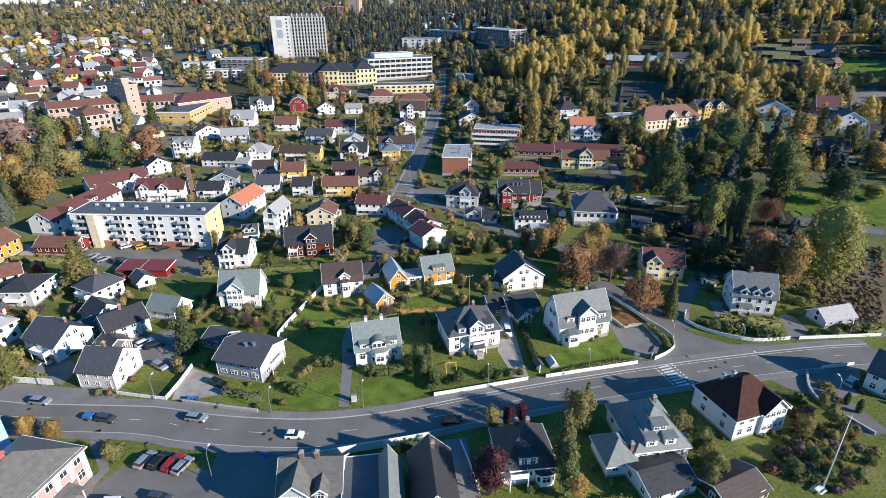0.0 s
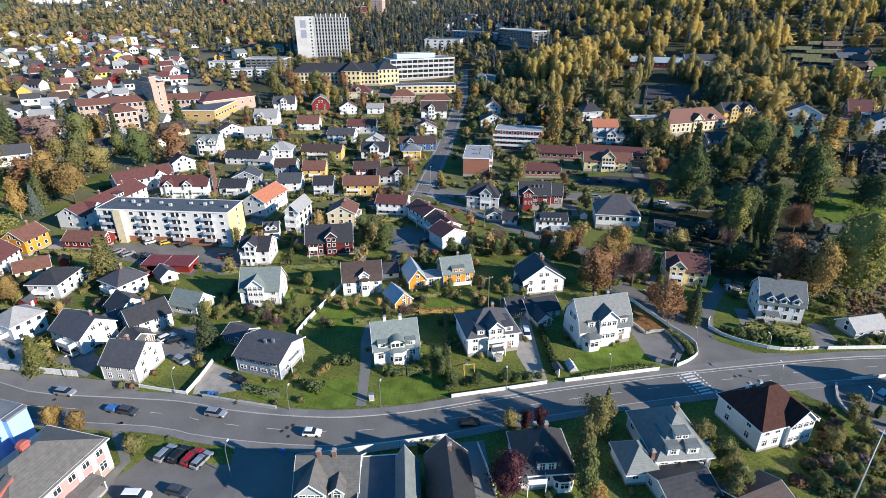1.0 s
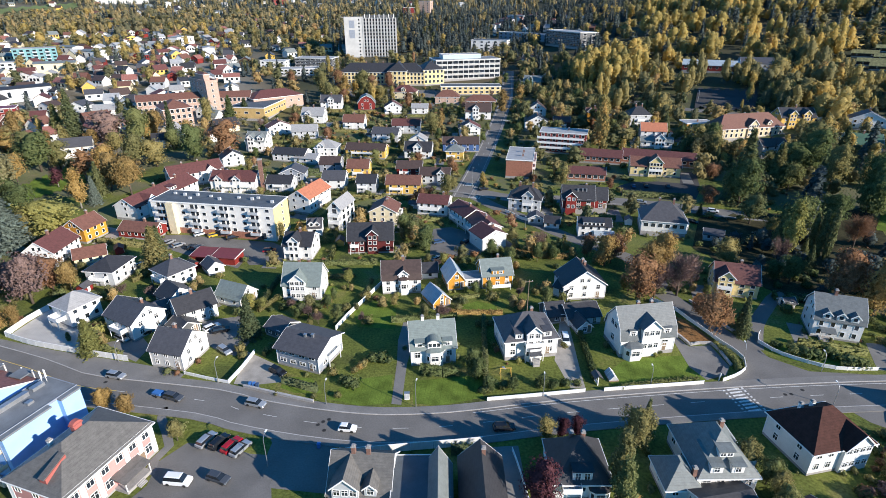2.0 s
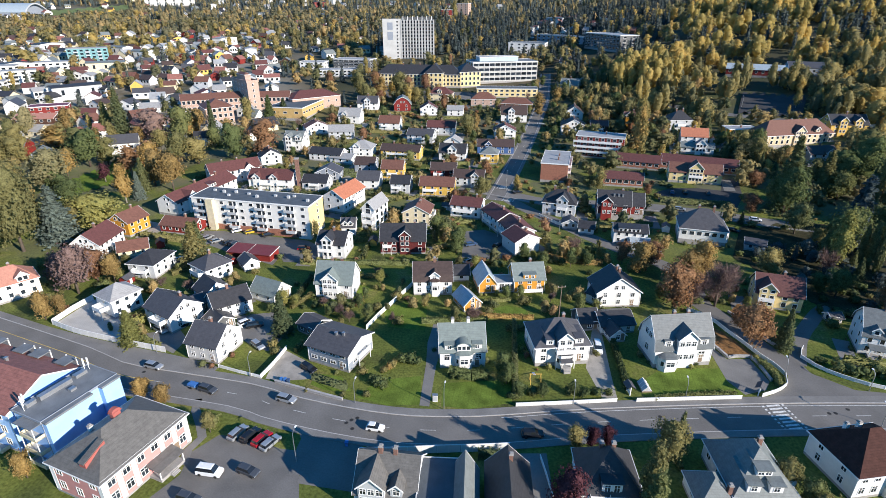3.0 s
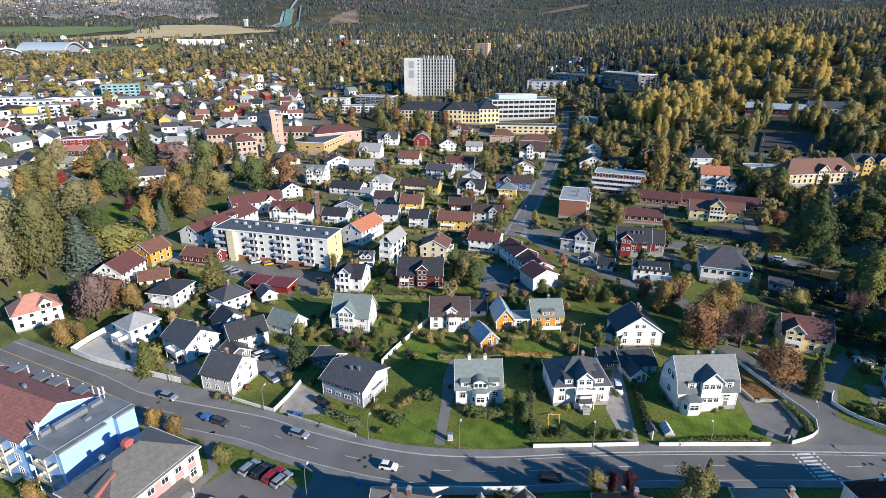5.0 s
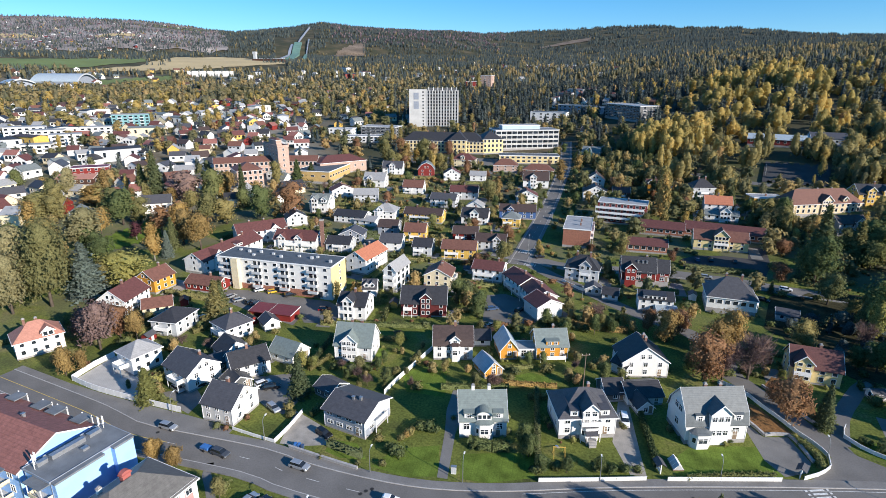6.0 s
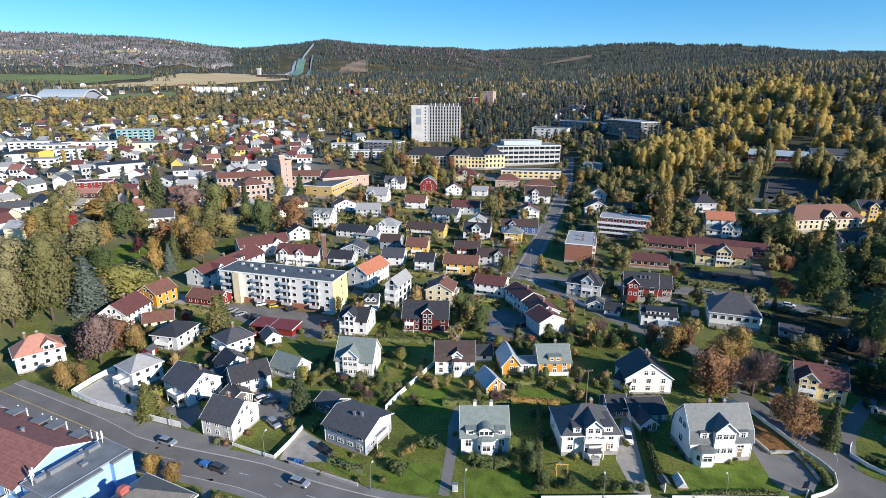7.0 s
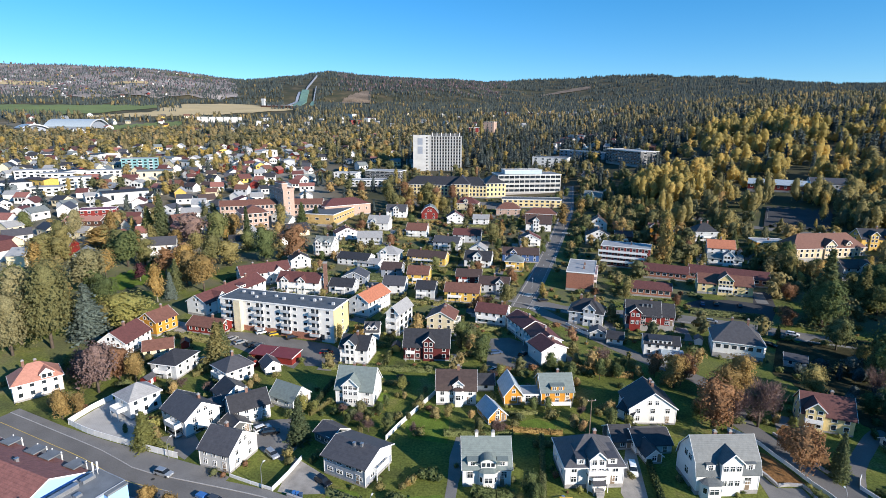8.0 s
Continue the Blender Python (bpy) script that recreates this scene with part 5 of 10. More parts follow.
def fence(pts, h, kind):
    """A board fence with posts and capped panels, or a low stone wall."""
    line = smooth_line(pts, 2.2)
    p0 = line[0]
    name = "board_fence" if kind == "white" else "stone_wall"
    ob = thing(name, p0.x, p0.y, 0, "white-painted board fence with posts and cap rail" if kind == "white" else "low grey stone garden wall", "fence" if kind == "white" else "wall", "garden fences")
    base = ob.matrix_basis.inverted()
    for i, (p, q) in enumerate(zip(line, line[1:])):
        d = (q - p).length
        m = base @ pose(p.x, p.y, ground_z(p.x, p.y), 0, 0, math.degrees(math.atan2(q.y - p.y, q.x - p.x)))
        if kind == "white":
            key = ("panel", round(d, 1), h)
            if key not in CACHE:
                s = Shape().box(0.06, d - 0.06, -0.03, 0.03, 0.06, h - 0.08)
                CACHE[key] = s.mesh("panel", WALL["white"])
                CACHE["rail", round(d, 1), h] = Shape().box(0, d, -0.07, 0.07, h - 0.08, h).mesh("cap_rail", TRIM)
                CACHE["post", h] = Shape().box(-0.06, 0.06, -0.05, 0.05, -0.3, h + 0.02).mesh("post", TRIM)
            child("panel", CACHE[key], ob, m)
            child("cap_rail", CACHE["rail", round(d, 1), h], ob, m)
            child("post", CACHE["post", h], ob, m)
        else:
            child("stone_course", Shape().box(0, d + 0.05, -0.2, 0.2, -0.3, h - 0.1, 0).box(-0.02, d + 0.07, -0.25, 0.25, h - 0.1, h, 1).mesh("stone_course", STONE, KERB), ob, m)


def crosswalk(x, y, yaw, n):
    ob = thing("crosswalk", x, y, yaw, "white painted zebra crossing on the road", "crosswalk", z=ground_z(x, y), kind="structure")
    me = Shape().box(-1.5, 1.5, -0.25, 0.25, 0.0, 0.006).mesh("stripe", PAINT)
    for k in range(n):
        child("stripe", me, ob, pose(0, (k - n / 2 + 0.5) * 1.0, 0.075))
    row = Shape()                             # a dotted line along both edges
    for k in range(n):
        for sx in (-2.3, 2.3):
            row.box(sx - 0.25, sx + 0.25, (k - n / 2 + 0.5) - 0.25, (k - n / 2 + 0.5) + 0.25, 0.075, 0.081)
    child("edge_marks", row.mesh("edge_marks", PAINT), ob)


# ---- vehicles and poles ----
def car_meshes(kind, col):
    key = ("car", kind, col)
    if key in CACHE:
        return CACHE[key]
    L, W, H = {"estate": (4.6, 1.8, 1.48), "hatch": (3.8, 1.7, 1.5), "van": (4.9, 1.92, 1.95)}[kind]
    belt = 0.92 if kind != "van" else 1.15
    low = [(-L / 2, 0.35), (-L / 2 + 0.05, belt - 0.12), (-L / 2 + 0.15, belt), (L / 2 - 1.15, belt), (L / 2 - 0.15, belt - 0.2), (L / 2, 0.5), (L / 2 - 0.05, 0.3), (-L / 2 + 0.1, 0.28)]
    body = Shape()
    rings = []
    for y, k in ((-W / 2, 0.94), (-W / 2 + 0.12, 1.0), (W / 2 - 0.12, 1.0), (W / 2, 0.94)):
        rings.append([(x * (0.97 if k < 1 else 1), y, 0.3 + (z - 0.3) * k) for x, z in low])
    n = len(low)
    vs = [p for r in rings for p in r]
    fs = [(i * n + k, i * n + (k + 1) % n, (i + 1) * n + (k + 1) % n, (i + 1) * n + k) for i in range(3) for k in range(n)] + [tuple(range(n)), tuple(range(4 * n - 1, 3 * n - 1, -1))]
    body.add(vs, fs)
    back = -L / 2 + (0.12 if kind == "van" else 0.25)
    front = L / 2 - (1.0 if kind == "van" else 1.15)
    top0, top1 = back + 0.25, front - (0.75 if kind != "van" else 0.6)
    a = W / 2 - 0.06
    b = W / 2 - 0.24
    cab = Shape().add([(back, -a, belt - 0.02), (front, -a, belt - 0.02), (front, a, belt - 0.02), (back, a, belt - 0.02), (top0, -b, H - 0.07), (top1, -b, H - 0.07), (top1, b, H - 0.07), (top0, b, H - 0.07)],
                      [(0, 1, 5, 4), (1, 2, 6, 5), (2, 3, 7, 6), (3, 0, 4, 7), (4, 5, 6, 7), (3, 2, 1, 0)])
    rf = Shape().add([(top0 - 0.05, -b - 0.02, H - 0.07), (top1 + 0.05, -b - 0.02, H - 0.07), (top1 + 0.05, b + 0.02, H - 0.07), (top0 - 0.05, b + 0.02, H - 0.07),
                      (top0 + 0.1, -b + 0.15, H), (top1 - 0.1, -b + 0.15, H), (top1 - 0.1, b - 0.15, H), (top0 + 0.1, b - 0.15, H)],
                     [(0, 1, 5, 4), (1, 2, 6, 5), (2, 3, 7, 6), (3, 0, 4, 7), (4, 5, 6, 7), (3, 2, 1, 0)])
    wheel = Shape()
    vs = [(0.32 * math.cos(k * math.pi / 6), y, 0.32 * math.sin(k * math.pi / 6)) for y in (-0.1, 0.1) for k in range(12)]
    wheel.add(vs, [(k, (k + 1) % 12, 12 + (k + 1) % 12, 12 + k) for k in range(12)] + [tuple(range(12)), tuple(range(23, 11, -1))])
    lampm = Shape().box(-0.03, 0.03, -0.16, 0.16, -0.07, 0.07)
    CACHE[key] = (L, W, body.mesh("body", CARPAINT[col], smooth=False), cab.mesh("glasshouse", CARGLASS), rf.mesh("roof", CARPAINT[col]),
                  CACHE.setdefault("wheel", wheel.mesh("wheel", RUBBER)), CACHE.setdefault("headlight", lampm.mesh("headlight", METAL)))
    return CACHE[key]


def car(x, y, yaw, col, kind):
    L, W, body, cab, rf, wheel, lampm = car_meshes(kind, col)
    ob = thing("van" if kind == "van" else "car", x, y, yaw, f"{col} {'van' if kind == 'van' else 'estate car' if kind == 'estate' else 'small hatchback'} standing on the asphalt", "van" if kind == "van" else "car", "vehicles", z=ground_z(x, y) + 0.05, keep=2.0)
    child("body", body, ob)
    child("glasshouse", cab, ob)
    child("roof", rf, ob)
    for sx in (-L / 2 + 0.85, L / 2 - 0.85):
        for sy in (-W / 2 + 0.08, W / 2 - 0.08):
            child("wheel", wheel, ob, pose(sx, sy, 0.32))
    for sy in (-W / 2 + 0.3, W / 2 - 0.3):
        child("headlight", lampm, ob, pose(L / 2 - 0.02, sy, 0.62))


def pole(x, y, h, kind):
    if kind == "flag":
        ob = thing("flagpole", x, y, 0, "tall white flagpole on the lawn", "flagpole")
        child("pole", Shape().tube(0, 0, 0, 16.8, 0.13, 0.05, 10).mesh("pole", TRIM, smooth=True), ob)
        child("knob", Shape().tube(0, 0, 16.8, 17.05, 0.1, 0.07, 8).mesh("knob", TRIM), ob)
        child("base", Shape().box(-0.5, 0.5, -0.3, 0.3, 0, 0.5).mesh("base", STONE), ob)
    elif kind == "pole":
        ob = thing("power_pole", x, y, 20, "weathered wooden power pole with crossarm", "pole", "poles")
        child("pole", Shape().tube(0, 0, 0, h, 0.15, 0.1, 8).mesh("pole", WOOD), ob)
        child("crossarm", Shape().box(-1.1, 1.1, -0.06, 0.06, h - 0.6, h - 0.46).mesh("crossarm", WOOD), ob)
        for u in (-0.9, 0.0, 0.9):
            child("insulator", Shape().tube(u, 0, h - 0.46, h - 0.2, 0.06, 0.04, 6).mesh("insulator", TRIM), ob)
    else:
        h = max(5.0, min(9.0, h))
        ob = thing("street_lamp", x, y, 90, "galvanised steel street lamp with curved arm", "street lamp", "street lamps")
        key = ("lamp", round(h, 1))
        if key not in CACHE:
            bend = [(k * math.pi / 12, r) for k in range(7) for r in (1.15, 1.25)]
            ring = [(1.2 - r * math.cos(a), v, h - 1.2 + r * math.sin(a)) for a, r in bend for v in (-0.04, 0.04)]
            walls = [(4 * k + p, 4 * k + q, 4 * k + 4 + q, 4 * k + 4 + p) for k in range(6) for p, q in ((0, 1), (1, 3), (3, 2), (2, 0))]
            arm = Shape().add(ring, walls + [(0, 2, 3, 1), (24, 25, 27, 26)])
            CACHE[key] = (Shape().tube(0, 0, 0, h - 1.2, 0.09, 0.06, 8).mesh("pole", METAL), arm.mesh("arm", METAL), Shape().box(1.1, 1.75, -0.14, 0.14, h - 0.1, h + 0.05).mesh("lamp_head", TRIM))
        for nm, me in zip(("pole", "arm", "lamp_head"), CACHE[key]):
            child(nm, me, ob)

# ---- roads ----
MAIN = road([(-149.2, 100.7), (-128.9, 96.3), (-110.6, 92.2), (-101.1, 89.3), (-92.0, 87.5), (-62.5, 86.4), (-53.5, 84.6), (-43.3, 83.3), (-32.2, 82.6), (-22.5, 82.9), (-12.0, 84.6), (-3.5, 86.7), (14.8, 92.0), (40.5, 98.2), (62.4, 102.9), (82.4, 106.6), (98.6, 109.0), (108.5, 109.7)], 3.9, walk_l=2.3, walk_r=1.9, dashes=True)
road([(67.5, 108.0), (65.2, 114.0), (62.4, 119.6), (59.9, 123.8), (57.2, 129.6), (54.6, 135.8), (51.6, 141.8), (48.6, 147.4), (48.2, 155.0), (47.4, 163.5), (41.7, 173.5), (30.8, 181.6), (20.6, 191.0), (9.0, 202.4), (-3.1, 213.1), (-13.0, 224.0)], 3.0, lift=0.04)
road([(-18.9, 222.7), (-15.4, 256.9), (-10.0, 318.5), (-6.0, 373.3), (-3.2, 426.3), (-3.5, 520.9)], 3.3, walk_r=1.6, walk_l=1.2, dashes=True)
road([(-35.8, 236.5), (-21.1, 232.4), (-9.7, 229.3), (2.4, 225.2), (27.4, 225.6), (42.7, 225.4), (53.2, 223.5), (63.2, 221.6), (72.8, 219.4), (81.8, 216.3), (93.0, 213.2), (105.0, 210.8)], 3.4, walk_r=1.4, lift=0.05)
road([(87.6, 104.0), (87.0, 96.8), (87.1, 89.6), (88.6, 82.2)], 3.0, lift=0.045)
road([(64.6, 121.6), (69.2, 133.2), (74.9, 141.9), (79.6, 148.5), (83.2, 152.4), (84.6, 157.0), (83.6, 160.5)], 1.9, lift=0.046)
road([(-40.4, 80.0), (-40.0, 74.4), (-38.7, 67.8)], 3.2, lift=0.045)
road([(159.7, 179.5), (149.7, 185.1), (136.7, 191.2), (124.2, 195.8)], 3.2, lift=0.05)
road([(65.5, 399.5), (87.1, 380.7), (108.9, 362.6), (137.8, 348.7), (170.7, 342.2)], 3.0, lift=0.12)

# ---- houses along the road ----
house(-16.1, 109.9, 14.1, 10.7, 9.0, 5.0, 4.9, wall='white', cover='mint', stack=TRIM, chim=((-0.2, 0.02), (0.15, 0.02)), bow=(0.02, 1.9, 4.8, 1.4), flats=((-0.30, 2.2, 1.4, 5.0), (0.32, 2.2, 1.4, 5.0)), bays=(('front', 0.02, 4, 1.5, 4.4),), floors=1, win=(1.2, 1.5), group='villas along the main road', label='white wooden villa with pale green slate roof and arched dormer')
house(6.8, 116.1, 15.7, 13.0, 11.0, 5.8, 4.3, roof='hip', wall='white', cover='grey', chim=((0.12, 0.1),), dormer=((0.03, 3.6, 2.0, 5.8),), flats=((-0.24, 2.0, 1.5, 5.9), (0.30, 2.0, 1.5, 5.9)), balcony=(('front', 0.03, 4.6, 1.7, 4.4),), bays=(('front', 0.03, 4.2, 1.6, 3.9),), porch=(0.03, 2.4, 2.7), floors=2, win=(1.1, 1.3), gap=2.9, base=1, group='villas along the main road', label='white villa with steep dark grey hipped roof, front gable and steps')
house(35.4, 120.0, 15.6, 14.0, 9.0, 5.0, 7.0, roof='mansard', wall='white', cover='blue_slate', chim=((-0.1, 0.05), (0.15, 0.05)), dormer=((0.02, 4.6, 3.2, 5),), flats=((-0.29, 2.0, 2.0, 5.4), (0.34, 2.0, 2.0, 5.4)), bays=(('front', -0.28, 4.6, 2.1, 3.7),), floors=1, win=(1.5, 1.6), gap=3.4, base=1, group='villas along the main road', label='large white villa with grey slate mansard roof and front gable')
house(62.4, 87.8, 19.0, 13.2, 11.0, 5.8, 4.8, roof='hip', wall='white', cover='chocolate', stack=TRIM, chim=((-0.18, 0.28), (0.02, 0.28)), dormer=((0.2, 6, 1.6, 4.2),), floors=2, win=(1, 1.4), group='villas along the main road', label='white house with red-brown hipped tile roof')
house(40.6, 80.6, 8.0, 10.4, 12.6, 4.6, 5.4, roof='hip', wall='white', cover='slate', chim=((0.12, 0.1),), flats=((-0.22, 2.2, 1.6, 4.9), (0.14, 2.2, 1.6, 4.9), (-0.02, 2.6, 1.2, 7.0)), balcony=(('right', -0.1, 3.4, 1.6, 3.2),), floors=1, win=(1.3, 1.5), gap=2.2, group='villas along the main road', label='white house with very steep grey hipped roof and dormers')
house(33.0, 75.4, 8.0, 5.8, 7.2, 3.4, 3.0, roof='hip', wall='white', cover='slate', chim=((0.38, -0.25),), floors=1, group='villas along the main road', label='low white side wing with grey hipped roof')
house(39.7, 70.4, 17.8, 9.5, 8.0, 2.8, 1.6, wall='white', cover='dark', chim=(), floors=1, name='garage', label='white garage with low black roof')
house(51.9, 68.1, 24.0, 9.6, 7.0, 2.6, 1.4, wall='brown', cover='brown', chim=(), floors=1, name='garage', label='brown garage with low brown roof')
house(15.5, 75.1, 7.2, 9.8, 10.0, 4.4, 5.4, roof='hip', wall='white', cover='dark', chim=((-0.12, 0.15), (0.1, 0.15)), flats=((-0.02, 3.4, 2.4, 4),), bays=(('front', 0.3, 3.4, 1.2, 3),), balcony=(('front', -0.22, 3.4, 1.6, 3.2),), floors=1, win=(1.1, 1.4), group='villas along the main road', label='white villa with black hipped roof and flat-topped dormer')
house(-21.9, 67.2, 2.7, 10.4, 10.0, 5.0, 4.5, wall='light_grey', cover='slab', axis='x', chim=((-0.15, 0), (0.1, 0)), dormer=((-0.2, 4.5, 2.4, 4.6), (0.2, 2, 2, 4.8)), group='villas along the main road', label='grey house with slate roof and arched front gable')
house(-13.0, 65.2, 7.7, 6.7, 12.0, 5.2, 0.4, roof='flat', wall='light_grey', cover='felt', chim=(), floors=2, group='villas along the main road', label='grey side wing with flat dark felt roof')
house(-8.5, 64.4, 6.9, 4.3, 13.0, 4.8, 3.6, wall='light_grey', cover='slate', axis='y', chim=(), group='villas along the main road', label='grey wing with steep slate gable roof')
house(-1.2, 67.2, 7.4, 7.4, 13.0, 4.4, 3.8, wall='white', cover='dark', axis='y', chim=((0.05, 0.3),), group='villas along the main road', label='white house with black gable roof and brick chimney')
grey_house = house(-45.4, 104.9, -14.1, 11.5, 10.5, 5.2, 1.9, wall='grey', cover='grey', chim=(), vents=((0, -0.12), (0.16, -0.08)), floors=2, win=(1.5, 0.9), gap=2.6, balcony=(('right', 0, 5, 1.3, 2.6),), over=0.7, group='villas along the main road', label='grey two-storey house with low dark roof and gable balcony')
white_gable(grey_house, 11.5, 10.5, 5.2, 1.9)
house(-56.6, 114.6, -23.7, 5.9, 6.0, 2.6, 1.5, wall='dark_grey', cover='grey', chim=(), floors=1, name='garage', label='dark grey garage with tiled roof')
house(-77.0, 100.9, -6.3, 8.7, 9.5, 5.0, 3.4, wall='stone_beige', cover='grey', chim=((-0.1, 0.1),), floors=2, win=(0.9, 1.2), gap=2.6, group='villas along the main road', label='pale grey house with dark tiled gable roof by the road')
house(-96.2, 112.2, -21.8, 11.3, 9.5, 5.0, 3.2, wall='white', cover='grey', chim=((0.1, 0.2),), floors=2, balcony=(('front', 0.1, 5, 1.8, 2.6),), group='villas along the main road', label='white house with dark gable roof and large balcony')
house(-115.0, 114.6, 69.0, 8.4, 8.0, 5.8, 2.6, roof='hip', wall='white', cover='light', chim=(), floors=2, balcony=(('left', 0, 4, 2.5, 2.6),), group='villas along the main road', label='white house with pale metal hipped roof and terrace', fine=False)
house(-83.7, 119.2, 46.2, 10.0, 8.0, 4.6, 2.8, axis='x', wall='light_grey', cover='dark', chim=((0, 0),), floors=2, group='villas along the main road', label='pale grey house with black roof')
house(-92.5, 124.8, 57.3, 7.8, 7.5, 4.0, 2.8, axis='y', wall='white', cover='dark', chim=(), floors=2, group='villas along the main road', label='white house with black gable roof', fine=False)
house(-82.5, 111.5, 56.4, 5.9, 6.0, 2.6, 1.8, axis='y', wall='dark_grey', cover='dark', chim=(), floors=1, name='garage', label='dark garage with black gable roof')
house(-94.5, 118.0, 61.6, 5.6, 7.0, 2.8, 1.6, wall='white', cover='grey', chim=(), floors=1, name='garage', label='white garage with low grey roof')
house(-76.1, 128.7, 73.9, 6.8, 9.0, 3.2, 3.0, axis='y', wall='white', cover='mint', chim=(), floors=1, sides=('front', 'left'), win=(1, 1.6), label='white outbuilding with pale green roof')
house(-57.7, 135.9, 4.4, 10.9, 9.0, 5.2, 5.0, wall='white', cover='mint', axis='x', chim=((-0.12, 0.05), (0.15, 0.05)), dormer=((-0.08, 4.6, 1.5, 5),), floors=2, win=(1, 1.3), group='villas along the main road', label='white villa with steep pale green slate roof')
house(-30.0, 142.9, 11.8, 11.3, 8.5, 4.8, 4.4, roof='mansard', wall='white', cover='brown', chim=((0.05, 0),), dormer=((0.05, 2.8, 2, 4.6),), bays=(('front', 0.05, 3, 1.2, 5),), floors=2, win=(1, 1.3), group='villas along the main road', label='white villa with brown hipped roof')
house(-2.1, 149.7, 15.9, 9.2, 8.5, 4.6, 3.6, wall='ochre', cover='mint', axis='x', chim=((0.1, 0.05),), flats=((0, 3.8, 1.3, 4.6),), floors=2, win=(1, 1.2), balcony=(('front', 0, 7.5, 1.6, 1),), group='villas along the main road', label='orange-yellow house with pale green roof')
house(-8.6, 146.8, 15.0, 5.4, 5.0, 3.0, 0.5, roof='flat', wall='white', cover='felt_pale', chim=(), floors=1, win=(1.3, 2), gap=1.7, name='sunroom', label='white glazed sunroom between two wings')
house(-14.6, 147.0, 19.2, 5.3, 9.0, 3.4, 3.4, wall='ochre', cover='metal', axis='y', chim=(), floors=1, group='villas along the main road', label='orange-yellow wing with pale blue metal roof')
house(-18.3, 135.0, 35.3, 5.3, 7.0, 2.4, 2.4, wall='ochre', cover='metal', axis='y', chim=(), floors=1, name='garage', label='yellow garage with pale metal gable roof')
house(-22.8, 151.8, 13.6, 4.8, 6.0, 2.6, 2.0, wall='white', cover='dark', axis='x', chim=(), floors=1, name='garage', label='white garage with black roof', fine=False)
house(23.4, 146.0, 12.7, 12.5, 9.0, 5.0, 4.4, wall='white', cover='dark', axis='y', chim=((0.1, 0.1), (0.1, 0.3)), floors=2, win=(1, 1.3), gap=3.6, group='villas along the main road', label='white villa with black gable roof')
house(19.3, 144.0, -35.9, 4.7, 6.0, 3.4, 1.6, wall='white', cover='dark', axis='x', chim=(), floors=1, label='low white side wing with black roof')
house(14.7, 130.9, 16.8, 5.0, 7.0, 2.6, 2.4, wall='dark_grey', cover='dark', axis='x', chim=(), floors=1, name='garage', label='dark garage with black gable roof')
house(21.7, 131.2, 18.5, 9.1, 8.0, 2.8, 2.0, wall='white', cover='dark', axis='x', chim=(), floors=1, name='garage', label='wide garage with low black roof')
house(21.7, 125.6, 20.5, 3.9, 5.0, 2.4, 1.6, wall='white', cover='dark', axis='y', chim=(), floors=1, name='shed', label='small white shed with black roof')
house(69.4, 153.0, -8.0, 12.0, 9.0, 5.0, 4.0, wall='pale_yellow', cover='red', axis='x', chim=((0.1, 0.05),), dormer=((-0.26, 4.4, 1.2, 5),), balcony=(('front', -0.28, 4, 1.4, 2.8),), floors=2, win=(1.1, 1.3), group='villas along the main road', label='pale yellow house with red tile roof and balcony', fine=False)
house(87.3, 132.9, -12.0, 11.0, 9.5, 5.4, 5.4, roof='mansard', wall='white', cover='blue_slate', chim=((-0.1, 0),), dormer=((0.28, 1.8, 1.4, 5.8), (-0.28, 1.8, 1.4, 5.8), (0, 1.8, 1.4, 5.8)), bays=(('right', 0, 3, 1.2, 4.6),), porch=(-0.2, 3, 1.8), floors=2, win=(0.9, 1.3), group='villas along the main road', label='white villa with pale green mansard roof and dormers', fine=False)
house(106.0, 125.1, 14.5, 9.8, 6.0, 2.4, 2.2, wall='light_grey', cover='light', axis='x', chim=(), floors=1, label='small pale cottage with light grey roof', fine=False)
house(100.3, 97.2, -50.0, 5.6, 9.0, 5.2, 3.6, wall='white', cover='grey', chim=(), floors=2, group='villas along the main road', label='white house with grey roof by the lane')
house(81.6, 144.7, 12.9, 3.1, 3.0, 2.0, 1.0, wall='white', cover='grey', chim=(), floors=1, name='shed', label='tiny white garden shed', fine=False)

# ---- buildings south of the road ----
pink_house = house(-72.8, 64.1, 78.4, 18.2, 13.0, 7.2, 4.0, roof='hip', wall='pink', cover='slab', chim=((-0.12, 0.3),), stack=TRIM, floors=2, win=(1.3, 1.7), gap=2.7, porch=(0.1, 5.4, 3.0), name='pink_building', label='pink rendered building with grey hipped slate roof', group='')
pilasters(pink_house, 18.2, 13.0, 7.2, 4.0)
annex = house(-88.0, 69.5, 77.2, 14.9, 8.0, 10.5, 0.5, roof='flat', wall='pale_blue', cover='felt_mid', chim=(), floors=3, win=(1.3, 1.5), gap=2.8, sides=('left',), trim=WALL['grey'], name='blue_building', label='pale blue rendered building with flat grey roof', group='')
rooftop_units(annex, 14.9, 8.0, 10.5)
blue_bays(annex, 14.9, 8.0, 10.5)
loggias(annex, 14.9, 8.0, ((1.4, 4.6),), (0.6, 3.9, 7.2))
annex = house(-108.5, 72.6, 80.7, 15.1, 30.0, 10.0, 3.4, roof='gable', axis='y', wall='pale_blue', cover='terracotta', chim=(), vents=((0.1, -0.1), (-0.08, 0.05), (0.02, -0.3)), floors=3, win=(1.3, 1.5), gap=3, sides=('left', 'right'), name='blue_building', label='pale blue building with broad dark red roof', group='')
canopies(annex, 15.1, 30.0, 10.0)
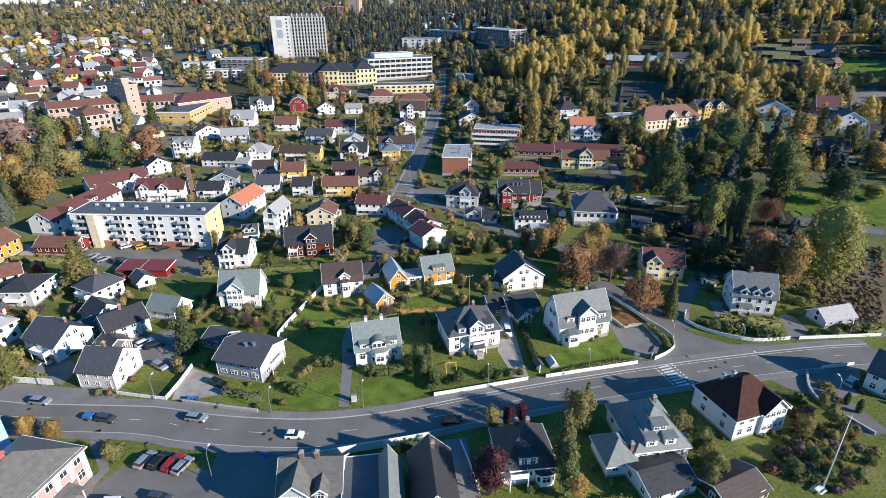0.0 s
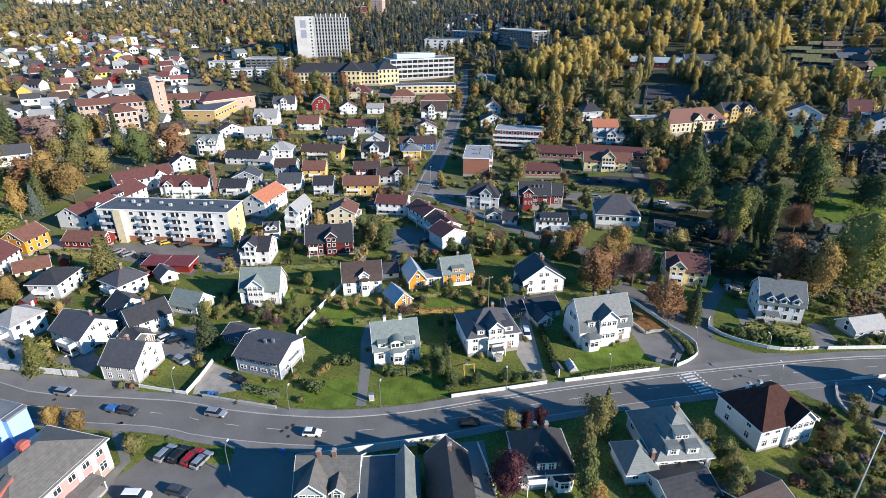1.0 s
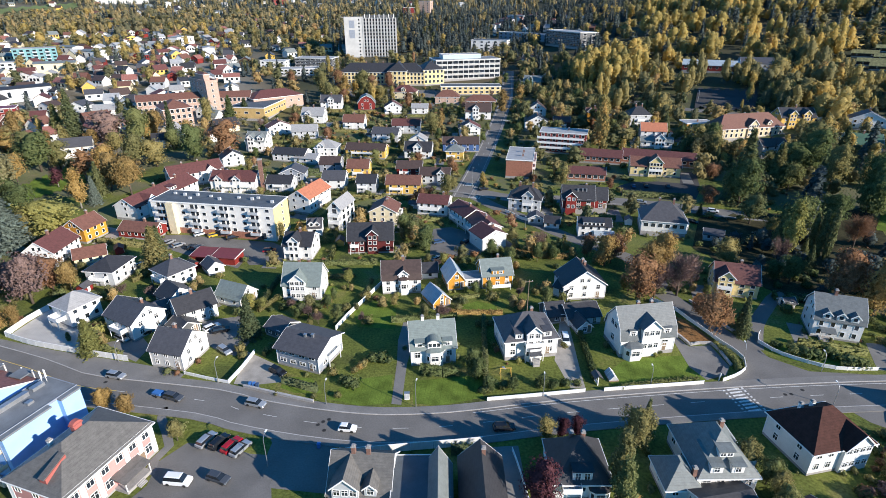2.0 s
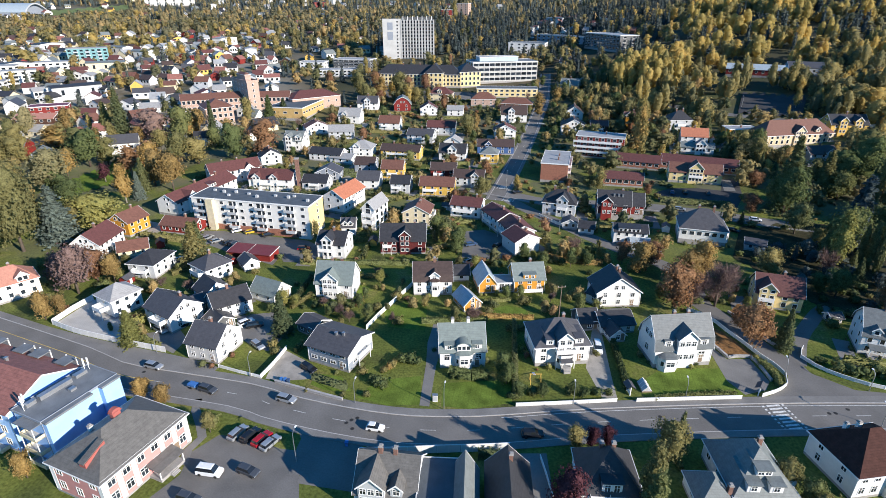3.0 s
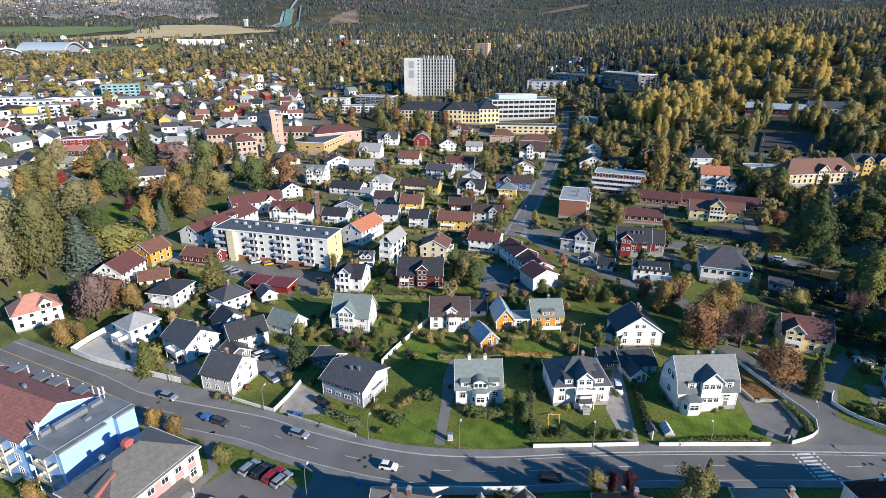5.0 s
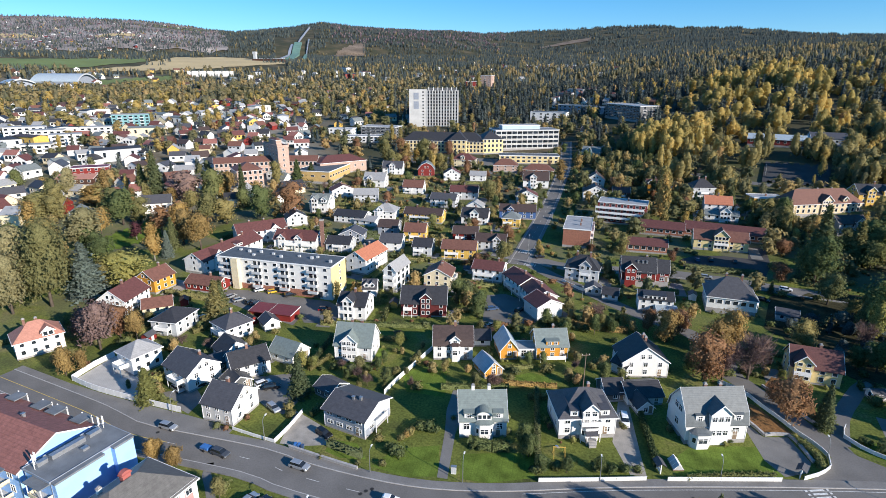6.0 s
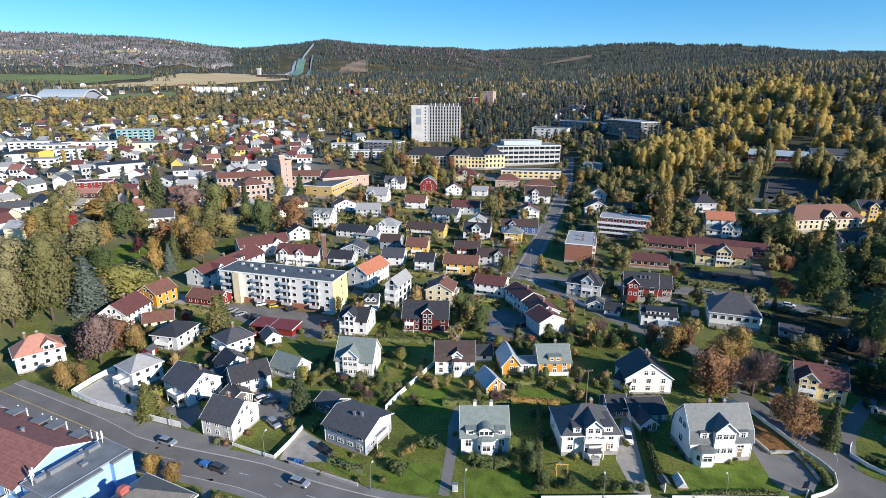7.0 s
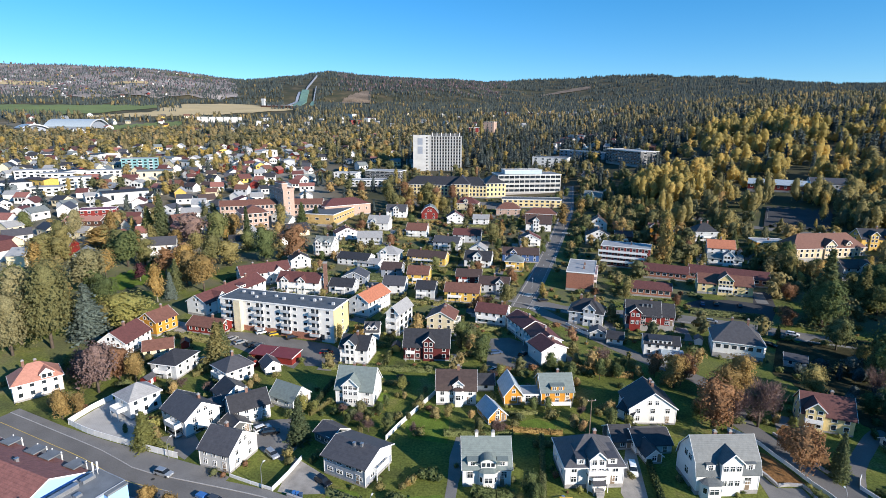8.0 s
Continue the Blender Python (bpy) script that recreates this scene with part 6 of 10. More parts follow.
loggias(annex, 15.1, 30.0, ((-9.6, 4.4), (-3.2, 4.4), (3.2, 4.4), (9.6, 4.4)), (0.6, 3.7, 6.8))

# ---- houses west of the apartment block ----
house(-152.3, 116.1, 56.1, 12.0, 9.0, 5.6, 3.8, roof='hip', wall='rose', cover='salmon', chim=((-0.2, 0), (0.05, 0.1)), dormer=((0.2, 3, 1.8, 5.2),), floors=2, group='houses by the park', label='cream villa with salmon tile hipped roof', fine=False)
house(-150.2, 163.6, 81.8, 9.6, 9.0, 5.4, 3.0, balcony=(), wall='ochre', cover='rust', chim=((0.2, 0),), floors=2, axis='x', group='houses by the park', label='orange-yellow wooden house with brown roof', fine=False)
house(-131.5, 168.7, -3.0, 14.4, 8.0, 3.2, 2.2, wall='red', cover='rust', chim=((0.1, 0),), floors=1, group='houses by the park', label='low dark red house with brown roof', fine=False)
house(-149.9, 147.4, 97.5, 13.6, 10.0, 5.0, 3.6, wall='white', cover='red', axis='x', chim=((0, 0),), floors=2, balcony=(('front', 0, 5, 1.6, 2.6),), group='houses by the park', label='white house with dark red roof', fine=False)
house(-136.6, 147.7, 37.1, 9.3, 7.0, 3.0, 2.2, wall='cream', cover='rust', chim=(), floors=1, group='houses by the park', label='low cream bungalow with brown roof', fine=False)
house(-121.8, 137.7, 91.0, 10.9, 9.0, 5.2, 2.4, roof='hip', wall='light_grey', cover='dark', chim=(), floors=2, balcony=(('left', 0, 5, 1.6, 2.6),), group='houses by the park', label='grey house with dark hipped roof and balconies', fine=False)
house(-101.3, 138.6, 63.2, 9.0, 9.0, 4.8, 2.8, roof='hip', wall='white', cover='grey', chim=((0, 0),), floors=2, balcony=(('left', 0, 5, 1.6, 2.6),), group='houses by the park', label='white house with dark grey hipped roof', fine=False)
house(-92.7, 146.1, 47.8, 5.0, 6.0, 2.6, 1.8, wall='white', cover='grey', axis='y', chim=(), floors=1, name='garage', label='small white garage with grey roof', fine=False)

# ---- middle of the town ----
house(-68.6, 162.2, 2.9, 9.6, 10.0, 5.4, 3.0, axis='x', wall='white', cover='dark', chim=((0, 0),), dormer=((-0.1, 3.6, 2, 5),), balcony=(('front', -0.25, 3.6, 1.3, 2.9),), floors=2, group='houses in the middle of the town', label='white house with black roof and balcony', fine=False)
house(-69.8, 179.6, 13.4, 5.0, 7.0, 4.0, 2.4, axis='x', wall='white', cover='grey', chim=(), floors=1, group='houses in the middle of the town', fine=False, dormer=((-0.2, 1.8, 1.1, 4.3), (0.2, 1.8, 1.1, 4.3)))
house(-46.1, 170.3, 10.1, 15.5, 10.0, 5.2, 4.4, wall='wine', cover='dark', trim=None, chim=((0, 0.1), (0.25, 0.1)), dormer=((0.05, 3.6, 2.4, 4.8),), balcony=(('front', -0.35, 3, 1.3, 2.9),), floors=2, group='houses in the middle of the town', label='dark red-brown wooden house with black roof', fine=False)
house(-80.6, 205.0, 78.1, 17.1, 9.5, 6.5, 3.0, axis='x', wall='white', cover='orange', chim=((-0.1, 0), (0.2, 0.1)), floors=2, balcony=(('front', 0.1, 7, 1.4, 2.4), ('front', 0.1, 7, 1.4, 5)), group='houses in the middle of the town', label='white house with orange tile roof and balconies', fine=False)
house(-62.5, 189.6, -8.4, 5.3, 12.0, 8.5, 2.8, axis='y', wall='white', cover='light', chim=(), floors=3, win=(1.8, 1.8), gap=2.2, balcony=(('front', 0, 4.5, 1.4, 2.8), ('front', 0, 4.5, 1.4, 5.6)), group='houses in the middle of the town', label='tall white house with glazed gable and grey roof', fine=False)
house(-46.8, 195.9, 2.0, 10.5, 10.0, 5.2, 2.8, axis='y', wall='cream', cover='rust', chim=((0.1, 0),), floors=2, balcony=(('right', 0, 6, 1.4, 2.8),), group='houses in the middle of the town', label='cream house with red-brown roof and balcony', fine=False)
house(-28.4, 205.8, -5.4, 12.2, 9.0, 5.4, 2.2, wall='white', cover='red', chim=((0.3, 0),), floors=2, balcony=(('front', -0.1, 8, 1.4, 2.8),), group='white row houses', label='white row house with dark red roof', fine=False)
house(-14.6, 197.0, -55.5, 13.0, 9.0, 5.4, 2.2, wall='white', cover='red', chim=((0.2, 0),), floors=2, balcony=(('front', 0, 6, 1.4, 2.8),), group='white row houses', label='white row house with dark red roof', fine=False)
house(-7.7, 186.4, -63.9, 13.7, 9.0, 5.4, 2.2, wall='white', cover='red', chim=((0.2, 0),), floors=2, balcony=(('front', 0, 6, 1.4, 2.8),), group='white row houses', label='white row house with dark red roof', fine=False)
house(-5.4, 176.9, 34.4, 9.7, 9.0, 5.4, 2.2, axis='y', wall='white', cover='red', chim=((0.2, 0),), floors=1, win=(0.8, 0.4), gap=6, group='white row houses', label='white end house with dark red roof and blank gable', fine=False)
house(8.5, 215.0, -7.7, 13.0, 9.5, 5.4, 4.2, roof='hip', wall='light_grey', cover='dark', chim=((-0.2, 0), (0.2, 0)), dormer=((0.1, 4.4, 2.2, 4.6),), balcony=(('front', 0.1, 4, 1.3, 2.9),), floors=2, group='houses in the middle of the town', label='grey house with black hipped roof and front gable', fine=False)
house(29.2, 213.9, 1.4, 12.6, 8.6, 6.2, 4.6, wall='red', cover='dark', axis='x', chim=((0.25, 0.1),), dormer=((-0.24, 4.0, 2.4, 5.0),), vents=((-0.02, -0.2), (0.12, -0.2), (0.24, -0.2)), floors=2, win=(1.5, 1.5), gap=3.6, group='houses in the middle of the town', label='dark red house with black roof and white gable trim', base=2.2)
house(38.0, 214.4, 1.4, 5.0, 7.4, 6.2, 3.8, wall='red', cover='dark', axis='x', chim=(), floors=2, win=(1.3, 1.4), group='houses in the middle of the town', label='dark red side wing with black roof', base=2.2)
house(59.0, 198.0, -6.0, 15.6, 12.0, 6.0, 5.6, roof='hip', wall='white', cover='grey', chim=((-0.12, 0.03), (0.2, 0.03)), bays=(('right', -0.1, 3.4, 1.4, 4.2),), balcony=(('right', 0.25, 3.5, 1.8, 3.0),), floors=1, win=(1.5, 1.4), gap=2.2, group='houses in the middle of the town', label='white villa with big grey slate hipped roof', base=1.4, fine=False)
house(33.2, 191.7, -0.7, 11.6, 8.0, 5.0, 1.8, wall='white', cover='dark', axis='x', chim=(), floors=2, flats=((-0.05, 7.5, 1.6, 4.6),), group='houses in the middle of the town', label='white house with black roof and long dormer', fine=False)
house(36.4, 185.6, -0.7, 6.4, 4.0, 2.5, 0.7, roof='shed', wall='white', cover='metal', chim=(), floors=1, base=0.2, win=(1.4, 1.5), gap=1.7, name='veranda', label='white glazed veranda with pale sheet roof', group='', fine=False)
house(12.3, 200.3, -2.3, 5.7, 5.0, 2.6, 1.6, wall='light_grey', cover='grey', axis='y', chim=(), floors=1, name='garage', label='pale garage with grey roof', fine=False)
house(18.4, 196.8, -7.6, 5.6, 5.0, 2.8, 1.8, wall='white', cover='dark', axis='x', chim=(), floors=1, name='garage', label='white garage with black roof', fine=False)
house(75.9, 191.6, -15.6, 6.4, 5.0, 2.6, 1.4, wall='light_grey', cover='grey', axis='x', chim=(), floors=1, name='shed', label='pale shed with grey roof', fine=False)
house(6.5, 260.9, -3.9, 12.3, 24.0, 8.2, 0.5, roof='flat', wall='brick', cover='felt_pale', chim=((0.1, 0.1), (0.1, -0.2)), floors=3, sides=('left', 'right'), gap=3, balcony=(('right', 0.1, 18, 1.3, 2.9), ('right', 0.1, 18, 1.3, 5.6)), name='brick_block', label='red brick apartment block with flat roof and white balconies', group='', fine=False)
house(29.3, 293.9, -9.3, 24.2, 12.0, 10.6, 0.5, roof='flat', wall='red', cover='felt_pale', chim=((0.1, 0.1),), floors=4, win=(1.6, 1.3), gap=2.7, balcony=(('front', -0.05, 24, 1.4, 2.7), ('front', -0.05, 24, 1.4, 5.2), ('front', -0.05, 24, 1.4, 7.8)), name='apartment_block', label='red apartment block with long white balconies', group='', fine=False)
house(36.9, 251.6, -3.1, 17.2, 9.0, 3.6, 2.2, wall='brick', cover='red', axis='x', chim=(), floors=1, gap=2.4, win=(1.8, 1.5), name='care_home', label='low brick building with maroon roof', group='low maroon-roofed buildings', fine=False)
house(46.9, 277.6, -9.5, 20.8, 11.0, 3.6, 2.4, wall='brick', cover='red', axis='x', chim=(), floors=1, gap=2.8, win=(1.6, 1.2), name='care_home', label='long low brick building with maroon roof', group='low maroon-roofed buildings', fine=False)
house(74.4, 274.8, -12.0, 33.9, 11.0, 3.6, 2.6, wall='brick', cover='red', axis='x', chim=((-0.3, 0.1),), floors=1, gap=2.8, win=(1.6, 1.2), name='care_home', label='long low brick building with maroon roof', group='low maroon-roofed buildings', fine=False)
house(69.2, 259.3, -5.2, 22.3, 10.0, 4.8, 3.2, wall='pale_yellow', cover='rust', axis='x', chim=((0, 0.2),), dormer=((0, 6, 2.4, 4.4),), balcony=(('front', 0, 6, 1.5, 2.8),), floors=2, gap=2.8, name='house', group='houses in the middle of the town', label='pale yellow house with red-brown roof and balcony', fine=False)
house(-85.9, 251.2, 4.1, 9.9, 9.0, 4.2, 2.6, wall='grey', cover='brown', chim=(), floors=2, group='houses in the middle of the town', fine=False)
house(-70.0, 244.0, 4.8, 10.2, 9.0, 5.4, 3.0, wall='yellow', cover='rust', chim=((0.1, 0),), floors=2, group='houses in the middle of the town', fine=False, balcony=(('front', 0, 4.5, 1.4, 2.6),))
house(-77.2, 229.0, 5.7, 10.0, 9.0, 4.6, 3.0, wall='white', cover='grey', chim=(), floors=2, group='houses in the middle of the town', fine=False)
house(-61.6, 226.9, 4.2, 8.5, 9.0, 4.8, 2.6, wall='light_grey', cover='dark', chim=((0, 0),), floors=2, group='houses in the middle of the town', fine=False, balcony=(('front', -0.2, 4.25, 1.4, 2.6),))
house(-99.4, 235.8, 6.4, 11.1, 9.0, 4.0, 2.6, wall='grey', cover='grey', axis='y', chim=(), floors=2, group='houses in the middle of the town', fine=False)
house(-100.1, 222.7, 3.7, 11.3, 9.0, 4.0, 2.4, wall='light_grey', cover='dark', chim=(), floors=1, group='houses in the middle of the town', fine=False, balcony=(('front', 0, 4.5, 1.4, 2.6),))
house(-73.8, 274.5, -2.8, 21.0, 8.0, 4.6, 2.6, wall='yellow', cover='brown', chim=((-0.2, 0),), floors=2, balcony=(('front', 0, 14, 1.4, 2.6),), group='houses in the middle of the town', fine=False)
house(-110.8, 263.5, -4.7, 17.6, 9.0, 4.0, 2.4, wall='white', cover='dark', chim=(), floors=2, group='houses in the middle of the town', fine=False)
house(-95.3, 274.4, 3.9, 11.4, 10.0, 5.0, 3.4, roof='hip', wall='white', cover='light', chim=((0, 0),), floors=2, group='houses in the middle of the town', fine=False, dormer=((-0.2, 3.4, 1.2, 4.7),))
house(-101.3, 261.0, -8.5, 12.1, 8.0, 3.0, 1.8, wall='white', cover='light', chim=(), floors=1, group='houses in the middle of the town', fine=False)
house(-137.6, 251.2, 37.4, 10.1, 9.0, 4.6, 3.0, wall='white', cover='dark', axis='y', chim=((0, 0),), floors=2, group='houses in the middle of the town', fine=False)
house(-134.9, 278.0, 4.1, 10.3, 12.0, 5.8, 4.0, wall='white', cover='slate', axis='x', chim=((0.1, 0),), dormer=((-0.2, 3.5, 2, 5.6), (0.3, 3, 2, 5.6)), floors=2, group='houses in the middle of the town', label='white villa with grey slate roof and gables', fine=False)
house(-136.0, 308.3, 37.0, 13.9, 9.0, 4.8, 3.0, wall='white', cover='rust', axis='y', chim=((0, 0),), floors=2, group='houses in the middle of the town', fine=False, balcony=(('front', -0.2, 4.5, 1.4, 2.6),))
house(-123.5, 336.2, 3.0, 13.9, 10.0, 5.4, 4.2, wall='white', cover='light', axis='x', chim=((0, 0),), floors=2, group='houses in the middle of the town', fine=False, dormer=((-0.2, 3.4, 1.2, 5.1),))
house(-117.6, 302.2, 15.0, 14.2, 9.0, 5.0, 3.0, wall='light_grey', cover='light', axis='x', chim=(), floors=2, group='houses in the middle of the town', fine=False)
house(-123.4, 373.0, 7.6, 14.1, 10.0, 5.4, 4.0, wall='white', cover='grey', axis='x', dormer=((0, 4, 2, 5),), floors=2, group='houses in the middle of the town', fine=False)
house(-99.4, 375.3, 13.7, 11.7, 11.0, 5.0, 5.0, wall='red', cover='slate', roof='gambrel', axis='y', chim=(), floors=2, group='houses in the middle of the town', label='dark red house with grey-green gambrel roof', fine=False)
house(-94.8, 327.4, 2.2, 12.9, 9.0, 4.8, 3.6, wall='white', cover='rust', axis='x', floors=2, group='houses in the middle of the town', fine=False, balcony=(('front', -0.2, 4.5, 1.4, 2.6),))
house(-69.7, 304.5, -3.9, 15.2, 9.0, 5.0, 2.8, wall='light_grey', cover='grey', axis='x', floors=2, balcony=(('front', 0, 8, 1.4, 2.6),), group='houses in the middle of the town', fine=False)
house(-78.7, 409.8, 0.0, 17.7, 11.0, 6.0, 4.0, roof='hip', wall='cream', cover='red', dormer=((0, 3, 2, 6),), floors=2, group='houses in the middle of the town', fine=False)
house(-45.8, 402.5, 5.6, 17.5, 11.0, 5.0, 4.0, roof='hip', wall='pink_brick', cover='rust', floors=2, group='houses in the middle of the town', fine=False)
house(-21.3, 398.6, -1.2, 21.9, 11.0, 3.4, 3.4, roof='hip', wall='brick', cover='rust', floors=1, group='houses in the middle of the town', fine=False)
house(-20.7, 360.5, 4.4, 16.5, 10.0, 5.4, 4.6, wall='white', cover='brown', axis='x', dormer=((-0.1, 4, 2.4, 5),), floors=2, group='houses in the middle of the town', fine=False)
house(-23.5, 323.6, 5.9, 12.7, 9.0, 4.6, 3.2, wall='white', cover='red', axis='y', floors=2, group='houses in the middle of the town', fine=False, balcony=(('front', 0.2, 4.5, 1.4, 2.6),))
house(-25.8, 292.3, 6.0, 19.5, 9.0, 4.6, 2.8, wall='blue', cover='brown', axis='x', floors=2, group='houses in the middle of the town', label='deep blue wooden house with brown roof', fine=False, dormer=((-0.2, 3.4, 1.2, 4.3),))
house(-79.0, 367.3, 13.1, 11.4, 9.0, 4.8, 3.4, wall='white', cover='red', axis='y', floors=2, group='houses in the middle of the town', fine=False, balcony=(('front', -0.2, 4.5, 1.4, 2.6),))
house(-61.6, 323.5, 4.3, 16.8, 9.0, 5.0, 3.0, wall='light_grey', cover='red', axis='x', floors=2, group='houses in the middle of the town', fine=False, balcony=(('front', -0.2, 4.5, 1.4, 2.6),))
house(-60.6, 368.4, 3.9, 10.6, 8.0, 4.4, 2.4, wall='white', cover='light', axis='x', floors=2, group='houses in the middle of the town', fine=False)
house(-50.3, 299.0, -1.1, 9.2, 7.0, 3.6, 2.6, wall='white', cover='light', axis='y', chim=(), floors=1, group='houses in the middle of the town', fine=False)
house(-46.5, 277.0, 0.8, 13.9, 9.0, 4.6, 3.8, wall='white', cover='dark', axis='x', dormer=((0, 4.4, 2, 4.4),), floors=2, group='houses in the middle of the town', fine=False)
house(-27.2, 275.7, 0.1, 8.8, 8.5, 5.4, 2.6, roof='hip', wall='yellow', cover='slate', chim=(), floors=2, group='houses in the middle of the town', label='yellow house with grey pyramid roof', fine=False, balcony=(('front', -0.2, 4.38, 1.4, 2.6),))
house(-46.1, 247.6, 5.4, 11.9, 8.0, 5.0, 2.6, wall='red', cover='brown', axis='x', floors=2, group='houses in the middle of the town', fine=False, balcony=(('front', -0.2, 4.5, 1.4, 2.6),))
house(-32.9, 241.3, 3.5, 13.8, 9.0, 4.4, 2.6, wall='light_grey', cover='brown', axis='x', floors=2, group='houses in the middle of the town', fine=False, dormer=((0.2, 3.4, 1.2, 4.1),))
house(-44.9, 226.7, 2.9, 15.1, 9.0, 5.0, 2.8, wall='yellow', cover='rust', axis='x', chim=((0, 0),), floors=2, balcony=(('front', -0.2, 6, 1.4, 2.6),), group='houses in the middle of the town', label='yellow house with red-brown roof and balcony', fine=False)
house(-119.5, 219.5, 4.0, 20.0, 10.0, 5.4, 3.2, wall='white', cover='red', axis='x', chim=((-0.3, 0.05),), floors=2, dormer=((-0.3, 3.4, 1.2, 4.8), (0.1, 3.4, 1.2, 4.8)), balcony=(('front', -0.1, 5, 1.5, 2.8), ('front', 0.3, 5, 1.5, 2.8)), group='white row houses', label='white terrace house with dark red roof', fine=False)
house(-142.0, 224.0, 46.0, 23.0, 10.0, 6.2, 3.2, wall='white', cover='red', axis='x', chim=((0.1, 0.1), (-0.2, 0.1)), floors=2, dormer=((0.25, 3.4, 1.2, 5.2),), balcony=(('front', -0.2, 7, 1.8, 2.8), ('front', 0.2, 7, 1.8, 5.2)), group='white row houses', label='white terrace house with dark red roof', fine=False)
house(-142.6, 197.0, 82.0, 36.0, 10.0, 5.4, 3.0, wall='white', cover='red', axis='x', chim=((0.3, 0), (-0.05, 0)), floors=2, group='white row houses', label='long white terrace house with dark red roof', fine=False, dormer=((-0.28, 4.4, 1.4, 4.6),), flats=((0.1, 3.2, 1.3, 5.8),), balcony=(('front', 0.3, 7, 1.8, 2.8),))
house(16.6, 335.5, 2.4, 14.4, 10.0, 4.8, 3.8, wall='white', cover='dark', axis='y', floors=2, group='houses in the middle of the town', fine=False, balcony=(('front', 0.2, 4.5, 1.4, 2.6),))
house(17.6, 366.6, -1.6, 11.4, 10.0, 4.8, 3.8, wall='white', cover='brown', axis='y', floors=2, group='houses in the middle of the town', fine=False, balcony=(('front', 0, 4.5, 1.4, 2.6),))
house(31.3, 335.3, 0.2, 9.6, 9.0, 4.8, 2.4, wall='brown', cover='red', axis='x', floors=2, group='houses in the middle of the town', fine=False, balcony=(('front', 0, 4.5, 1.4, 2.6),))
house(52.0, 349.2, -10.6, 10.0, 9.0, 5.4, 2.4, wall='ochre', cover='rust', axis='x', floors=2, group='houses in the middle of the town', fine=False, dormer=((-0.2, 3.4, 1.2, 5.1),))
house(16.8, 450.7, -13.1, 13.3, 10.0, 5.0, 4.0, wall='teal', cover='slate', axis='x', dormer=((-0.1, 4, 2, 4.6),), floors=2, group='houses in the middle of the town', fine=False)
house(28.3, 465.4, -18.8, 7.8, 8.0, 4.0, 3.0, wall='light_grey', cover='grey', axis='y', floors=1, group='houses in the middle of the town', fine=False)
house(18.5, 549.5, -26.5, 18.1, 9.0, 4.5, 3.0, wall='white', cover='dark', axis='x', floors=2, group='houses in the middle of the town', fine=False)
house(76.0, 339.1, 11.6, 12.5, 10.0, 6.2, 4.2, roof='hip', wall='light_grey', cover='dark', chim=((-0.15, 0), (0.15, 0)), floors=2, group='houses in the middle of the town', label='pale grey villa with black roof and white chimneys', fine=False, balcony=(('front', 0, 4.5, 1.4, 2.6),))
house(79.4, 312.8, -3.3, 13.4, 9.0, 5.0, 3.6, wall='white', cover='orange', axis='x', floors=2, group='houses in the middle of the town', label='white house with bright orange roof', fine=False, balcony=(('front', 0.2, 4.5, 1.4, 2.6),))
house(78.8, 299.9, -6.9, 15.9, 7.0, 3.2, 2.0, wall='white', cover='slate', axis='x', chim=(), dormer=((0.1, 5, 2, 3),), floors=1, group='houses in the middle of the town', fine=False)
house(104.6, 320.0, 7.3, 15.6, 10.0, 5.6, 0.4, roof='flat', wall='ochre', cover='felt_pale', chim=((0, 0),), floors=2, group='houses in the middle of the town', label='ochre house with flat grey roof', fine=False)
house(127.0, 313.7, 21.0, 41.2, 13.0, 5.8, 6.2, roof='hip', wall='beige', cover='rust', chim=((0, 0.1), (0.2, 0.1)), dormer=((0, 6, 1.4, 5.6), (0.25, 2.5, 1.4, 6.4)), floors=2, win=(1.3, 1.8), gap=3, name='manor', group='houses in the middle of the town', label='large pale yellow villa with red-brown hipped roof', fine=False)
house(157.8, 327.7, 7.5, 19.1, 11.0, 5.6, 4.4, wall='yellow', cover='dark', axis='x', dormer=((-0.2, 4, 2.4, 5), (0.2, 4, 2.4, 5)), floors=2, group='houses in the middle of the town', fine=False)
house(130.1, 285.7, 13.8, 13.1, 9.0, 5.4, 3.0, wall='light_grey', cover='brown', axis='x', floors=2, group='houses in the middle of the town', fine=False, dormer=((0.2, 3.4, 1.2, 5.1),))
house(191.3, 319.4, -18.4, 18.2, 9.0, 5.0, 4.4, wall='white', cover='grey', axis='y', floors=2, group='houses in the middle of the town', label='white house with grey gable roof', fine=False, balcony=(('front', 0, 4.5, 1.4, 2.6),))
house(174.6, 290.4, -10.9, 15.9, 10.0, 3.2, 4.4, wall='teal', cover='green', axis='x', floors=1, group='houses in the middle of the town', label='low house with a green sheet-metal gable roof', fine=False)
house(187.0, 256.6, -17.5, 12.8, 10.0, 4.8, 4.2, wall='brown', cover='brown', axis='x', dormer=((0, 4, 2, 4.6),), floors=2, group='houses in the middle of the town', label='dark brown wooden house', fine=False)
house(217.4, 293.1, -13.3, 15.0, 9.0, 5.0, 4.4, wall='white', cover='grey', axis='y', floors=2, group='houses in the middle of the town', fine=False)
house(222.1, 320.2, -13.8, 12.0, 10.0, 4.0, 5.6, wall='brick', cover='red', axis='x', floors=2, group='houses in the middle of the town', fine=False, balcony=(('front', 0.2, 4.5, 1.4, 2.6),))
house(221.2, 271.0, -24.0, 12.7, 9.0, 5.0, 3.4, wall='white', cover='brown', axis='x', floors=2, group='houses in the middle of the town', fine=False, balcony=(('front', 0, 4.5, 1.4, 2.6),))

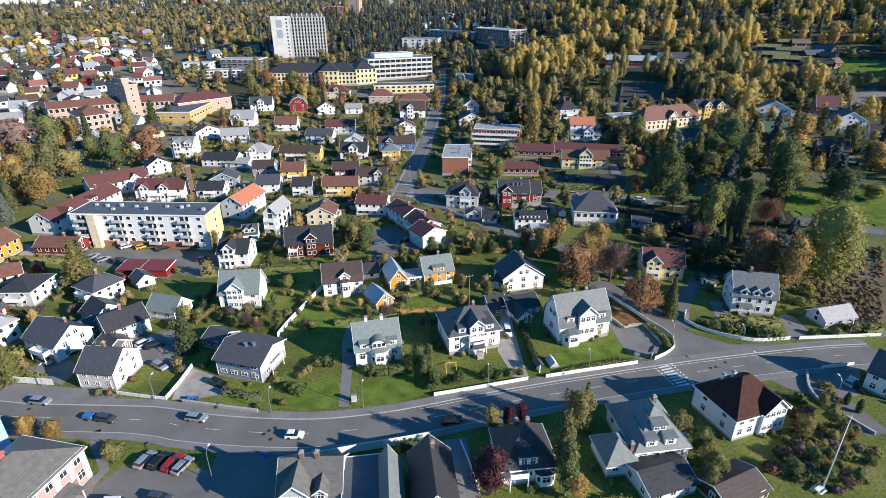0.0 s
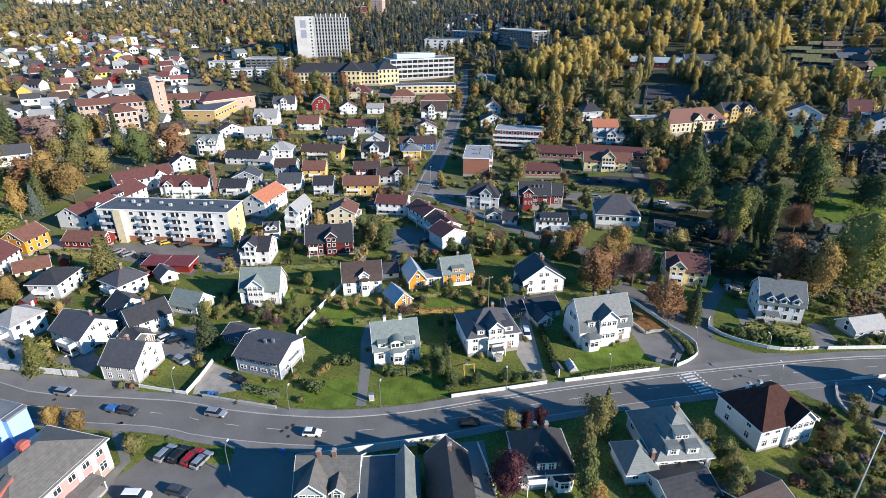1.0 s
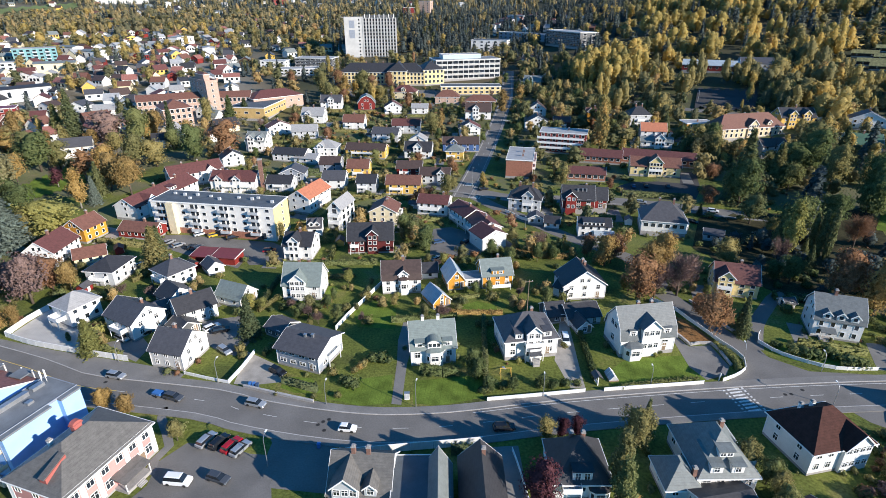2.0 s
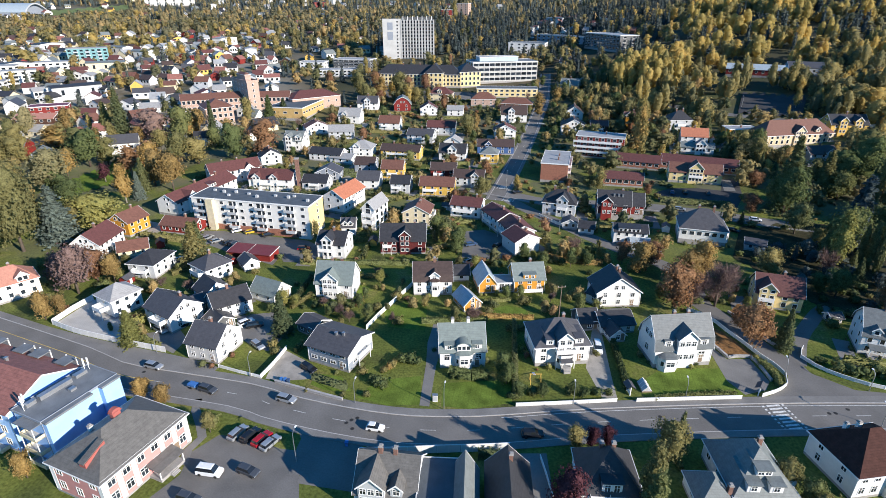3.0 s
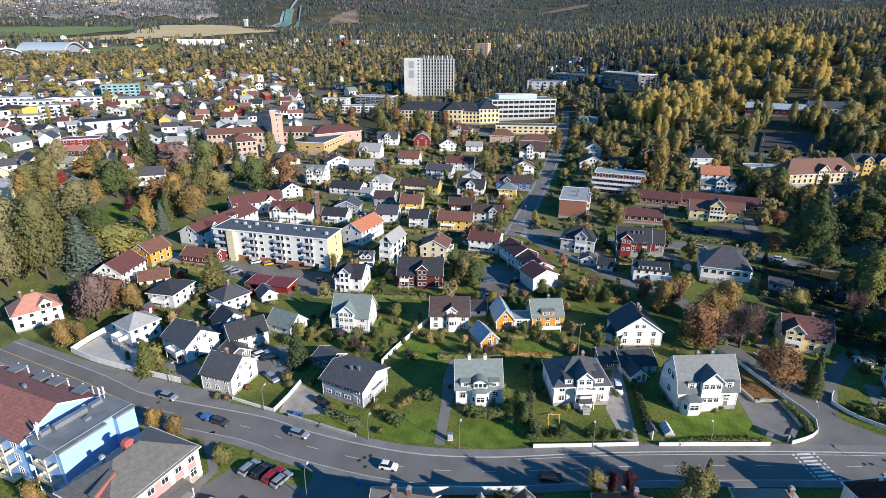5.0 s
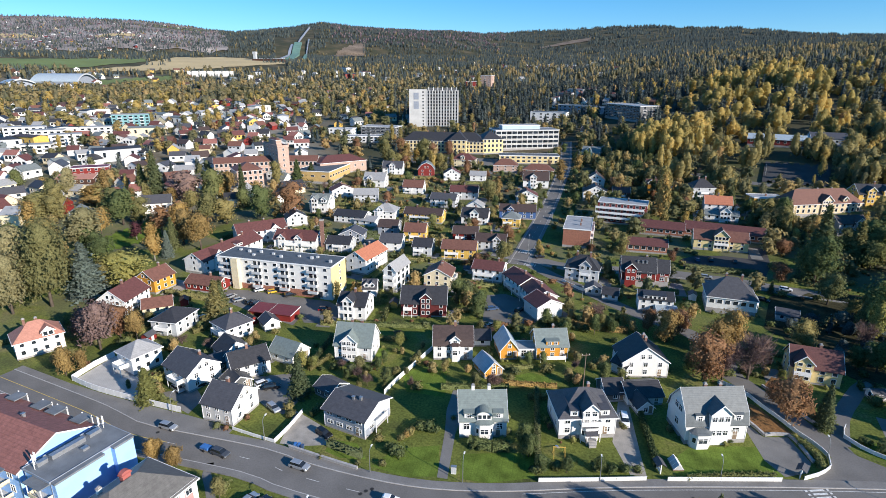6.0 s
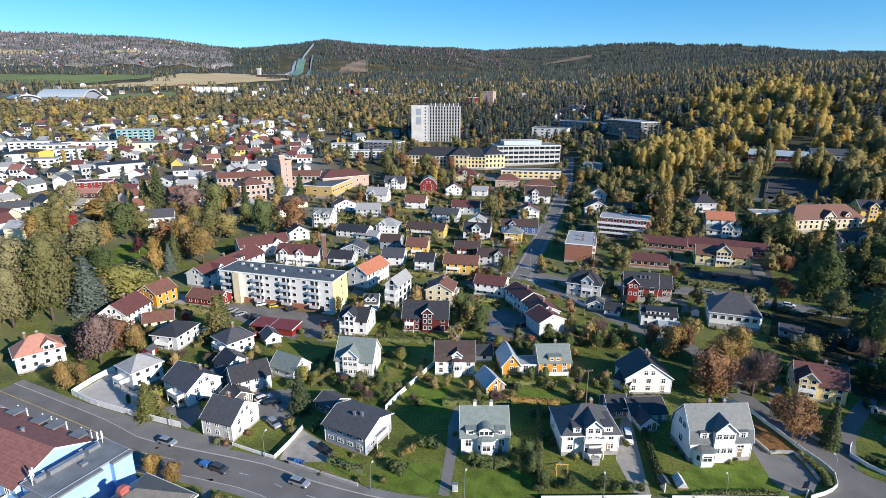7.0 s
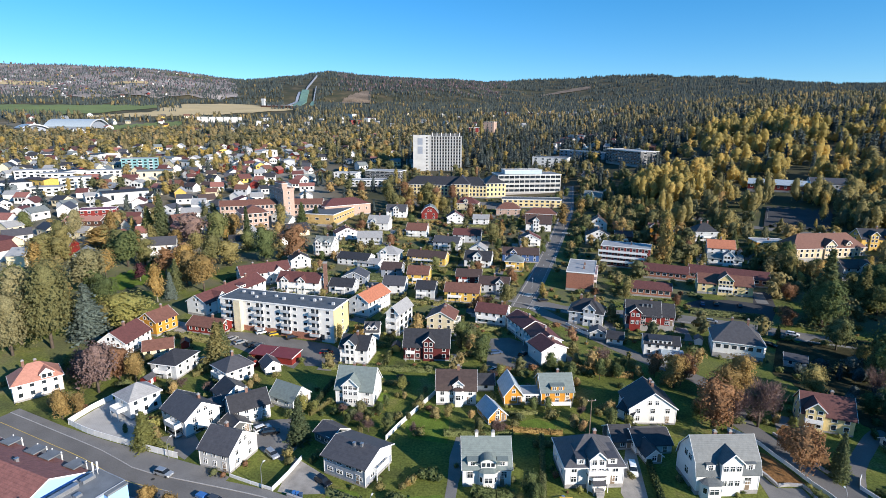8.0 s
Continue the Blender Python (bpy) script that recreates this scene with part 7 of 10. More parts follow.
# ---- large buildings ----
house(-99.5, 154.1, -1.0, 7.1, 6.0, 2.5, 0.5, roof='shed', axis='x', wall='red', cover='maroon', chim=(), floors=1, sides=(), base=0.1, fine=False, name='garage', label='long dark red garage with maroon sheet roof', group='garages')
house(-91.4, 153.6, -2.0, 8.1, 6.0, 2.7, 0.5, roof='shed', axis='x', wall='red', cover='maroon', chim=(), floors=1, sides=(), base=0.1, fine=False, name='garage', label='long dark red garage with maroon sheet roof', group='garages')
long_block(-105.2, 178.0, -2.5, 48.0, 12.0, 12.0)
tower_block(-150.8, 603.2, 13.6, 52.4, 26.0, 37.0)
house(-106.4, 462.6, 3.4, 70.5, 16.0, 10.0, 6.5, roof='hip', wall='pale_yellow', cover='dark', chim=((-0.2, 0), (0, 0), (0.2, 0)), floors=3, win=(1.7, 2.2), gap=3, name='old_hospital', label='long pale yellow hospital building with dark roof', group='', fine=False)
house(-93.0, 459.5, 3.4, 15.0, 19.0, 12.0, 6.5, roof='hip', wall='pale_yellow', cover='dark', chim=(), floors=3, win=(1.7, 2.2), gap=3, name='old_hospital', label='pale yellow middle pavilion with dark hipped roof', group='', fine=False)
house(-68.3, 469.5, 27.1, 17.9, 20.0, 12.0, 6.0, roof='hip', wall='pale_yellow', cover='dark', chim=(), floors=3, win=(1.7, 2.2), gap=3, name='old_hospital', label='pale yellow corner pavilion with dark hipped roof', group='', fine=False)
house(-41.5, 495.2, 22.4, 57.2, 24.0, 16.0, 0.5, roof='flat', wall='concrete', cover='felt_mid', chim=(), floors=4, win=(4.3, 2.3), gap=4.6, name='hospital_wing', label='pale concrete hospital wing with window bands', group='', fine=False)
house(-45.5, 495.1, 22.3, 34.2, 12.0, 19.5, 0.5, roof='flat', wall='pale_metal', base=0.2, cover='felt_pale', chim=(), floors=1, gap=9, name='plant_room', label='grey plant room on the hospital roof', group='', fine=False)
house(-31.5, 434.2, 7.9, 46.2, 14.0, 6.0, 0.5, roof='flat', wall='pale_yellow', cover='felt', chim=(), floors=2, win=(2.2, 1.4), gap=4, name='hospital_wing', label='low yellow hospital wing with flat roof', group='', fine=False)
house(-184.3, 522.9, -4.7, 37.0, 18.0, 9.0, 0.5, roof='flat', wall='dark_grey', cover='felt_pale', chim=(), floors=3, win=(4.5, 1.3), gap=5, name='hospital_wing', label='dark glazed hospital wing with white banded roof', group='', fine=False)
house(-188.6, 486.4, 16.1, 32.8, 16.0, 5.5, 0.5, roof='flat', wall='light_grey', cover='felt_pale', chim=(), floors=2, win=(2.4, 1.4), gap=3.2, name='hospital_wing', label='low grey glazed hospital wing', group='', fine=False)
house(-221.9, 513.5, 1.4, 24.0, 14.0, 6.5, 0.5, roof='flat', wall='white', cover='felt_pale', chim=(), floors=2, win=(2, 1.4), gap=4, name='clinic', label='white clinic building with flat roof', group='', fine=False)
tower = house(-205.7, 354.9, -37.9, 26.0, 8.0, 19.0, 1.0, roof='flat', wall='pink_brick', cover='rust', chim=(), floors=5, win=(1, 1.6), gap=5, sides=('front', 'right', 'left'), name='school_tower', label='square pale brick school tower', group='', fine=False)
tower_top(tower, 26.0, 8.0, 19.0)
house(-224.8, 342.9, 33.5, 39.1, 12.0, 9.0, 3.0, wall='pink_brick', cover='rust', axis='x', chim=((0, 0),), floors=2, win=(1.8, 2.2), gap=2.8, name='school', label='long pale brick school wing with red roof', group='', fine=False)
house(-205.3, 315.7, 43.6, 16.4, 20.0, 11.0, 4.0, roof='hip', wall='pink_brick', cover='rust', chim=(), floors=3, win=(1.7, 2), gap=2.6, name='school', label='pale brick school block with red hipped roof', group='', fine=False)
house(-189.8, 359.8, 17.0, 26.3, 12.0, 9.0, 3.0, wall='pink_brick', cover='rust', axis='x', chim=(), floors=2, win=(1.8, 2.2), gap=2.8, name='school', label='pale brick school wing with red roof', group='', fine=False)
house(-164.7, 371.1, 46.0, 35.5, 18.0, 8.0, 4.0, roof='hip', wall='pink_brick', cover='red', chim=(), floors=1, win=(1, 1.6), gap=5, name='school_hall', label='brick school hall with dark red roof', group='', fine=False)
house(-166.8, 349.6, 90.2, 35.9, 24.0, 7.0, 0.5, roof='flat', wall='tan', cover='felt', chim=(), floors=1, win=(2.4, 1.2), gap=4, name='gymnasium', label='gymnasium with tan wall and blue-grey roof', group='', fine=False)
house(147.3, 445.5, -17.0, 39.0, 12.0, 4.6, 3.2, wall='red', cover='metal', axis='x', chim=(), floors=1, win=(1.4, 1.4), gap=4, name='museum_hall', label='long red hall with pale metal roof', group='', fine=False)
house(179.5, 442.0, -8.0, 27.0, 14.0, 5.4, 3.4, wall='light_grey', cover='grey', axis='x', chim=(), floors=1, win=(1.6, 1.4), gap=4, name='museum_hall', label='pale hall with grey roof', group='', fine=False)
house(-25.6, 650.6, -8.5, 40.3, 22.0, 11.0, 0.5, roof='flat', wall='white', cover='felt', chim=(), floors=3, win=(2.6, 1.5), gap=4, name='office_block', label='white modern office block', group='', fine=False)
house(59.2, 616.6, -59.8, 60.5, 22.0, 14.0, 0.5, roof='flat', wall='dark_grey', cover='felt_pale', chim=(), floors=4, win=(3.6, 1.8), gap=5, name='office_block', label='dark glazed office block with flat roof', group='', fine=False)
house(16.5, 704.9, -45.6, 82.9, 18.0, 8.0, 0.5, roof='flat', wall='grey', cover='felt', chim=(), floors=2, win=(3.6, 1.8), gap=4.2, name='office_block', label='low grey office wing with flat roof', group='', fine=False)
house(-189.2, 1055.9, 10.8, 23.8, 16.0, 9.0, 0.5, roof='flat', wall='red', cover='felt', chim=(), floors=3, win=(2, 1.5), gap=4, name='red_block', label='low dark red block', group='', fine=False)
house(-162.1, 1055.7, -11.3, 25.2, 16.0, 20.0, 0.5, roof='flat', wall='pink_brick', cover='felt', chim=(), floors=7, win=(2, 1.5), gap=4, name='red_block', label='red brick apartment tower', group='', fine=False)
house(-716.0, 1012.0, 33.9, 86.0, 18.0, 10.0, 0.5, roof='flat', wall='stone_beige', cover='felt_pale', chim=(), floors=4, win=(3, 1.6), gap=7, name='apartment_slab', label='pale apartment slab in the distance', group='', fine=False)
house(-314.9, 302.5, 34.2, 21.8, 12.0, 6.0, 0.5, roof='flat', wall='red', cover='maroon', chim=(), floors=2, win=(1.6, 1.3), gap=4, name='red_hall', label='bright red wooden hall', group='', fine=False)
house(-305.3, 283.5, 21.0, 22.0, 14.0, 4.0, 2.0, wall='brown', cover='salmon', axis='x', chim=(), floors=1, win=(1.6, 1.3), gap=4, name='pavilion', label='low pavilion with orange roof', group='', fine=False)

# ---- yards, drives and junctions ----
patch('parking_lot', [(-150.6, 437.5), (-56.6, 441.0), (-53.2, 415.9), (-140.6, 407.8)], 0.1, ASPHALT_DARK, 'asphalt forecourt of the hospital', 'driveway')
patch('parking_lot', [(-126.4, 169.1), (-116.6, 170.8), (-82.5, 169.8), (-66.5, 159.9), (-71.9, 153.2), (-83.2, 151.4), (-86.2, 155.2), (-85.8, 148.6), (-107.1, 155.9), (-119.0, 160.1)], 0.02, ASPHALT_DARK, 'asphalt parking yard by the apartment block', 'driveway')
patch('parking_lot', [(-26.7, 189.4), (-20.1, 191.9), (-11.3, 186.7), (-7.2, 169.5), (-24.3, 163.3), (-26.0, 176.6)], 0.02, ASPHALT_DARK, 'asphalt yard of the row houses', 'driveway')
patch('parking_lot', [(-60.1, 74.3), (-51.5, 74.4), (-46.5, 73.1), (-42.4, 73.2), (-36.9, 61.0), (-64.8, 55.4), (-61.7, 63.6), (-63.0, 69.0)], 0.02, ASPHALT_DARK, 'asphalt parking yard by the pink building', 'driveway')
patch('driveway', [(-61.8, 105.0), (-51.9, 100.4), (-48.0, 94.9), (-55.2, 92.7), (-59.5, 92.7)], 0.02, GRAVEL, 'gravel drive beside the grey house', 'driveway')
patch('driveway', [(-22.2, 90.4), (-20.0, 90.4), (-21.4, 105.0), (-21.3, 119.4), (-22.8, 125.9), (-25.8, 127.1), (-25.5, 114.3), (-23.9, 105.0)], 0.02, PAVING, 'asphalt drive beside the villa', 'driveway')
patch('driveway', [(16.5, 127.7), (18.9, 128.2), (19.9, 107.2), (20.4, 100.8), (17.1, 100.4), (14.1, 110.7)], 0.02, GRAVEL, 'gravel drive between two villas', 'driveway')
patch('driveway', [(44.9, 124.5), (46.2, 125.2), (48.3, 120.6), (53.8, 121.8), (55.6, 113.2), (53.8, 109.8), (48.6, 107.2), (46.0, 111.8)], 0.02, PAVING, 'paved drive of the corner villa', 'driveway')
patch('driveway', [(93.7, 127.7), (97.6, 127.7), (97.1, 119.4), (92.2, 116.0), (90.0, 116.0)], 0.02, PAVING, 'asphalt drive to the grey cottage', 'driveway')
patch('driveway', [(-80.7, 116.8), (-68.4, 122.0), (-62.6, 111.8), (-64.1, 102.9), (-68.6, 104.0), (-74.3, 107.2)], 0.02, PAVING, 'paved yard behind the roadside house', 'driveway')
patch('driveway', [(-127.3, 104.4), (-127.0, 117.5), (-121.5, 118.5), (-108.0, 108.0), (-104.5, 100.4), (-118.0, 102.4)], 0.02, PALE_PAVING, 'pale paved yard behind the white fence', 'driveway')
patch('pavement', [(-127.0, 102.4), (-118.9, 101.0), (-110.6, 99.7), (-100.1, 98.5), (-88.9, 97.4), (-80.5, 96.4), (-72.7, 94.6), (-72.7, 92.2), (-88.9, 93.2), (-100.0, 95.0), (-110.6, 98.0), (-120.0, 100.4)], 0.035, PAVING, 'asphalt pavement along the white fence', 'pavement')
patch('driveway', [(-100.0, 104.2), (-92.9, 108.5), (-87.4, 104.1), (-87.0, 97.7), (-91.4, 99.3)], 0.02, PAVING, 'asphalt yard between two houses', 'driveway')
patch('driveway', [(-2.7, 80.0), (5.2, 81.5), (7.4, 65.8), (0.6, 65.8)], 0.02, PAVING, 'asphalt drive between the villas', 'driveway')
patch('driveway', [(88.3, 102.9), (99.6, 104.0), (94.5, 94.9), (87.6, 92.2), (86.4, 96.8)], 0.02, PAVING, 'asphalt forecourt by the lane', 'driveway')
patch('parking_lot', [(50.9, 242.3), (57.5, 247.4), (69.2, 248.4), (78.3, 246.4), (82.0, 261.0), (89.0, 261.0), (85.5, 240.0), (79.5, 226.6), (64.3, 227.4), (50.0, 230.2)], 0.02, TARMAC, 'dark asphalt parking beside the cross street', 'driveway')
patch('junction', [(51.7, 106.1), (58.6, 111.8), (62.6, 120.7), (65.4, 122.8), (66.3, 118.3), (73.6, 113.5), (88.1, 114.0), (84.8, 107.2), (67.9, 101.8), (51.5, 100.4)], 0.028, ASPHALT, 'asphalt of the road junction', 'road')
patch('junction', [(72.9, 104.0), (93.7, 107.2), (89.5, 94.9), (82.7, 94.0), (78.1, 96.8)], 0.026, ASPHALT, 'asphalt of the lane mouth', 'road')
patch('junction', [(-45.6, 79.3), (-30.9, 77.8), (-27.2, 65.8), (-39.4, 65.8), (-40.9, 73.1)], 0.026, ASPHALT, 'asphalt of the southern lane', 'road')

# ---- trees ----
tree(199.6, 272.6, 7.8, 'spruce', 'spruce', 1.35)
tree(76.9, 211.6, 5.4, 'spruce', 'spruce', 1.35)
tree(103.7, 293.0, 15.2, 'round', 'green', 0.9)
tree(100.2, 283.5, 14.0, 'round', 'olive', 0.9)
tree(149.1, 370.3, 12.7, 'birch', 'birch', 1.1)
tree(54.5, 324.8, 22.0, 'birch', 'birch', 0.9)
tree(48.0, 290.7, 26.0, 'birch', 'gold', 0.8)
tree(50.4, 163.0, 14.3, 'round', 'gold', 0.95)
tree(33.7, 165.2, 11.8, 'round', 'gold', 0.95)
tree(47.5, 158.8, 12.1, 'round', 'gold', 0.95)
tree(36.0, 167.4, 10.1, 'round', 'rust', 0.8)
tree(28.8, 171.1, 9.0, 'round', 'rust', 0.8)
tree(40.5, 142.9, 15.3, 'round', 'rust', 0.95)
tree(55.2, 127.7, 12.7, 'round', 'rust', 0.95)
tree(55.3, 136.9, 6.5, 'round', 'rust', 0.95)
tree(52.0, 147.2, 15.2, 'twig', 'twig', 0.95)
tree(45.1, 145.4, 12.4, 'twig', 'twig', 0.95)
tree(64.2, 130.0, 10.4, 'spruce', 'spruce', 1.2)
tree(60.3, 147.2, 4.3, 'round', 'lime', 0.8)
tree(27.8, 83.3, 10.9, 'round', 'olive', 0.85)
tree(22.1, 70.8, 15.8, 'birch', 'olive', 0.72)
tree(22.2, 67.5, 13.1, 'birch', 'green', 0.85)
tree(-4.2, 101.2, 6.4, 'round', 'green', 0.9)
tree(-1.1, 96.8, 4.7, 'round', 'green', 0.9)
tree(4.0, 98.0, 4.1, 'round', 'green', 0.9)
tree(10.9, 100.2, 4.0, 'round', 'green', 0.9)
tree(8.7, 67.5, 11.3, 'round', 'plum', 0.8)
tree(10.7, 83.3, 6.3, 'round', 'olive', 0.75)
tree(13.9, 84.6, 5.6, 'round', 'plum', 0.7)
tree(16.9, 85.4, 5.5, 'round', 'plum', 0.7)
tree(24.1, 66.3, 6.1, 'round', 'gold', 0.8)
tree(30.6, 87.9, 8.9, 'spruce', 'spruce', 0.9)
tree(-64.1, 111.4, 12.1, 'spruce', 'spruce', 1.35)
tree(-109.5, 145.4, 14.9, 'spruce', 'spruce', 1.35)
tree(-5.2, 104.0, 6.9, 'round', 'green', 0.8)
tree(-7.4, 140.2, 4.8, 'round', 'green', 0.8)
tree(-3.2, 141.9, 4.8, 'round', 'green', 0.8)
tree(13.2, 135.3, 7.4, 'round', 'green', 0.8)
tree(11.7, 165.2, 6.3, 'round', 'green', 0.8)
tree(16.6, 167.4, 6.3, 'round', 'green', 0.8)
tree(88.0, 91.3, 3.1, 'column', 'green', 1.4)
tree(88.9, 88.7, 3.5, 'column', 'green', 1.4)
tree(30.9, 127.7, 2.7, 'column', 'green', 1.4)
tree(46.7, 80.0, 7.9, 'round', 'olive', 0.85)
tree(49.8, 77.6, 6.6, 'round', 'green', 0.85)
tree(50.8, 74.6, 6.4, 'round', 'olive', 0.85)
tree(50.6, 71.4, 6.6, 'round', 'green', 0.85)
tree(48.2, 68.4, 6.6, 'round', 'olive', 0.85)
tree(80.2, 84.6, 5.9, 'round', 'olive', 0.85)
tree(81.7, 89.6, 4.5, 'round', 'olive', 0.85)
tree(72.5, 81.5, 5.8, 'round', 'olive', 0.85)
tree(-82.6, 81.8, 5.5, 'round', 'gold', 0.8)
tree(-76.9, 80.7, 5.5, 'round', 'gold', 0.8)
tree(-83.1, 81.1, 5.7, 'round', 'gold', 0.8)
tree(-77.9, 80.8, 4.9, 'round', 'gold', 0.8)
tree(-88.9, 57.8, 6.5, 'round', 'gold', 0.8)
tree(-62.3, 74.6, 5.2, 'round', 'olive', 0.8)
tree(-134.2, 120.0, 16.7, 'round', 'twig', 1.0)
tree(-145.9, 125.5, 10.7, 'round', 'twig', 1.0)
tree(-134.7, 128.3, 11.7, 'round', 'rust', 1.0)
tree(-128.0, 127.8, 10.3, 'round', 'gold', 0.75)
tree(-131.4, 105.4, 9.8, 'round', 'gold', 0.75)
tree(-128.8, 108.5, 7.1, 'round', 'gold', 0.75)
tree(-98.8, 136.6, 3.0, 'round', 'gold', 0.75)
tree(-100.5, 100.3, 9.4, 'spruce', 'lime', 1.8)
tree(-109.8, 104.0, 2.6, 'column', 'spruce', 1.5)
tree(-104.3, 131.4, 2.9, 'column', 'spruce', 1.5)
tree(-110.6, 144.3, 15.3, 'spruce', 'olive', 1.9)
tree(-180.7, 131.6, 22.4, 'willow', 'willow', 0.9)
tree(-41.9, 331.1, 11.9, 'birch', 'gold', 1.5)
tree(-4.9, 373.4, 15.6, 'birch', 'gold', 1.5)
tree(-121.7, 400.0, 17.6, 'birch', 'gold', 1.5)
tree(6.4, 392.9, 15.4, 'birch', 'gold', 1.5)
tree(-136.6, 396.1, 23.7, 'round', 'olive', 0.85)
tree(-108.9, 403.2, 22.0, 'round', 'olive', 0.85)
tree(-127.5, 382.6, 17.0, 'round', 'olive', 0.85)
tree(-45.2, 317.6, 15.6, 'round', 'olive', 0.85)
tree(20.6, 388.6, 13.9, 'round', 'olive', 0.85)
tree(-24.8, 221.4, 11.4, 'round', 'olive', 0.85)
tree(-23.6, 231.9, 6.6, 'round', 'olive', 0.85)
tree(25.5, 241.5, 11.0, 'round', 'olive', 0.85)
tree(39.7, 283.2, 8.9, 'round', 'olive', 0.85)
tree(104.3, 296.1, 13.1, 'round', 'olive', 0.85)
tree(102.2, 281.3, 13.9, 'round', 'olive', 0.85)
tree(69.2, 317.0, 9.6, 'spruce', 'spruce', 1.3)
tree(87.1, 316.8, 12.6, 'spruce', 'spruce', 1.3)
tree(-108.7, 429.4, 14.0, 'round', 'rust', 0.95)
tree(-97.6, 443.7, 14.3, 'round', 'rust', 0.95)
tree(-175.5, 435.5, 13.6, 'round', 'rust', 0.95)
tree(-25.7, 250.5, 8.5, 'round', 'rust', 0.95)
tree(39.3, 174.2, 8.8, 'round', 'rust', 0.95)
tree(35.2, 175.3, 7.5, 'round', 'rust', 0.95)
tree(49.4, 289.5, 21.0, 'birch', 'birch', 0.8)
tree(52.2, 322.1, 22.8, 'birch', 'birch', 0.9)
tree(-164.1, 494.1, 17.2, 'birch', 'birch', 0.9)
tree(-147.9, 469.3, 17.9, 'birch', 'birch', 0.9)
tree(140.4, 356.1, 6.8, 'birch', 'birch', 0.9)
tree(-155.3, 927.9, 37.4, 'birch', 'birch', 0.9)
tree(-54.2, 182.9, 6.8, 'round', 'gold', 0.85)
tree(-72.8, 175.8, 4.9, 'round', 'gold', 0.85)
tree(21.7, 172.1, 5.6, 'round', 'gold', 0.85)
tree(-36.6, 181.7, 9.9, 'round', 'green', 0.85)
tree(-27.1, 169.2, 10.3, 'round', 'green', 0.85)
tree(-32.6, 177.5, 8.6, 'round', 'green', 0.85)
tree(11.9, 169.7, 6.0, 'round', 'green', 0.85)
tree(19.2, 173.6, 5.4, 'round', 'green', 0.85)
tree(-24.7, 315.9, 6.9, 'round', 'green', 0.85)
tree(-40.3, 306.7, 8.4, 'round', 'green', 0.85)
tree(-64.9, 295.5, 7.3, 'round', 'green', 0.85)

tree(96.7, 226.8, 29.8, 'spruce', 'spruce', 1.15)
tree(118.3, 246.0, 18.7, 'spruce', 'olive', 1.28)
tree(135.3, 254.5, 23.6, 'round', 'green', 0.97)
tree(137.1, 239.1, 21.3, 'round', 'olive', 0.76)
tree(139.7, 214.9, 26.9, 'round', 'green', 0.62)
tree(167.0, 250.8, 24.5, 'birch', 'gold', 1.41)
tree(93.2, 204.9, 12.4, 'round', 'spruce', 1.05)
tree(95.2, 177.3, 20.9, 'birch', 'lime', 0.87)
tree(105.4, 179.2, 16.7, 'column', 'spruce', 0.57)
tree(107.5, 177.7, 17.8, 'column', 'spruce', 0.53)
tree(103.8, 181.1, 14.9, 'column', 'spruce', 0.59)
tree(120.2, 185.9, 13.4, 'twig', 'rust', 0.98)
tree(101.0, 139.0, 21.3, 'round', 'gold', 0.66)
tree(95.8, 144.9, 19.7, 'round', 'rust', 0.74)
tree(112.8, 142.4, 27.6, 'willow', 'lime', 0.84)
tree(159.0, 204.7, 16.4, 'round', 'spruce', 1.16)
tree(194.8, 238.5, 13.5, 'round', 'gold', 1.44)
tree(174.7, 207.0, 7.2, 'round', 'lime', 2.16)
tree(98.2, 197.6, 6.4, 'round', 'olive', 1.32)
tree(92.8, 251.9, 8.3, 'round', 'rust', 1.06)
tree(100.9, 293.7, 13.8, 'round', 'olive', 1.34)
tree(63.2, 127.1, 10.7, 'spruce', 'spruce', 0.95)
tree(196.5, 257.2, 16.4, 'round', 'olive', 0.91)
tree(152.0, 254.4, 12.4, 'round', 'olive', 0.89)
tree(84.2, 160.5, 7.2, 'round', 'green', 1.06)
tree(-185.6, 138.9, 29.9, 'willow', 'willow', 0.78)
tree(-173.6, 140.0, 31.7, 'willow', 'olive', 0.77)
tree(-168.9, 151.1, 20.0, 'spruce', 'bluespruce', 1.87)
tree(-208.0, 189.1, 21.0, 'round', 'willow', 1.23)
tree(-163.0, 162.4, 13.5, 'round', 'lime', 1.96)
tree(-170.7, 187.2, 16.5, 'birch', 'gold', 1.14)
tree(-167.9, 192.1, 12.0, 'spruce', 'bluespruce', 1.23)
tree(-190.9, 216.9, 14.5, 'birch', 'rust', 2.10)
tree(-160.6, 204.5, 18.3, 'round', 'gold', 0.95)
tree(-171.8, 241.1, 14.2, 'round', 'olive', 1.45)
tree(-219.1, 223.5, 19.8, 'round', 'green', 1.21)
tree(-232.7, 265.0, 29.4, 'spruce', 'spruce', 1.11)
tree(-245.7, 269.3, 19.8, 'spruce', 'green', 1.52)
tree(-210.7, 262.7, 20.7, 'round', 'twig', 1.26)
tree(-197.5, 266.9, 23.8, 'round', 'green', 0.91)
tree(-156.8, 251.4, 20.4, 'round', 'green', 0.83)
tree(-144.4, 258.9, 21.2, 'round', 'rust', 1.01)
tree(-259.1, 246.4, 12.0, 'birch', 'gold', 3.65)
tree(-196.7, 206.7, 8.8, 'birch', 'plum', 2.02)
tree(-179.8, 152.1, 17.7, 'round', 'olive', 0.58)
tree(-213.5, 160.3, 20.9, 'round', 'green', 0.73)
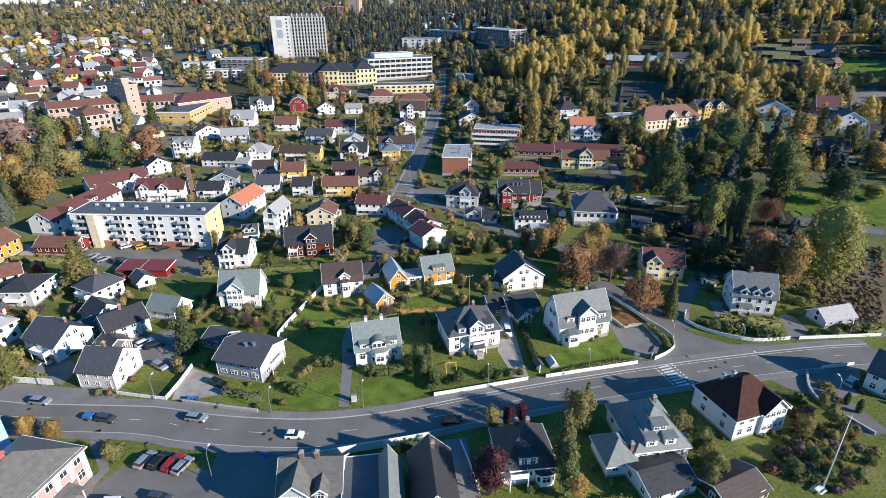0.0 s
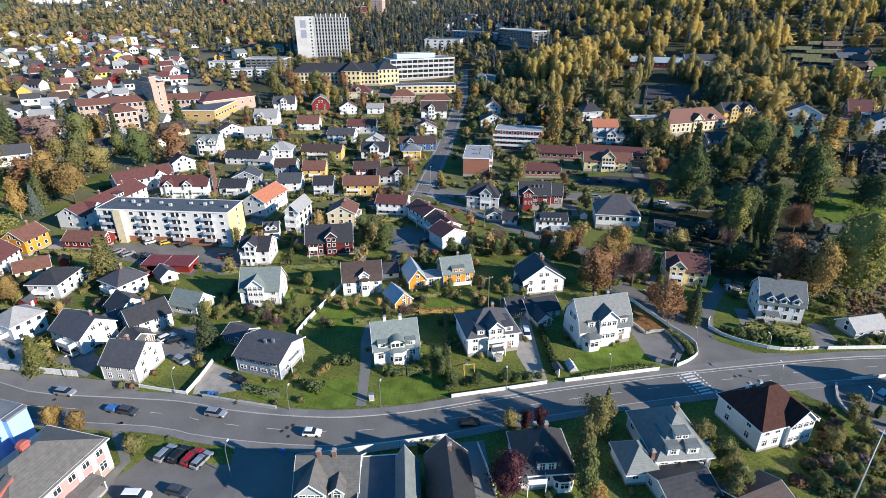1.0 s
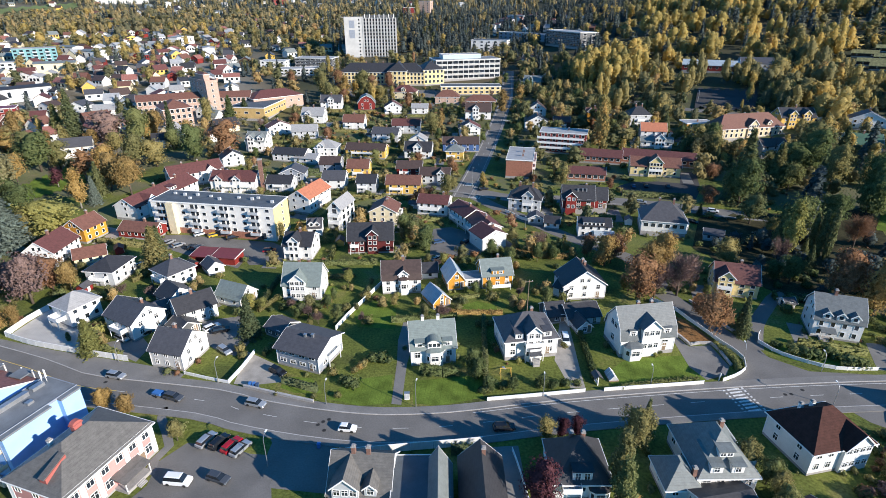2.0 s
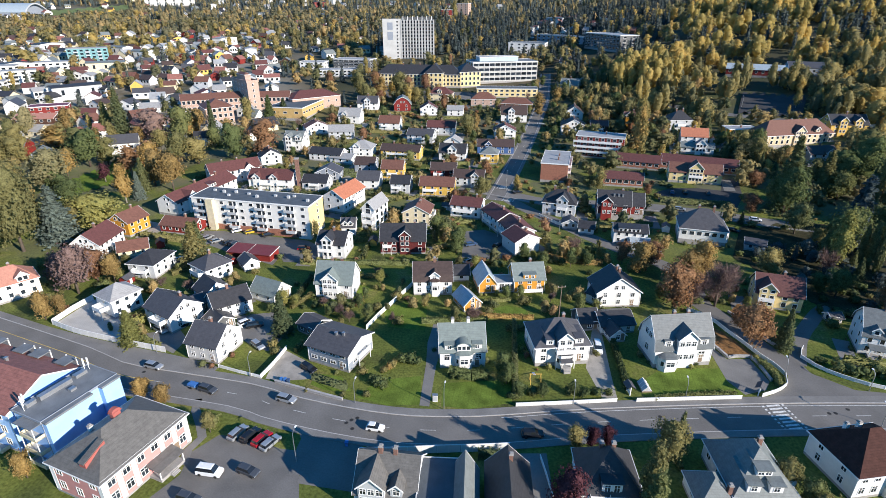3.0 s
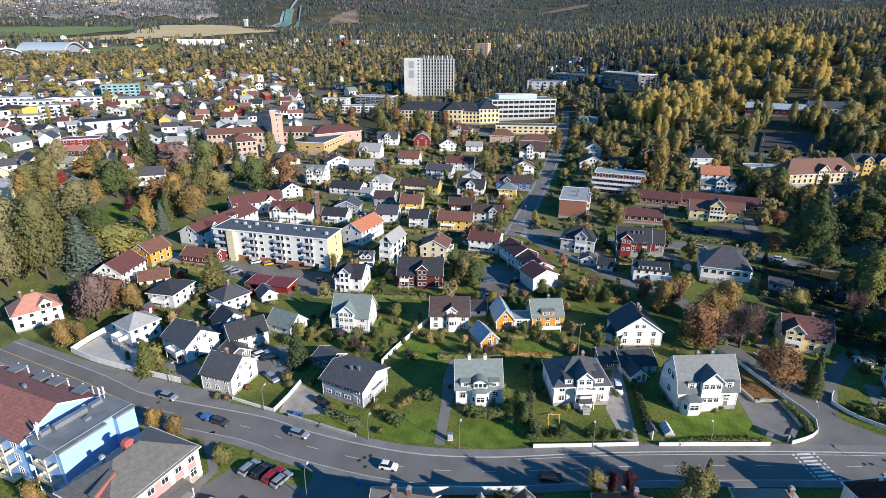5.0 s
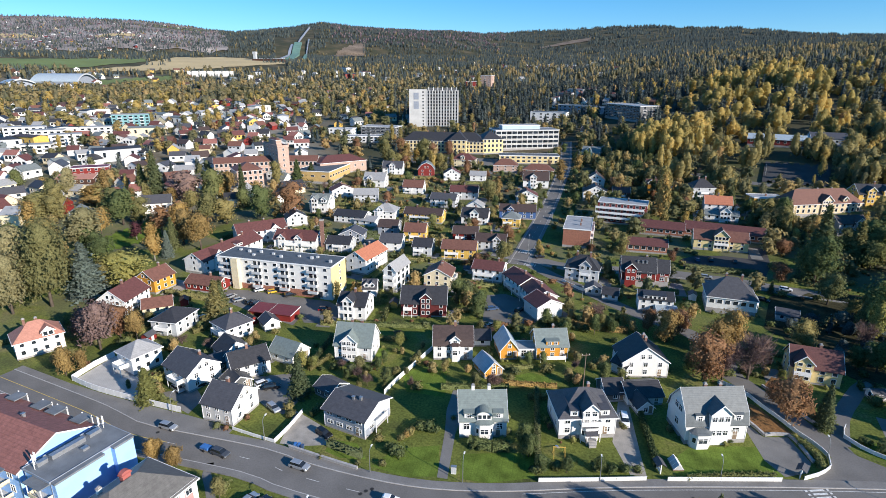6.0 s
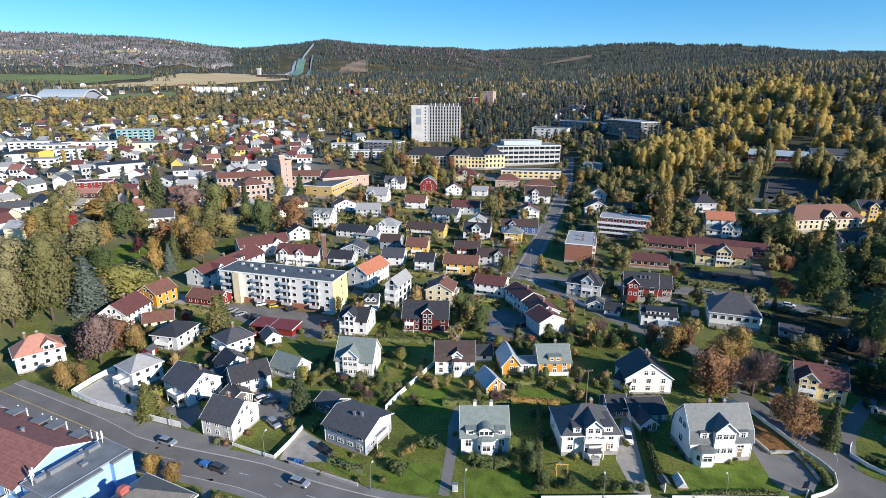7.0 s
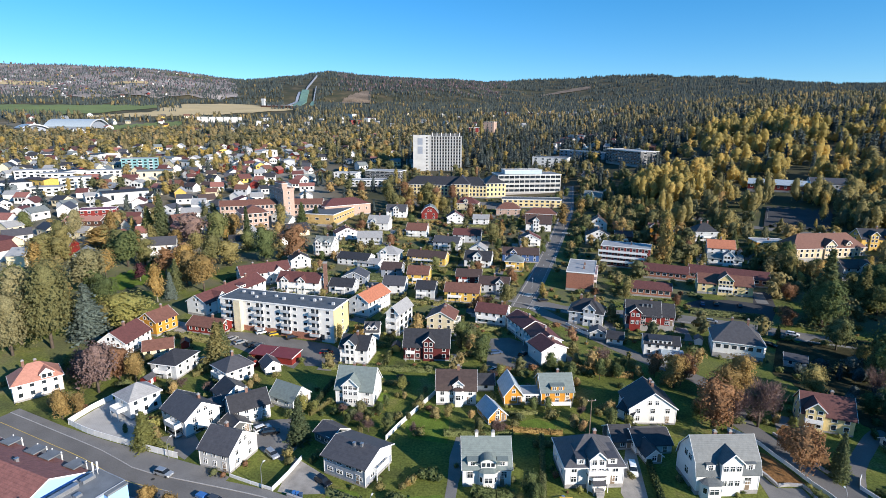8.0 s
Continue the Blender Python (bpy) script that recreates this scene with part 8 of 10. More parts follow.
tree(-259.2, 214.6, 17.2, 'round', 'olive', 1.34)
tree(-219.5, 259.9, 12.2, 'round', 'gold', 1.06)
tree(-187.3, 162.2, 7.1, 'round', 'green', 2.13)
tree(-181.1, 272.0, 24.0, 'spruce', 'spruce', 0.88)
tree(-184.2, 316.7, 18.0, 'round', 'olive', 0.82)
tree(-175.4, 326.8, 16.5, 'spruce', 'green', 1.47)
tree(-169.8, 336.1, 12.4, 'spruce', 'spruce', 2.30)

# ---- woods, park and gardens ----
PARK = [(-185.1, 130.3), (-347.3, 264.9), (-311.0, 279.2), (-248.4, 294.4), (-197.1, 290.0), (-159.3, 276.5), (-138.4, 250.1), (-156.1, 230.9), (-169.5, 205.8), (-171.7, 176.7), (-167.4, 154.8), (-174.6, 133.4)]
scatter_trees(PARK, 40, (('round', 'olive'), ('round', 'green'), ('willow', 'willow'), ('birch', 'gold'), ('round', 'olive'), ('spruce', 'spruce'), ('round', 'green'), ('birch', 'olive'), ('round', 'gold')), 11, 19, 3, 3.6)
GROVE = [(84.2, 221.3), (93.8, 251.7), (138.4, 288.2), (200.7, 303.7), (175.1, 244.1), (140.1, 197.1), (106.0, 180.4), (89.6, 190.8)]
scatter_trees(GROVE, 15, (('spruce', 'spruce'), ('round', 'green'), ('round', 'green'), ('round', 'olive'), ('birch', 'birch'), ('spruce', 'spruce')), 12, 21, 5, 4.0)
TAKEN += [(58, 187, 8), (49, 190, 5), (70, 204, 8), (84, 199, 8), (96, 193, 7)]       # open ground below the cross street
EAST_GARDENS = [(44.7, 181.9), (72.2, 222.0), (89.6, 190.8), (98.0, 185.5), (133.2, 192.5), (148.3, 186.2), (111.4, 150.9), (88.3, 150.9), (68.8, 127.7), (75.5, 154.8), (68.0, 176.8)]
scatter_trees(EAST_GARDENS, 8, (('round', 'olive'), ('spruce', 'spruce'), ('round', 'green'), ('round', 'green'), ('twig', 'twig')), 6, 13, 8, 3.0)
for px, py, ph in ((2.3, 287.9, 7), (5.3, 320.4, 9), (8.0, 345.2, 8), (4.0, 303.8, 6), (11.9, 373.5, 9), (7.7, 406.7, 8), (-14.2, 306.4, 6), (-12.9, 330.3, 6), (-5.0, 469.6, 9), (-11.2, 447.5, 8), (6.5, 435.3, 10), (-11.6, 380.9, 6)):
    tree(px, py, ph, 'round', 'green', 0.9)
scatter_trees([(17.5, 321.3), (87.4, 312.3), (149.1, 293.7), (127.7, 246.2), (92.4, 257.7), (59.1, 312.2)], 26, (('round', 'green'), ('round', 'olive'), ('spruce', 'spruce'), ('round', 'green')), 6, 12, 71, 1.5)
scatter_trees([(-0.9, 520.2), (64.6, 488.9), (48.6, 322.1), (14.3, 321.1), (8.5, 406.7)], 26, (('round', 'green'), ('round', 'olive'), ('birch', 'olive'), ('spruce', 'spruce')), 7, 12, 72, 1.5)
HOSPITAL_PARK = [(-147.5, 443.3), (-57.3, 429.7), (-52.0, 391.1), (-130.5, 391.6)]
scatter_trees(HOSPITAL_PARK, 12, (('round', 'olive'), ('birch', 'birch'), ('round', 'rust')), 9, 15, 73, 1.5)
scatter_trees([(93.8, 188.1), (117.4, 188.9), (106.6, 167.4), (91.9, 154.8), (84.5, 158.8)], 3, (('spruce', 'spruce'), ('round', 'green'), ('spruce', 'spruce')), 8, 13, 74, 2.5)
scatter_shrubs([(89.3, 176.8), (110.8, 175.6), (97.8, 147.2), (84.9, 140.2), (75.8, 127.7), (75.3, 133.7)], 26, ('green', 'spruce', 'olive'), 1.2, 3.0, 38)
scatter_shrubs([(97.3, 136.9), (110.9, 147.2), (115.1, 140.2), (105.4, 127.7), (96.1, 127.7)], 20, ('green', 'lime', 'olive'), 1.0, 2.4, 39)
TOWN = [(-130.9, 185.0), (-157.7, 282.5), (-153.2, 357.2), (-109.6, 452.9), (-6.1, 521.5), (69.4, 427.1), (91.9, 331.0), (112.0, 289.0), (133.6, 262.9), (103.9, 196.9), (69.8, 175.5), (38.5, 184.8), (10.1, 169.3), (-15.0, 148.0), (-52.6, 154.4), (-79.5, 148.0)]
scatter_trees(TOWN, 70, (('round', 'green'), ('round', 'olive'), ('birch', 'birch'), ('round', 'rust'), ('twig', 'twig'), ('round', 'green')), 4.0, 9.5, 21, 0.6)
GARDENS = [(-124.5, 100.6), (-158.2, 108.0), (-158.5, 138.1), (-125.6, 147.4), (-81.3, 140.6), (-39.3, 150.4), (2.5, 177.4), (44.9, 162.2), (67.6, 160.5), (65.0, 144.5), (48.1, 143.4), (29.3, 133.5), (9.1, 131.6), (-5.3, 125.5), (-22.7, 121.5), (-40.8, 120.0), (-60.2, 112.8), (-84.9, 109.8), (-94.2, 99.7)]
scatter_trees(GARDENS, 40, (('round', 'green'), ('round', 'olive'), ('round', 'lime'), ('twig', 'twig')), 3.0, 5.5, 61, 0.8)
scatter_shrubs(GARDENS, 48, ('green', 'olive', 'green', 'spruce', 'rust', 'olive'), 1.0, 2.8, 33)
scatter_shrubs(TOWN, 1000, ('green', 'olive', 'green', 'spruce', 'rust', 'olive', 'gold'), 1.0, 3.0, 34, True)
scatter_shrubs([(78.3, 94.9), (82.5, 84.6), (85.9, 78.5), (77.9, 67.8), (54.3, 67.8), (67.5, 78.5)], 46, ('olive', 'green', 'twig', 'olive', 'rust'), 1.0, 2.6, 36)
scatter_trees([(78.3, 94.9), (82.5, 84.6), (85.9, 78.5), (77.9, 67.8), (54.3, 67.8), (67.5, 78.5)], 12, (('round', 'olive'), ('twig', 'twig'), ('round', 'green')), 3.0, 5.0, 37, 1.5)
EAST_HILL = [(111.9, 154.8), (151.6, 168.1), (116.1, 119.4), (108.5, 127.7)]
scatter_shrubs(EAST_HILL, 420, ('olive', 'twig', 'twig', 'rust', 'willow'), 0.5, 1.5, 35, True)
shrub(-33.2, 95.9, 2.5, 'green', 1.3)
shrub(-31.8, 94.9, 2.2, 'green', 1.3)
shrub(-34.7, 96.8, 2.0, 'green', 1.3)
shrub(-28.2, 105.5, 2.7, 'green', 1.3)
shrub(-30.1, 105.0, 2.4, 'green', 1.3)
shrub(-26.1, 105.0, 1.8, 'green', 1.3)
shrub(-16.9, 101.2, 1.4, 'green', 1.3)
shrub(-14.9, 101.2, 1.4, 'green', 1.3)
shrub(-13.0, 101.4, 1.4, 'green', 1.3)
shrub(-11.0, 101.6, 1.4, 'green', 1.3)
shrub(-9.1, 102.1, 1.4, 'green', 1.3)
shrub(2.1, 98.8, 2.2, 'green', 1.3)
shrub(-6.0, 107.2, 2.3, 'green', 1.3)
shrub(-1.8, 96.8, 1.7, 'green', 1.3)
shrub(73.3, 120.7, 3.2, 'green', 1.3)
shrub(75.2, 119.9, 3.2, 'green', 1.3)
shrub(77.9, 119.4, 2.9, 'green', 1.3)
shrub(81.5, 120.7, 3.3, 'green', 1.3)
shrub(84.2, 117.3, 3.6, 'green', 1.3)
shrub(86.8, 116.8, 2.9, 'green', 1.3)
shrub(70.0, 123.4, 2.1, 'green', 1.3)
shrub(29.0, 115.5, 0.9, 'green', 1.3)
shrub(32.3, 113.8, 0.9, 'green', 1.3)
shrub(40.2, 116.8, 1.0, 'green', 1.3)
shrub(-63.2, 77.1, 2.2, 'green', 1.3)
shrub(-65.6, 78.5, 1.7, 'green', 1.3)
shrub(-3.0, 96.8, 1.7, 'green', 1.3)
shrub(9.9, 100.4, 2.0, 'green', 1.3)
shrub(13.1, 100.4, 2.0, 'green', 1.3)
shrub(15.8, 101.2, 2.0, 'green', 1.3)
shrub(18.5, 101.8, 1.7, 'green', 1.3)
shrub(-31.7, 102.9, 1.8, 'olive', 1.3)
shrub(-33.1, 100.4, 1.5, 'olive', 1.3)
shrub(-37.8, 98.8, 1.7, 'olive', 1.3)
shrub(-34.5, 91.3, 1.4, 'olive', 1.3)
shrub(-39.7, 90.4, 1.1, 'olive', 1.3)
shrub(-48.2, 90.4, 1.1, 'olive', 1.3)
shrub(3.6, 110.7, 1.5, 'olive', 1.3)
shrub(16.9, 116.8, 1.6, 'olive', 1.3)
shrub(87.0, 96.8, 2.0, 'olive', 1.3)
shrub(86.4, 94.0, 2.0, 'olive', 1.3)
shrub(86.4, 92.2, 1.6, 'olive', 1.3)
shrub(84.1, 87.0, 1.6, 'olive', 1.3)
shrub(71.8, 78.5, 2.6, 'olive', 1.3)
shrub(75.9, 81.5, 2.4, 'olive', 1.3)
shrub(78.4, 78.5, 2.1, 'olive', 1.3)
shrub(83.7, 83.0, 2.2, 'olive', 1.3)
shrub(65.5, 77.1, 2.0, 'olive', 1.3)
shrub(66.1, 74.4, 2.0, 'olive', 1.3)
shrub(48.0, 71.8, 2.1, 'olive', 1.3)
shrub(52.4, 74.4, 1.9, 'olive', 1.3)
shrub(-81.4, 102.9, 2.4, 'olive', 1.3)
shrub(-63.8, 105.0, 2.2, 'olive', 1.3)
shrub(-62.0, 102.5, 1.9, 'olive', 1.3)
shrub(109.0, 119.4, 3.2, 'olive', 1.3)
shrub(112.7, 119.4, 2.8, 'olive', 1.3)
shrub(103.7, 118.0, 2.3, 'olive', 1.3)
shrub(-32.1, 101.8, 1.5, 'gold', 1.3)
shrub(-31.5, 104.0, 1.2, 'gold', 1.3)
shrub(40.5, 136.9, 1.4, 'gold', 1.3)
shrub(-13.3, 130.6, 1.0, 'gold', 1.3)
shrub(-10.1, 130.0, 1.0, 'gold', 1.3)
shrub(-7.0, 130.3, 1.0, 'gold', 1.3)
shrub(-3.8, 130.6, 1.0, 'gold', 1.3)
shrub(-0.6, 130.9, 1.0, 'gold', 1.3)
shrub(56.9, 116.8, 1.7, 'lime', 1.3)
shrub(55.1, 122.0, 1.4, 'lime', 1.3)
shrub(55.7, 119.4, 1.4, 'lime', 1.3)
shrub(-104.4, 107.2, 3.7, 'lime', 1.3)
shrub(-103.3, 104.0, 2.9, 'lime', 1.3)

# ---- fences, walls and hedges ----
fence([(-1.5, 93.8), (9.2, 96.5), (20.2, 99.4)], 1.1, 'white')
fence([(24.4, 100.2), (35.2, 102.7), (47.4, 105.5)], 1.1, 'white')
fence([(52.0, 107.0), (55.3, 109.0), (58.8, 112.2), (59.8, 116.0), (58.3, 120.3), (56.4, 123.4), (54.2, 128.4), (51.4, 133.8), (49.7, 137.8), (47.2, 140.7), (43.6, 143.6)], 1.1, 'white')
fence([(68.5, 129.1), (66.3, 124.6), (68.3, 121.2), (72.6, 117.8), (80.2, 115.0), (90.0, 115.8)], 1.0, 'white')
fence([(92.3, 115.8), (102.7, 116.5), (114.4, 117.3)], 1.0, 'white')
fence([(-127.5, 103.6), (-118.9, 101.3), (-110.6, 100.0), (-100.1, 98.8), (-88.9, 97.7)], 1.7, 'white')
fence([(-127.5, 103.6), (-127.7, 111.3), (-126.8, 117.5)], 1.7, 'white')
fence([(-72.6, 94.6), (-66.6, 93.5), (-60.6, 92.6)], 0.9, 'white')
fence([(-60.6, 92.6), (-60.0, 98.0), (-59.8, 104.6)], 1.2, 'white')
fence([(-56.6, 91.8), (-47.4, 90.1), (-39.2, 88.7)], 0.8, 'stone')
fence([(-42.8, 116.9), (-41.6, 123.3), (-39.2, 132.4), (-36.4, 143.3)], 1.5, 'white')
fence([(-30.3, 74.4), (-23.9, 75.7), (-15.7, 77.7), (-7.1, 79.7), (-1.9, 81.0)], 2.0, 'white')
fence([(4.0, 80.0), (5.4, 75.1), (7.1, 67.8)], 1.0, 'white')
fence([(90.4, 103.5), (95.9, 104.4), (99.0, 105.0)], 1.0, 'white')
fence([(85.9, 101.8), (83.2, 96.8), (82.7, 92.2), (84.7, 87.9), (87.7, 82.2)], 0.8, 'stone')
fence([(54.8, 144.2), (57.2, 139.4), (59.9, 132.1), (62.4, 128.3)], 0.7, 'stone')
fence([(0.4, 208.6), (6.9, 202.0), (10.0, 200.1)], 1.2, 'white')
hedge([(-13.5, 128.8), (-6.2, 129.7), (1.0, 130.6)], 1.2, 0.9, 'gold')
hedge([(22.8, 104.0), (22.2, 113.0), (21.0, 126.2)], 1.5, 1.2, 'green')
hedge([(28.4, 101.6), (37.0, 104.4), (46.4, 106.6)], 1.0, 0.9, 'green')
hedge([(55.6, 120.6), (57.4, 115.6), (56.9, 111.6)], 1.2, 1.5, 'green')
hedge([(-4.2, 127.4), (-2.8, 109.3), (-1.7, 96.4)], 1.8, 1.1, 'spruce')
hedge([(-17.7, 102.5), (-12.3, 101.6), (-8.5, 102.7)], 2.0, 1.9, 'green')
hedge([(3.8, 169.9), (11.9, 168.9), (22.3, 168.9)], 2.0, 1.5, 'gold')
hedge([(-6.1, 167.6), (1.1, 167.2)], 2.0, 1.5, 'green')
hedge([(-35.9, 195.0), (-30.4, 188.5), (-26.2, 169.4)], 2.0, 1.2, 'green')
hedge([(-70.9, 152.2), (-59.6, 154.0), (-41.0, 157.0)], 1.6, 1.0, 'green')
hedge([(50.4, 231.6), (64.5, 229.6), (77.5, 228.4)], 2.0, 3.0, 'spruce')
hedge([(-29.0, 122.7), (-18.8, 125.1), (-11.4, 126.8)], 1.6, 1.0, 'green')

# ---- yards and drives ----
patch('lawn', [(26.1, 107.2), (30.6, 112.3), (39.8, 115.3), (48.2, 116.8), (48.6, 107.2), (37.0, 104.6), (26.5, 102.1)], 0.012, LAWN, 'bright mown lawn in front of a villa', 'lawn')
patch('lawn', [(-36.7, 90.4), (-33.5, 96.8), (-28.8, 98.8), (-24.0, 100.4), (-22.2, 90.6), (-29.1, 89.0)], 0.012, LAWN, 'bright mown lawn in front of a villa', 'lawn')
patch('lawn', [(-18.5, 98.8), (-9.4, 101.2), (-3.2, 102.9), (-2.4, 94.9), (-11.4, 91.3), (-17.5, 91.0)], 0.012, LAWN, 'bright mown lawn in front of a villa', 'lawn')
patch('lawn', [(-13.5, 132.1), (-6.4, 136.9), (-1.5, 135.3), (0.2, 131.8), (-12.5, 130.0)], 0.012, LAWN, 'bright mown lawn in front of a villa', 'lawn')
patch('lawn', [(-62.3, 143.6), (-49.3, 140.2), (-48.3, 133.7), (-55.2, 127.7), (-61.5, 132.1)], 0.012, LAWN, 'bright mown lawn in front of a villa', 'lawn')
patch('lawn', [(-41.2, 127.7), (-36.2, 133.7), (-29.5, 132.1), (-27.2, 119.4), (-37.6, 119.4)], 0.012, LAWN, 'bright mown lawn in front of a villa', 'lawn')
patch('lawn', [(67.2, 122.0), (74.5, 124.8), (86.8, 116.8), (78.7, 115.3), (69.9, 118.0)], 0.012, LAWN, 'bright mown lawn in front of a villa', 'lawn')
patch('lawn', [(-48.7, 96.8), (-42.4, 96.8), (-38.4, 92.2), (-44.3, 91.3), (-48.4, 92.7)], 0.012, LAWN, 'bright mown lawn in front of a villa', 'lawn')
patch('flower_bed', [(48.4, 135.2), (46.4, 127.8), (47.8, 124.6), (49.0, 121.9), (54.4, 123.2), (55.4, 123.4), (53.4, 128.2), (50.8, 133.4)], 0.025, LEAFBED, 'bed covered with fallen brown leaves', 'flower bed')
patch('flower_bed', [(55.6, 145.0), (58.2, 139.4), (60.6, 132.4), (63.3, 130.6), (65.7, 140.6), (63.8, 147.9), (58.9, 149.9)], 0.025, LEAFBED, 'bed covered with fallen brown leaves', 'flower bed')
fence([(46.2, 126.5), (47.4, 124.1), (48.6, 121.1), (54.1, 122.4), (56.0, 113.4)], 0.7, 'stone')
patch('scrubland', [(105.7, 147.2), (139.3, 169.1), (149.1, 156.6), (121.9, 120.7), (116.3, 127.7), (106.0, 133.7)], 0.015, SCRUB, 'brown overgrown scrub slope', 'scrub')
tagged(strip('footpath', smooth_line([(-70.8, 83.3), (-69.2, 80.0), (-65.8, 76.4), (-63.2, 73.1), (-63.9, 69.3), (-62.7, 65.8)]), 0.9, -0.9, 0.03, PAVING), 'curving asphalt footpath over the grass', 'path', '', 'structure')
crosswalk(54.6, 100.6, 18, 9)
crosswalk(-16.7, 240.0, -8, 8)
crosswalk(-13.1, 225.3, -8, 8)
crosswalk(-2.6, 355.6, 0, 7)

# ---- cars ----
car(-51.3, 86.5, -9, 'silver', 'estate')
car(-29.4, 81.6, 0, 'white', 'hatch')
car(2.3, 85.8, 12, 'black', 'estate')
car(-70.2, 86.3, -11, 'grey', 'estate')
car(-87.8, 91.7, -7, 'silver', 'estate')
car(-56.4, 75.1, 74, 'silver', 'estate')
car(-53.6, 74.9, 73, 'black', 'estate')
car(-50.8, 74.4, 71, 'red', 'estate')
car(-48.6, 73.7, 70, 'silver', 'estate')
car(-56.3, 64.9, 1, 'white', 'van')
car(-56.6, 58.8, -6, 'grey', 'estate')
car(-49.4, 66.4, -12, 'grey', 'estate')
car(17.3, 118.9, -87, 'white', 'van')
car(-76.0, 113.7, 56, 'white', 'estate')
car(-67.5, 104.2, -32, 'silver', 'estate')
car(-72.9, 112.8, 30, 'black', 'estate')
car(-51.0, 97.8, -26, 'black', 'estate')
car(-92.5, 108.6, 62, 'black', 'estate')
car(93.7, 98.2, 37, 'silver', 'estate')
car(-96.5, 106.1, -24, 'silver', 'estate')
car(-111.4, 171.7, 47, 'white', 'estate')
car(-105.9, 171.6, 46, 'yellow', 'estate')
car(-98.4, 170.6, 45, 'black', 'estate')
car(-121.1, 173.3, 45, 'black', 'van')
car(-114.2, 161.9, 57, 'silver', 'estate')
car(-109.1, 161.4, 62, 'black', 'estate')
car(-106.8, 161.3, 67, 'grey', 'estate')
car(-80.6, 162.2, 13, 'red', 'estate')
car(-118.7, 163.6, 74, 'silver', 'estate')
car(-9.9, 232.7, 27, 'black', 'estate')
car(56.8, 222.8, -11, 'silver', 'estate')
car(57.0, 241.0, 84, 'blue', 'hatch')
car(62.4, 241.6, 84, 'black', 'estate')
car(71.8, 241.4, 82, 'grey', 'hatch')
car(83.2, 215.4, -16, 'white', 'estate')
car(72.4, 204.7, -28, 'black', 'estate')
car(-23.0, 176.6, 30, 'blue', 'estate')
car(-13.5, 177.6, 62, 'black', 'estate')
car(-21.7, 162.8, 50, 'silver', 'estate')
car(61.2, 205.5, -28, 'black', 'estate')

# ---- poles ----
pole(-36.2, 88.5, 5.8, 'lamp')
pole(-16.7, 90.1, 6.3, 'lamp')
pole(10.7, 96.8, 5.5, 'lamp')
pole(35.1, 103.3, 4.8, 'lamp')
pole(72.8, 101.2, 5.6, 'lamp')
pole(76.5, 113.8, 4.6, 'lamp')
pole(-63.2, 92.7, 6.1, 'lamp')
pole(-91.1, 97.2, 5.2, 'lamp')
pole(-41.7, 70.5, 7.5, 'lamp')
pole(86.2, 92.2, 6.1, 'lamp')
pole(68.8, 68.8, 14.0, 'flag')
pole(-15.1, 235.2, 10.8, 'lamp')
pole(-6.4, 275.7, 7.8, 'lamp')
pole(119.9, 373.9, 7.9, 'lamp')
pole(8.2, 192.2, 4.4, 'lamp')
pole(7.4, 125.4, 14.0, 'pole')
pole(59.4, 115.5, 3.4, 'lamp')
pole(105.7, 116.8, 3.8, 'lamp')
tagged(strip('edge_line', [p for p in MAIN if p.x > -8], 3.25, 3.13, 0.038, PAINT), 'worn white edge line along the road', 'road marking', '', 'structure')
tagged(strip('centre_line', MAIN[:16], 0.08, -0.08, 0.045, PAINT_Y), 'yellow centre line on the western road', 'road marking', '', 'structure')

# ---- far houses, simple but whole ----
FAR_WALLS = ("white", "white", "white", "plaster", "light_grey", "cream", "yellow", "white", "white", "white", "light_grey", "plaster", "brown", "white", "plaster", "red", "white", "cream", "white", "white")
FAR_ROOFS = ("grey", "brown", "rust", "dark", "terracotta", "slate", "dark", "slate", "light", "red", "light", "felt_pale")


def far_house(x, y, yaw, rng):
    w, d, h = rng.uniform(9, 15), rng.uniform(8, 10), rng.uniform(3.6, 5.8)
    wall, cover = FAR_WALLS[rng.randrange(len(FAR_WALLS))], FAR_ROOFS[rng.randrange(len(FAR_ROOFS))]
    ob = thing("house", x, y, yaw, f"{wall.replace('_', ' ')} house with {cover} gable roof among autumn trees", "house", "distant houses", keep=8)
    axis = "x" if rng.random() < 0.65 else "y"
    rise = rng.uniform(2.2, 3.8)
    child("wall", body_shape(w, d, h, rise, "gable", axis).mesh("wall", WALL[wall]), ob)
    half, length = (d / 2, w / 2 + 0.4) if axis == "x" else (w / 2, d / 2 + 0.4)
    line = roof_profile("gable", half, h, rise, 0.45)
    child("roof", Shape().prism(line + [(line[2][0], line[2][1] - 0.25), (0, h + rise - 0.25), (line[0][0], line[0][1] - 0.25)], -length, length, axis).mesh("roof", ROOF[cover]), ob)
    for u in (-0.25, 0.25):
        put_window(ob, side_pose(w, d, "front", u * w, h * 0.55), 1.9, 1.5, 1, False)


def polar(r, az):
    return r * math.sin(radians(az)), r * math.cos(radians(az))


DISTANT = {}


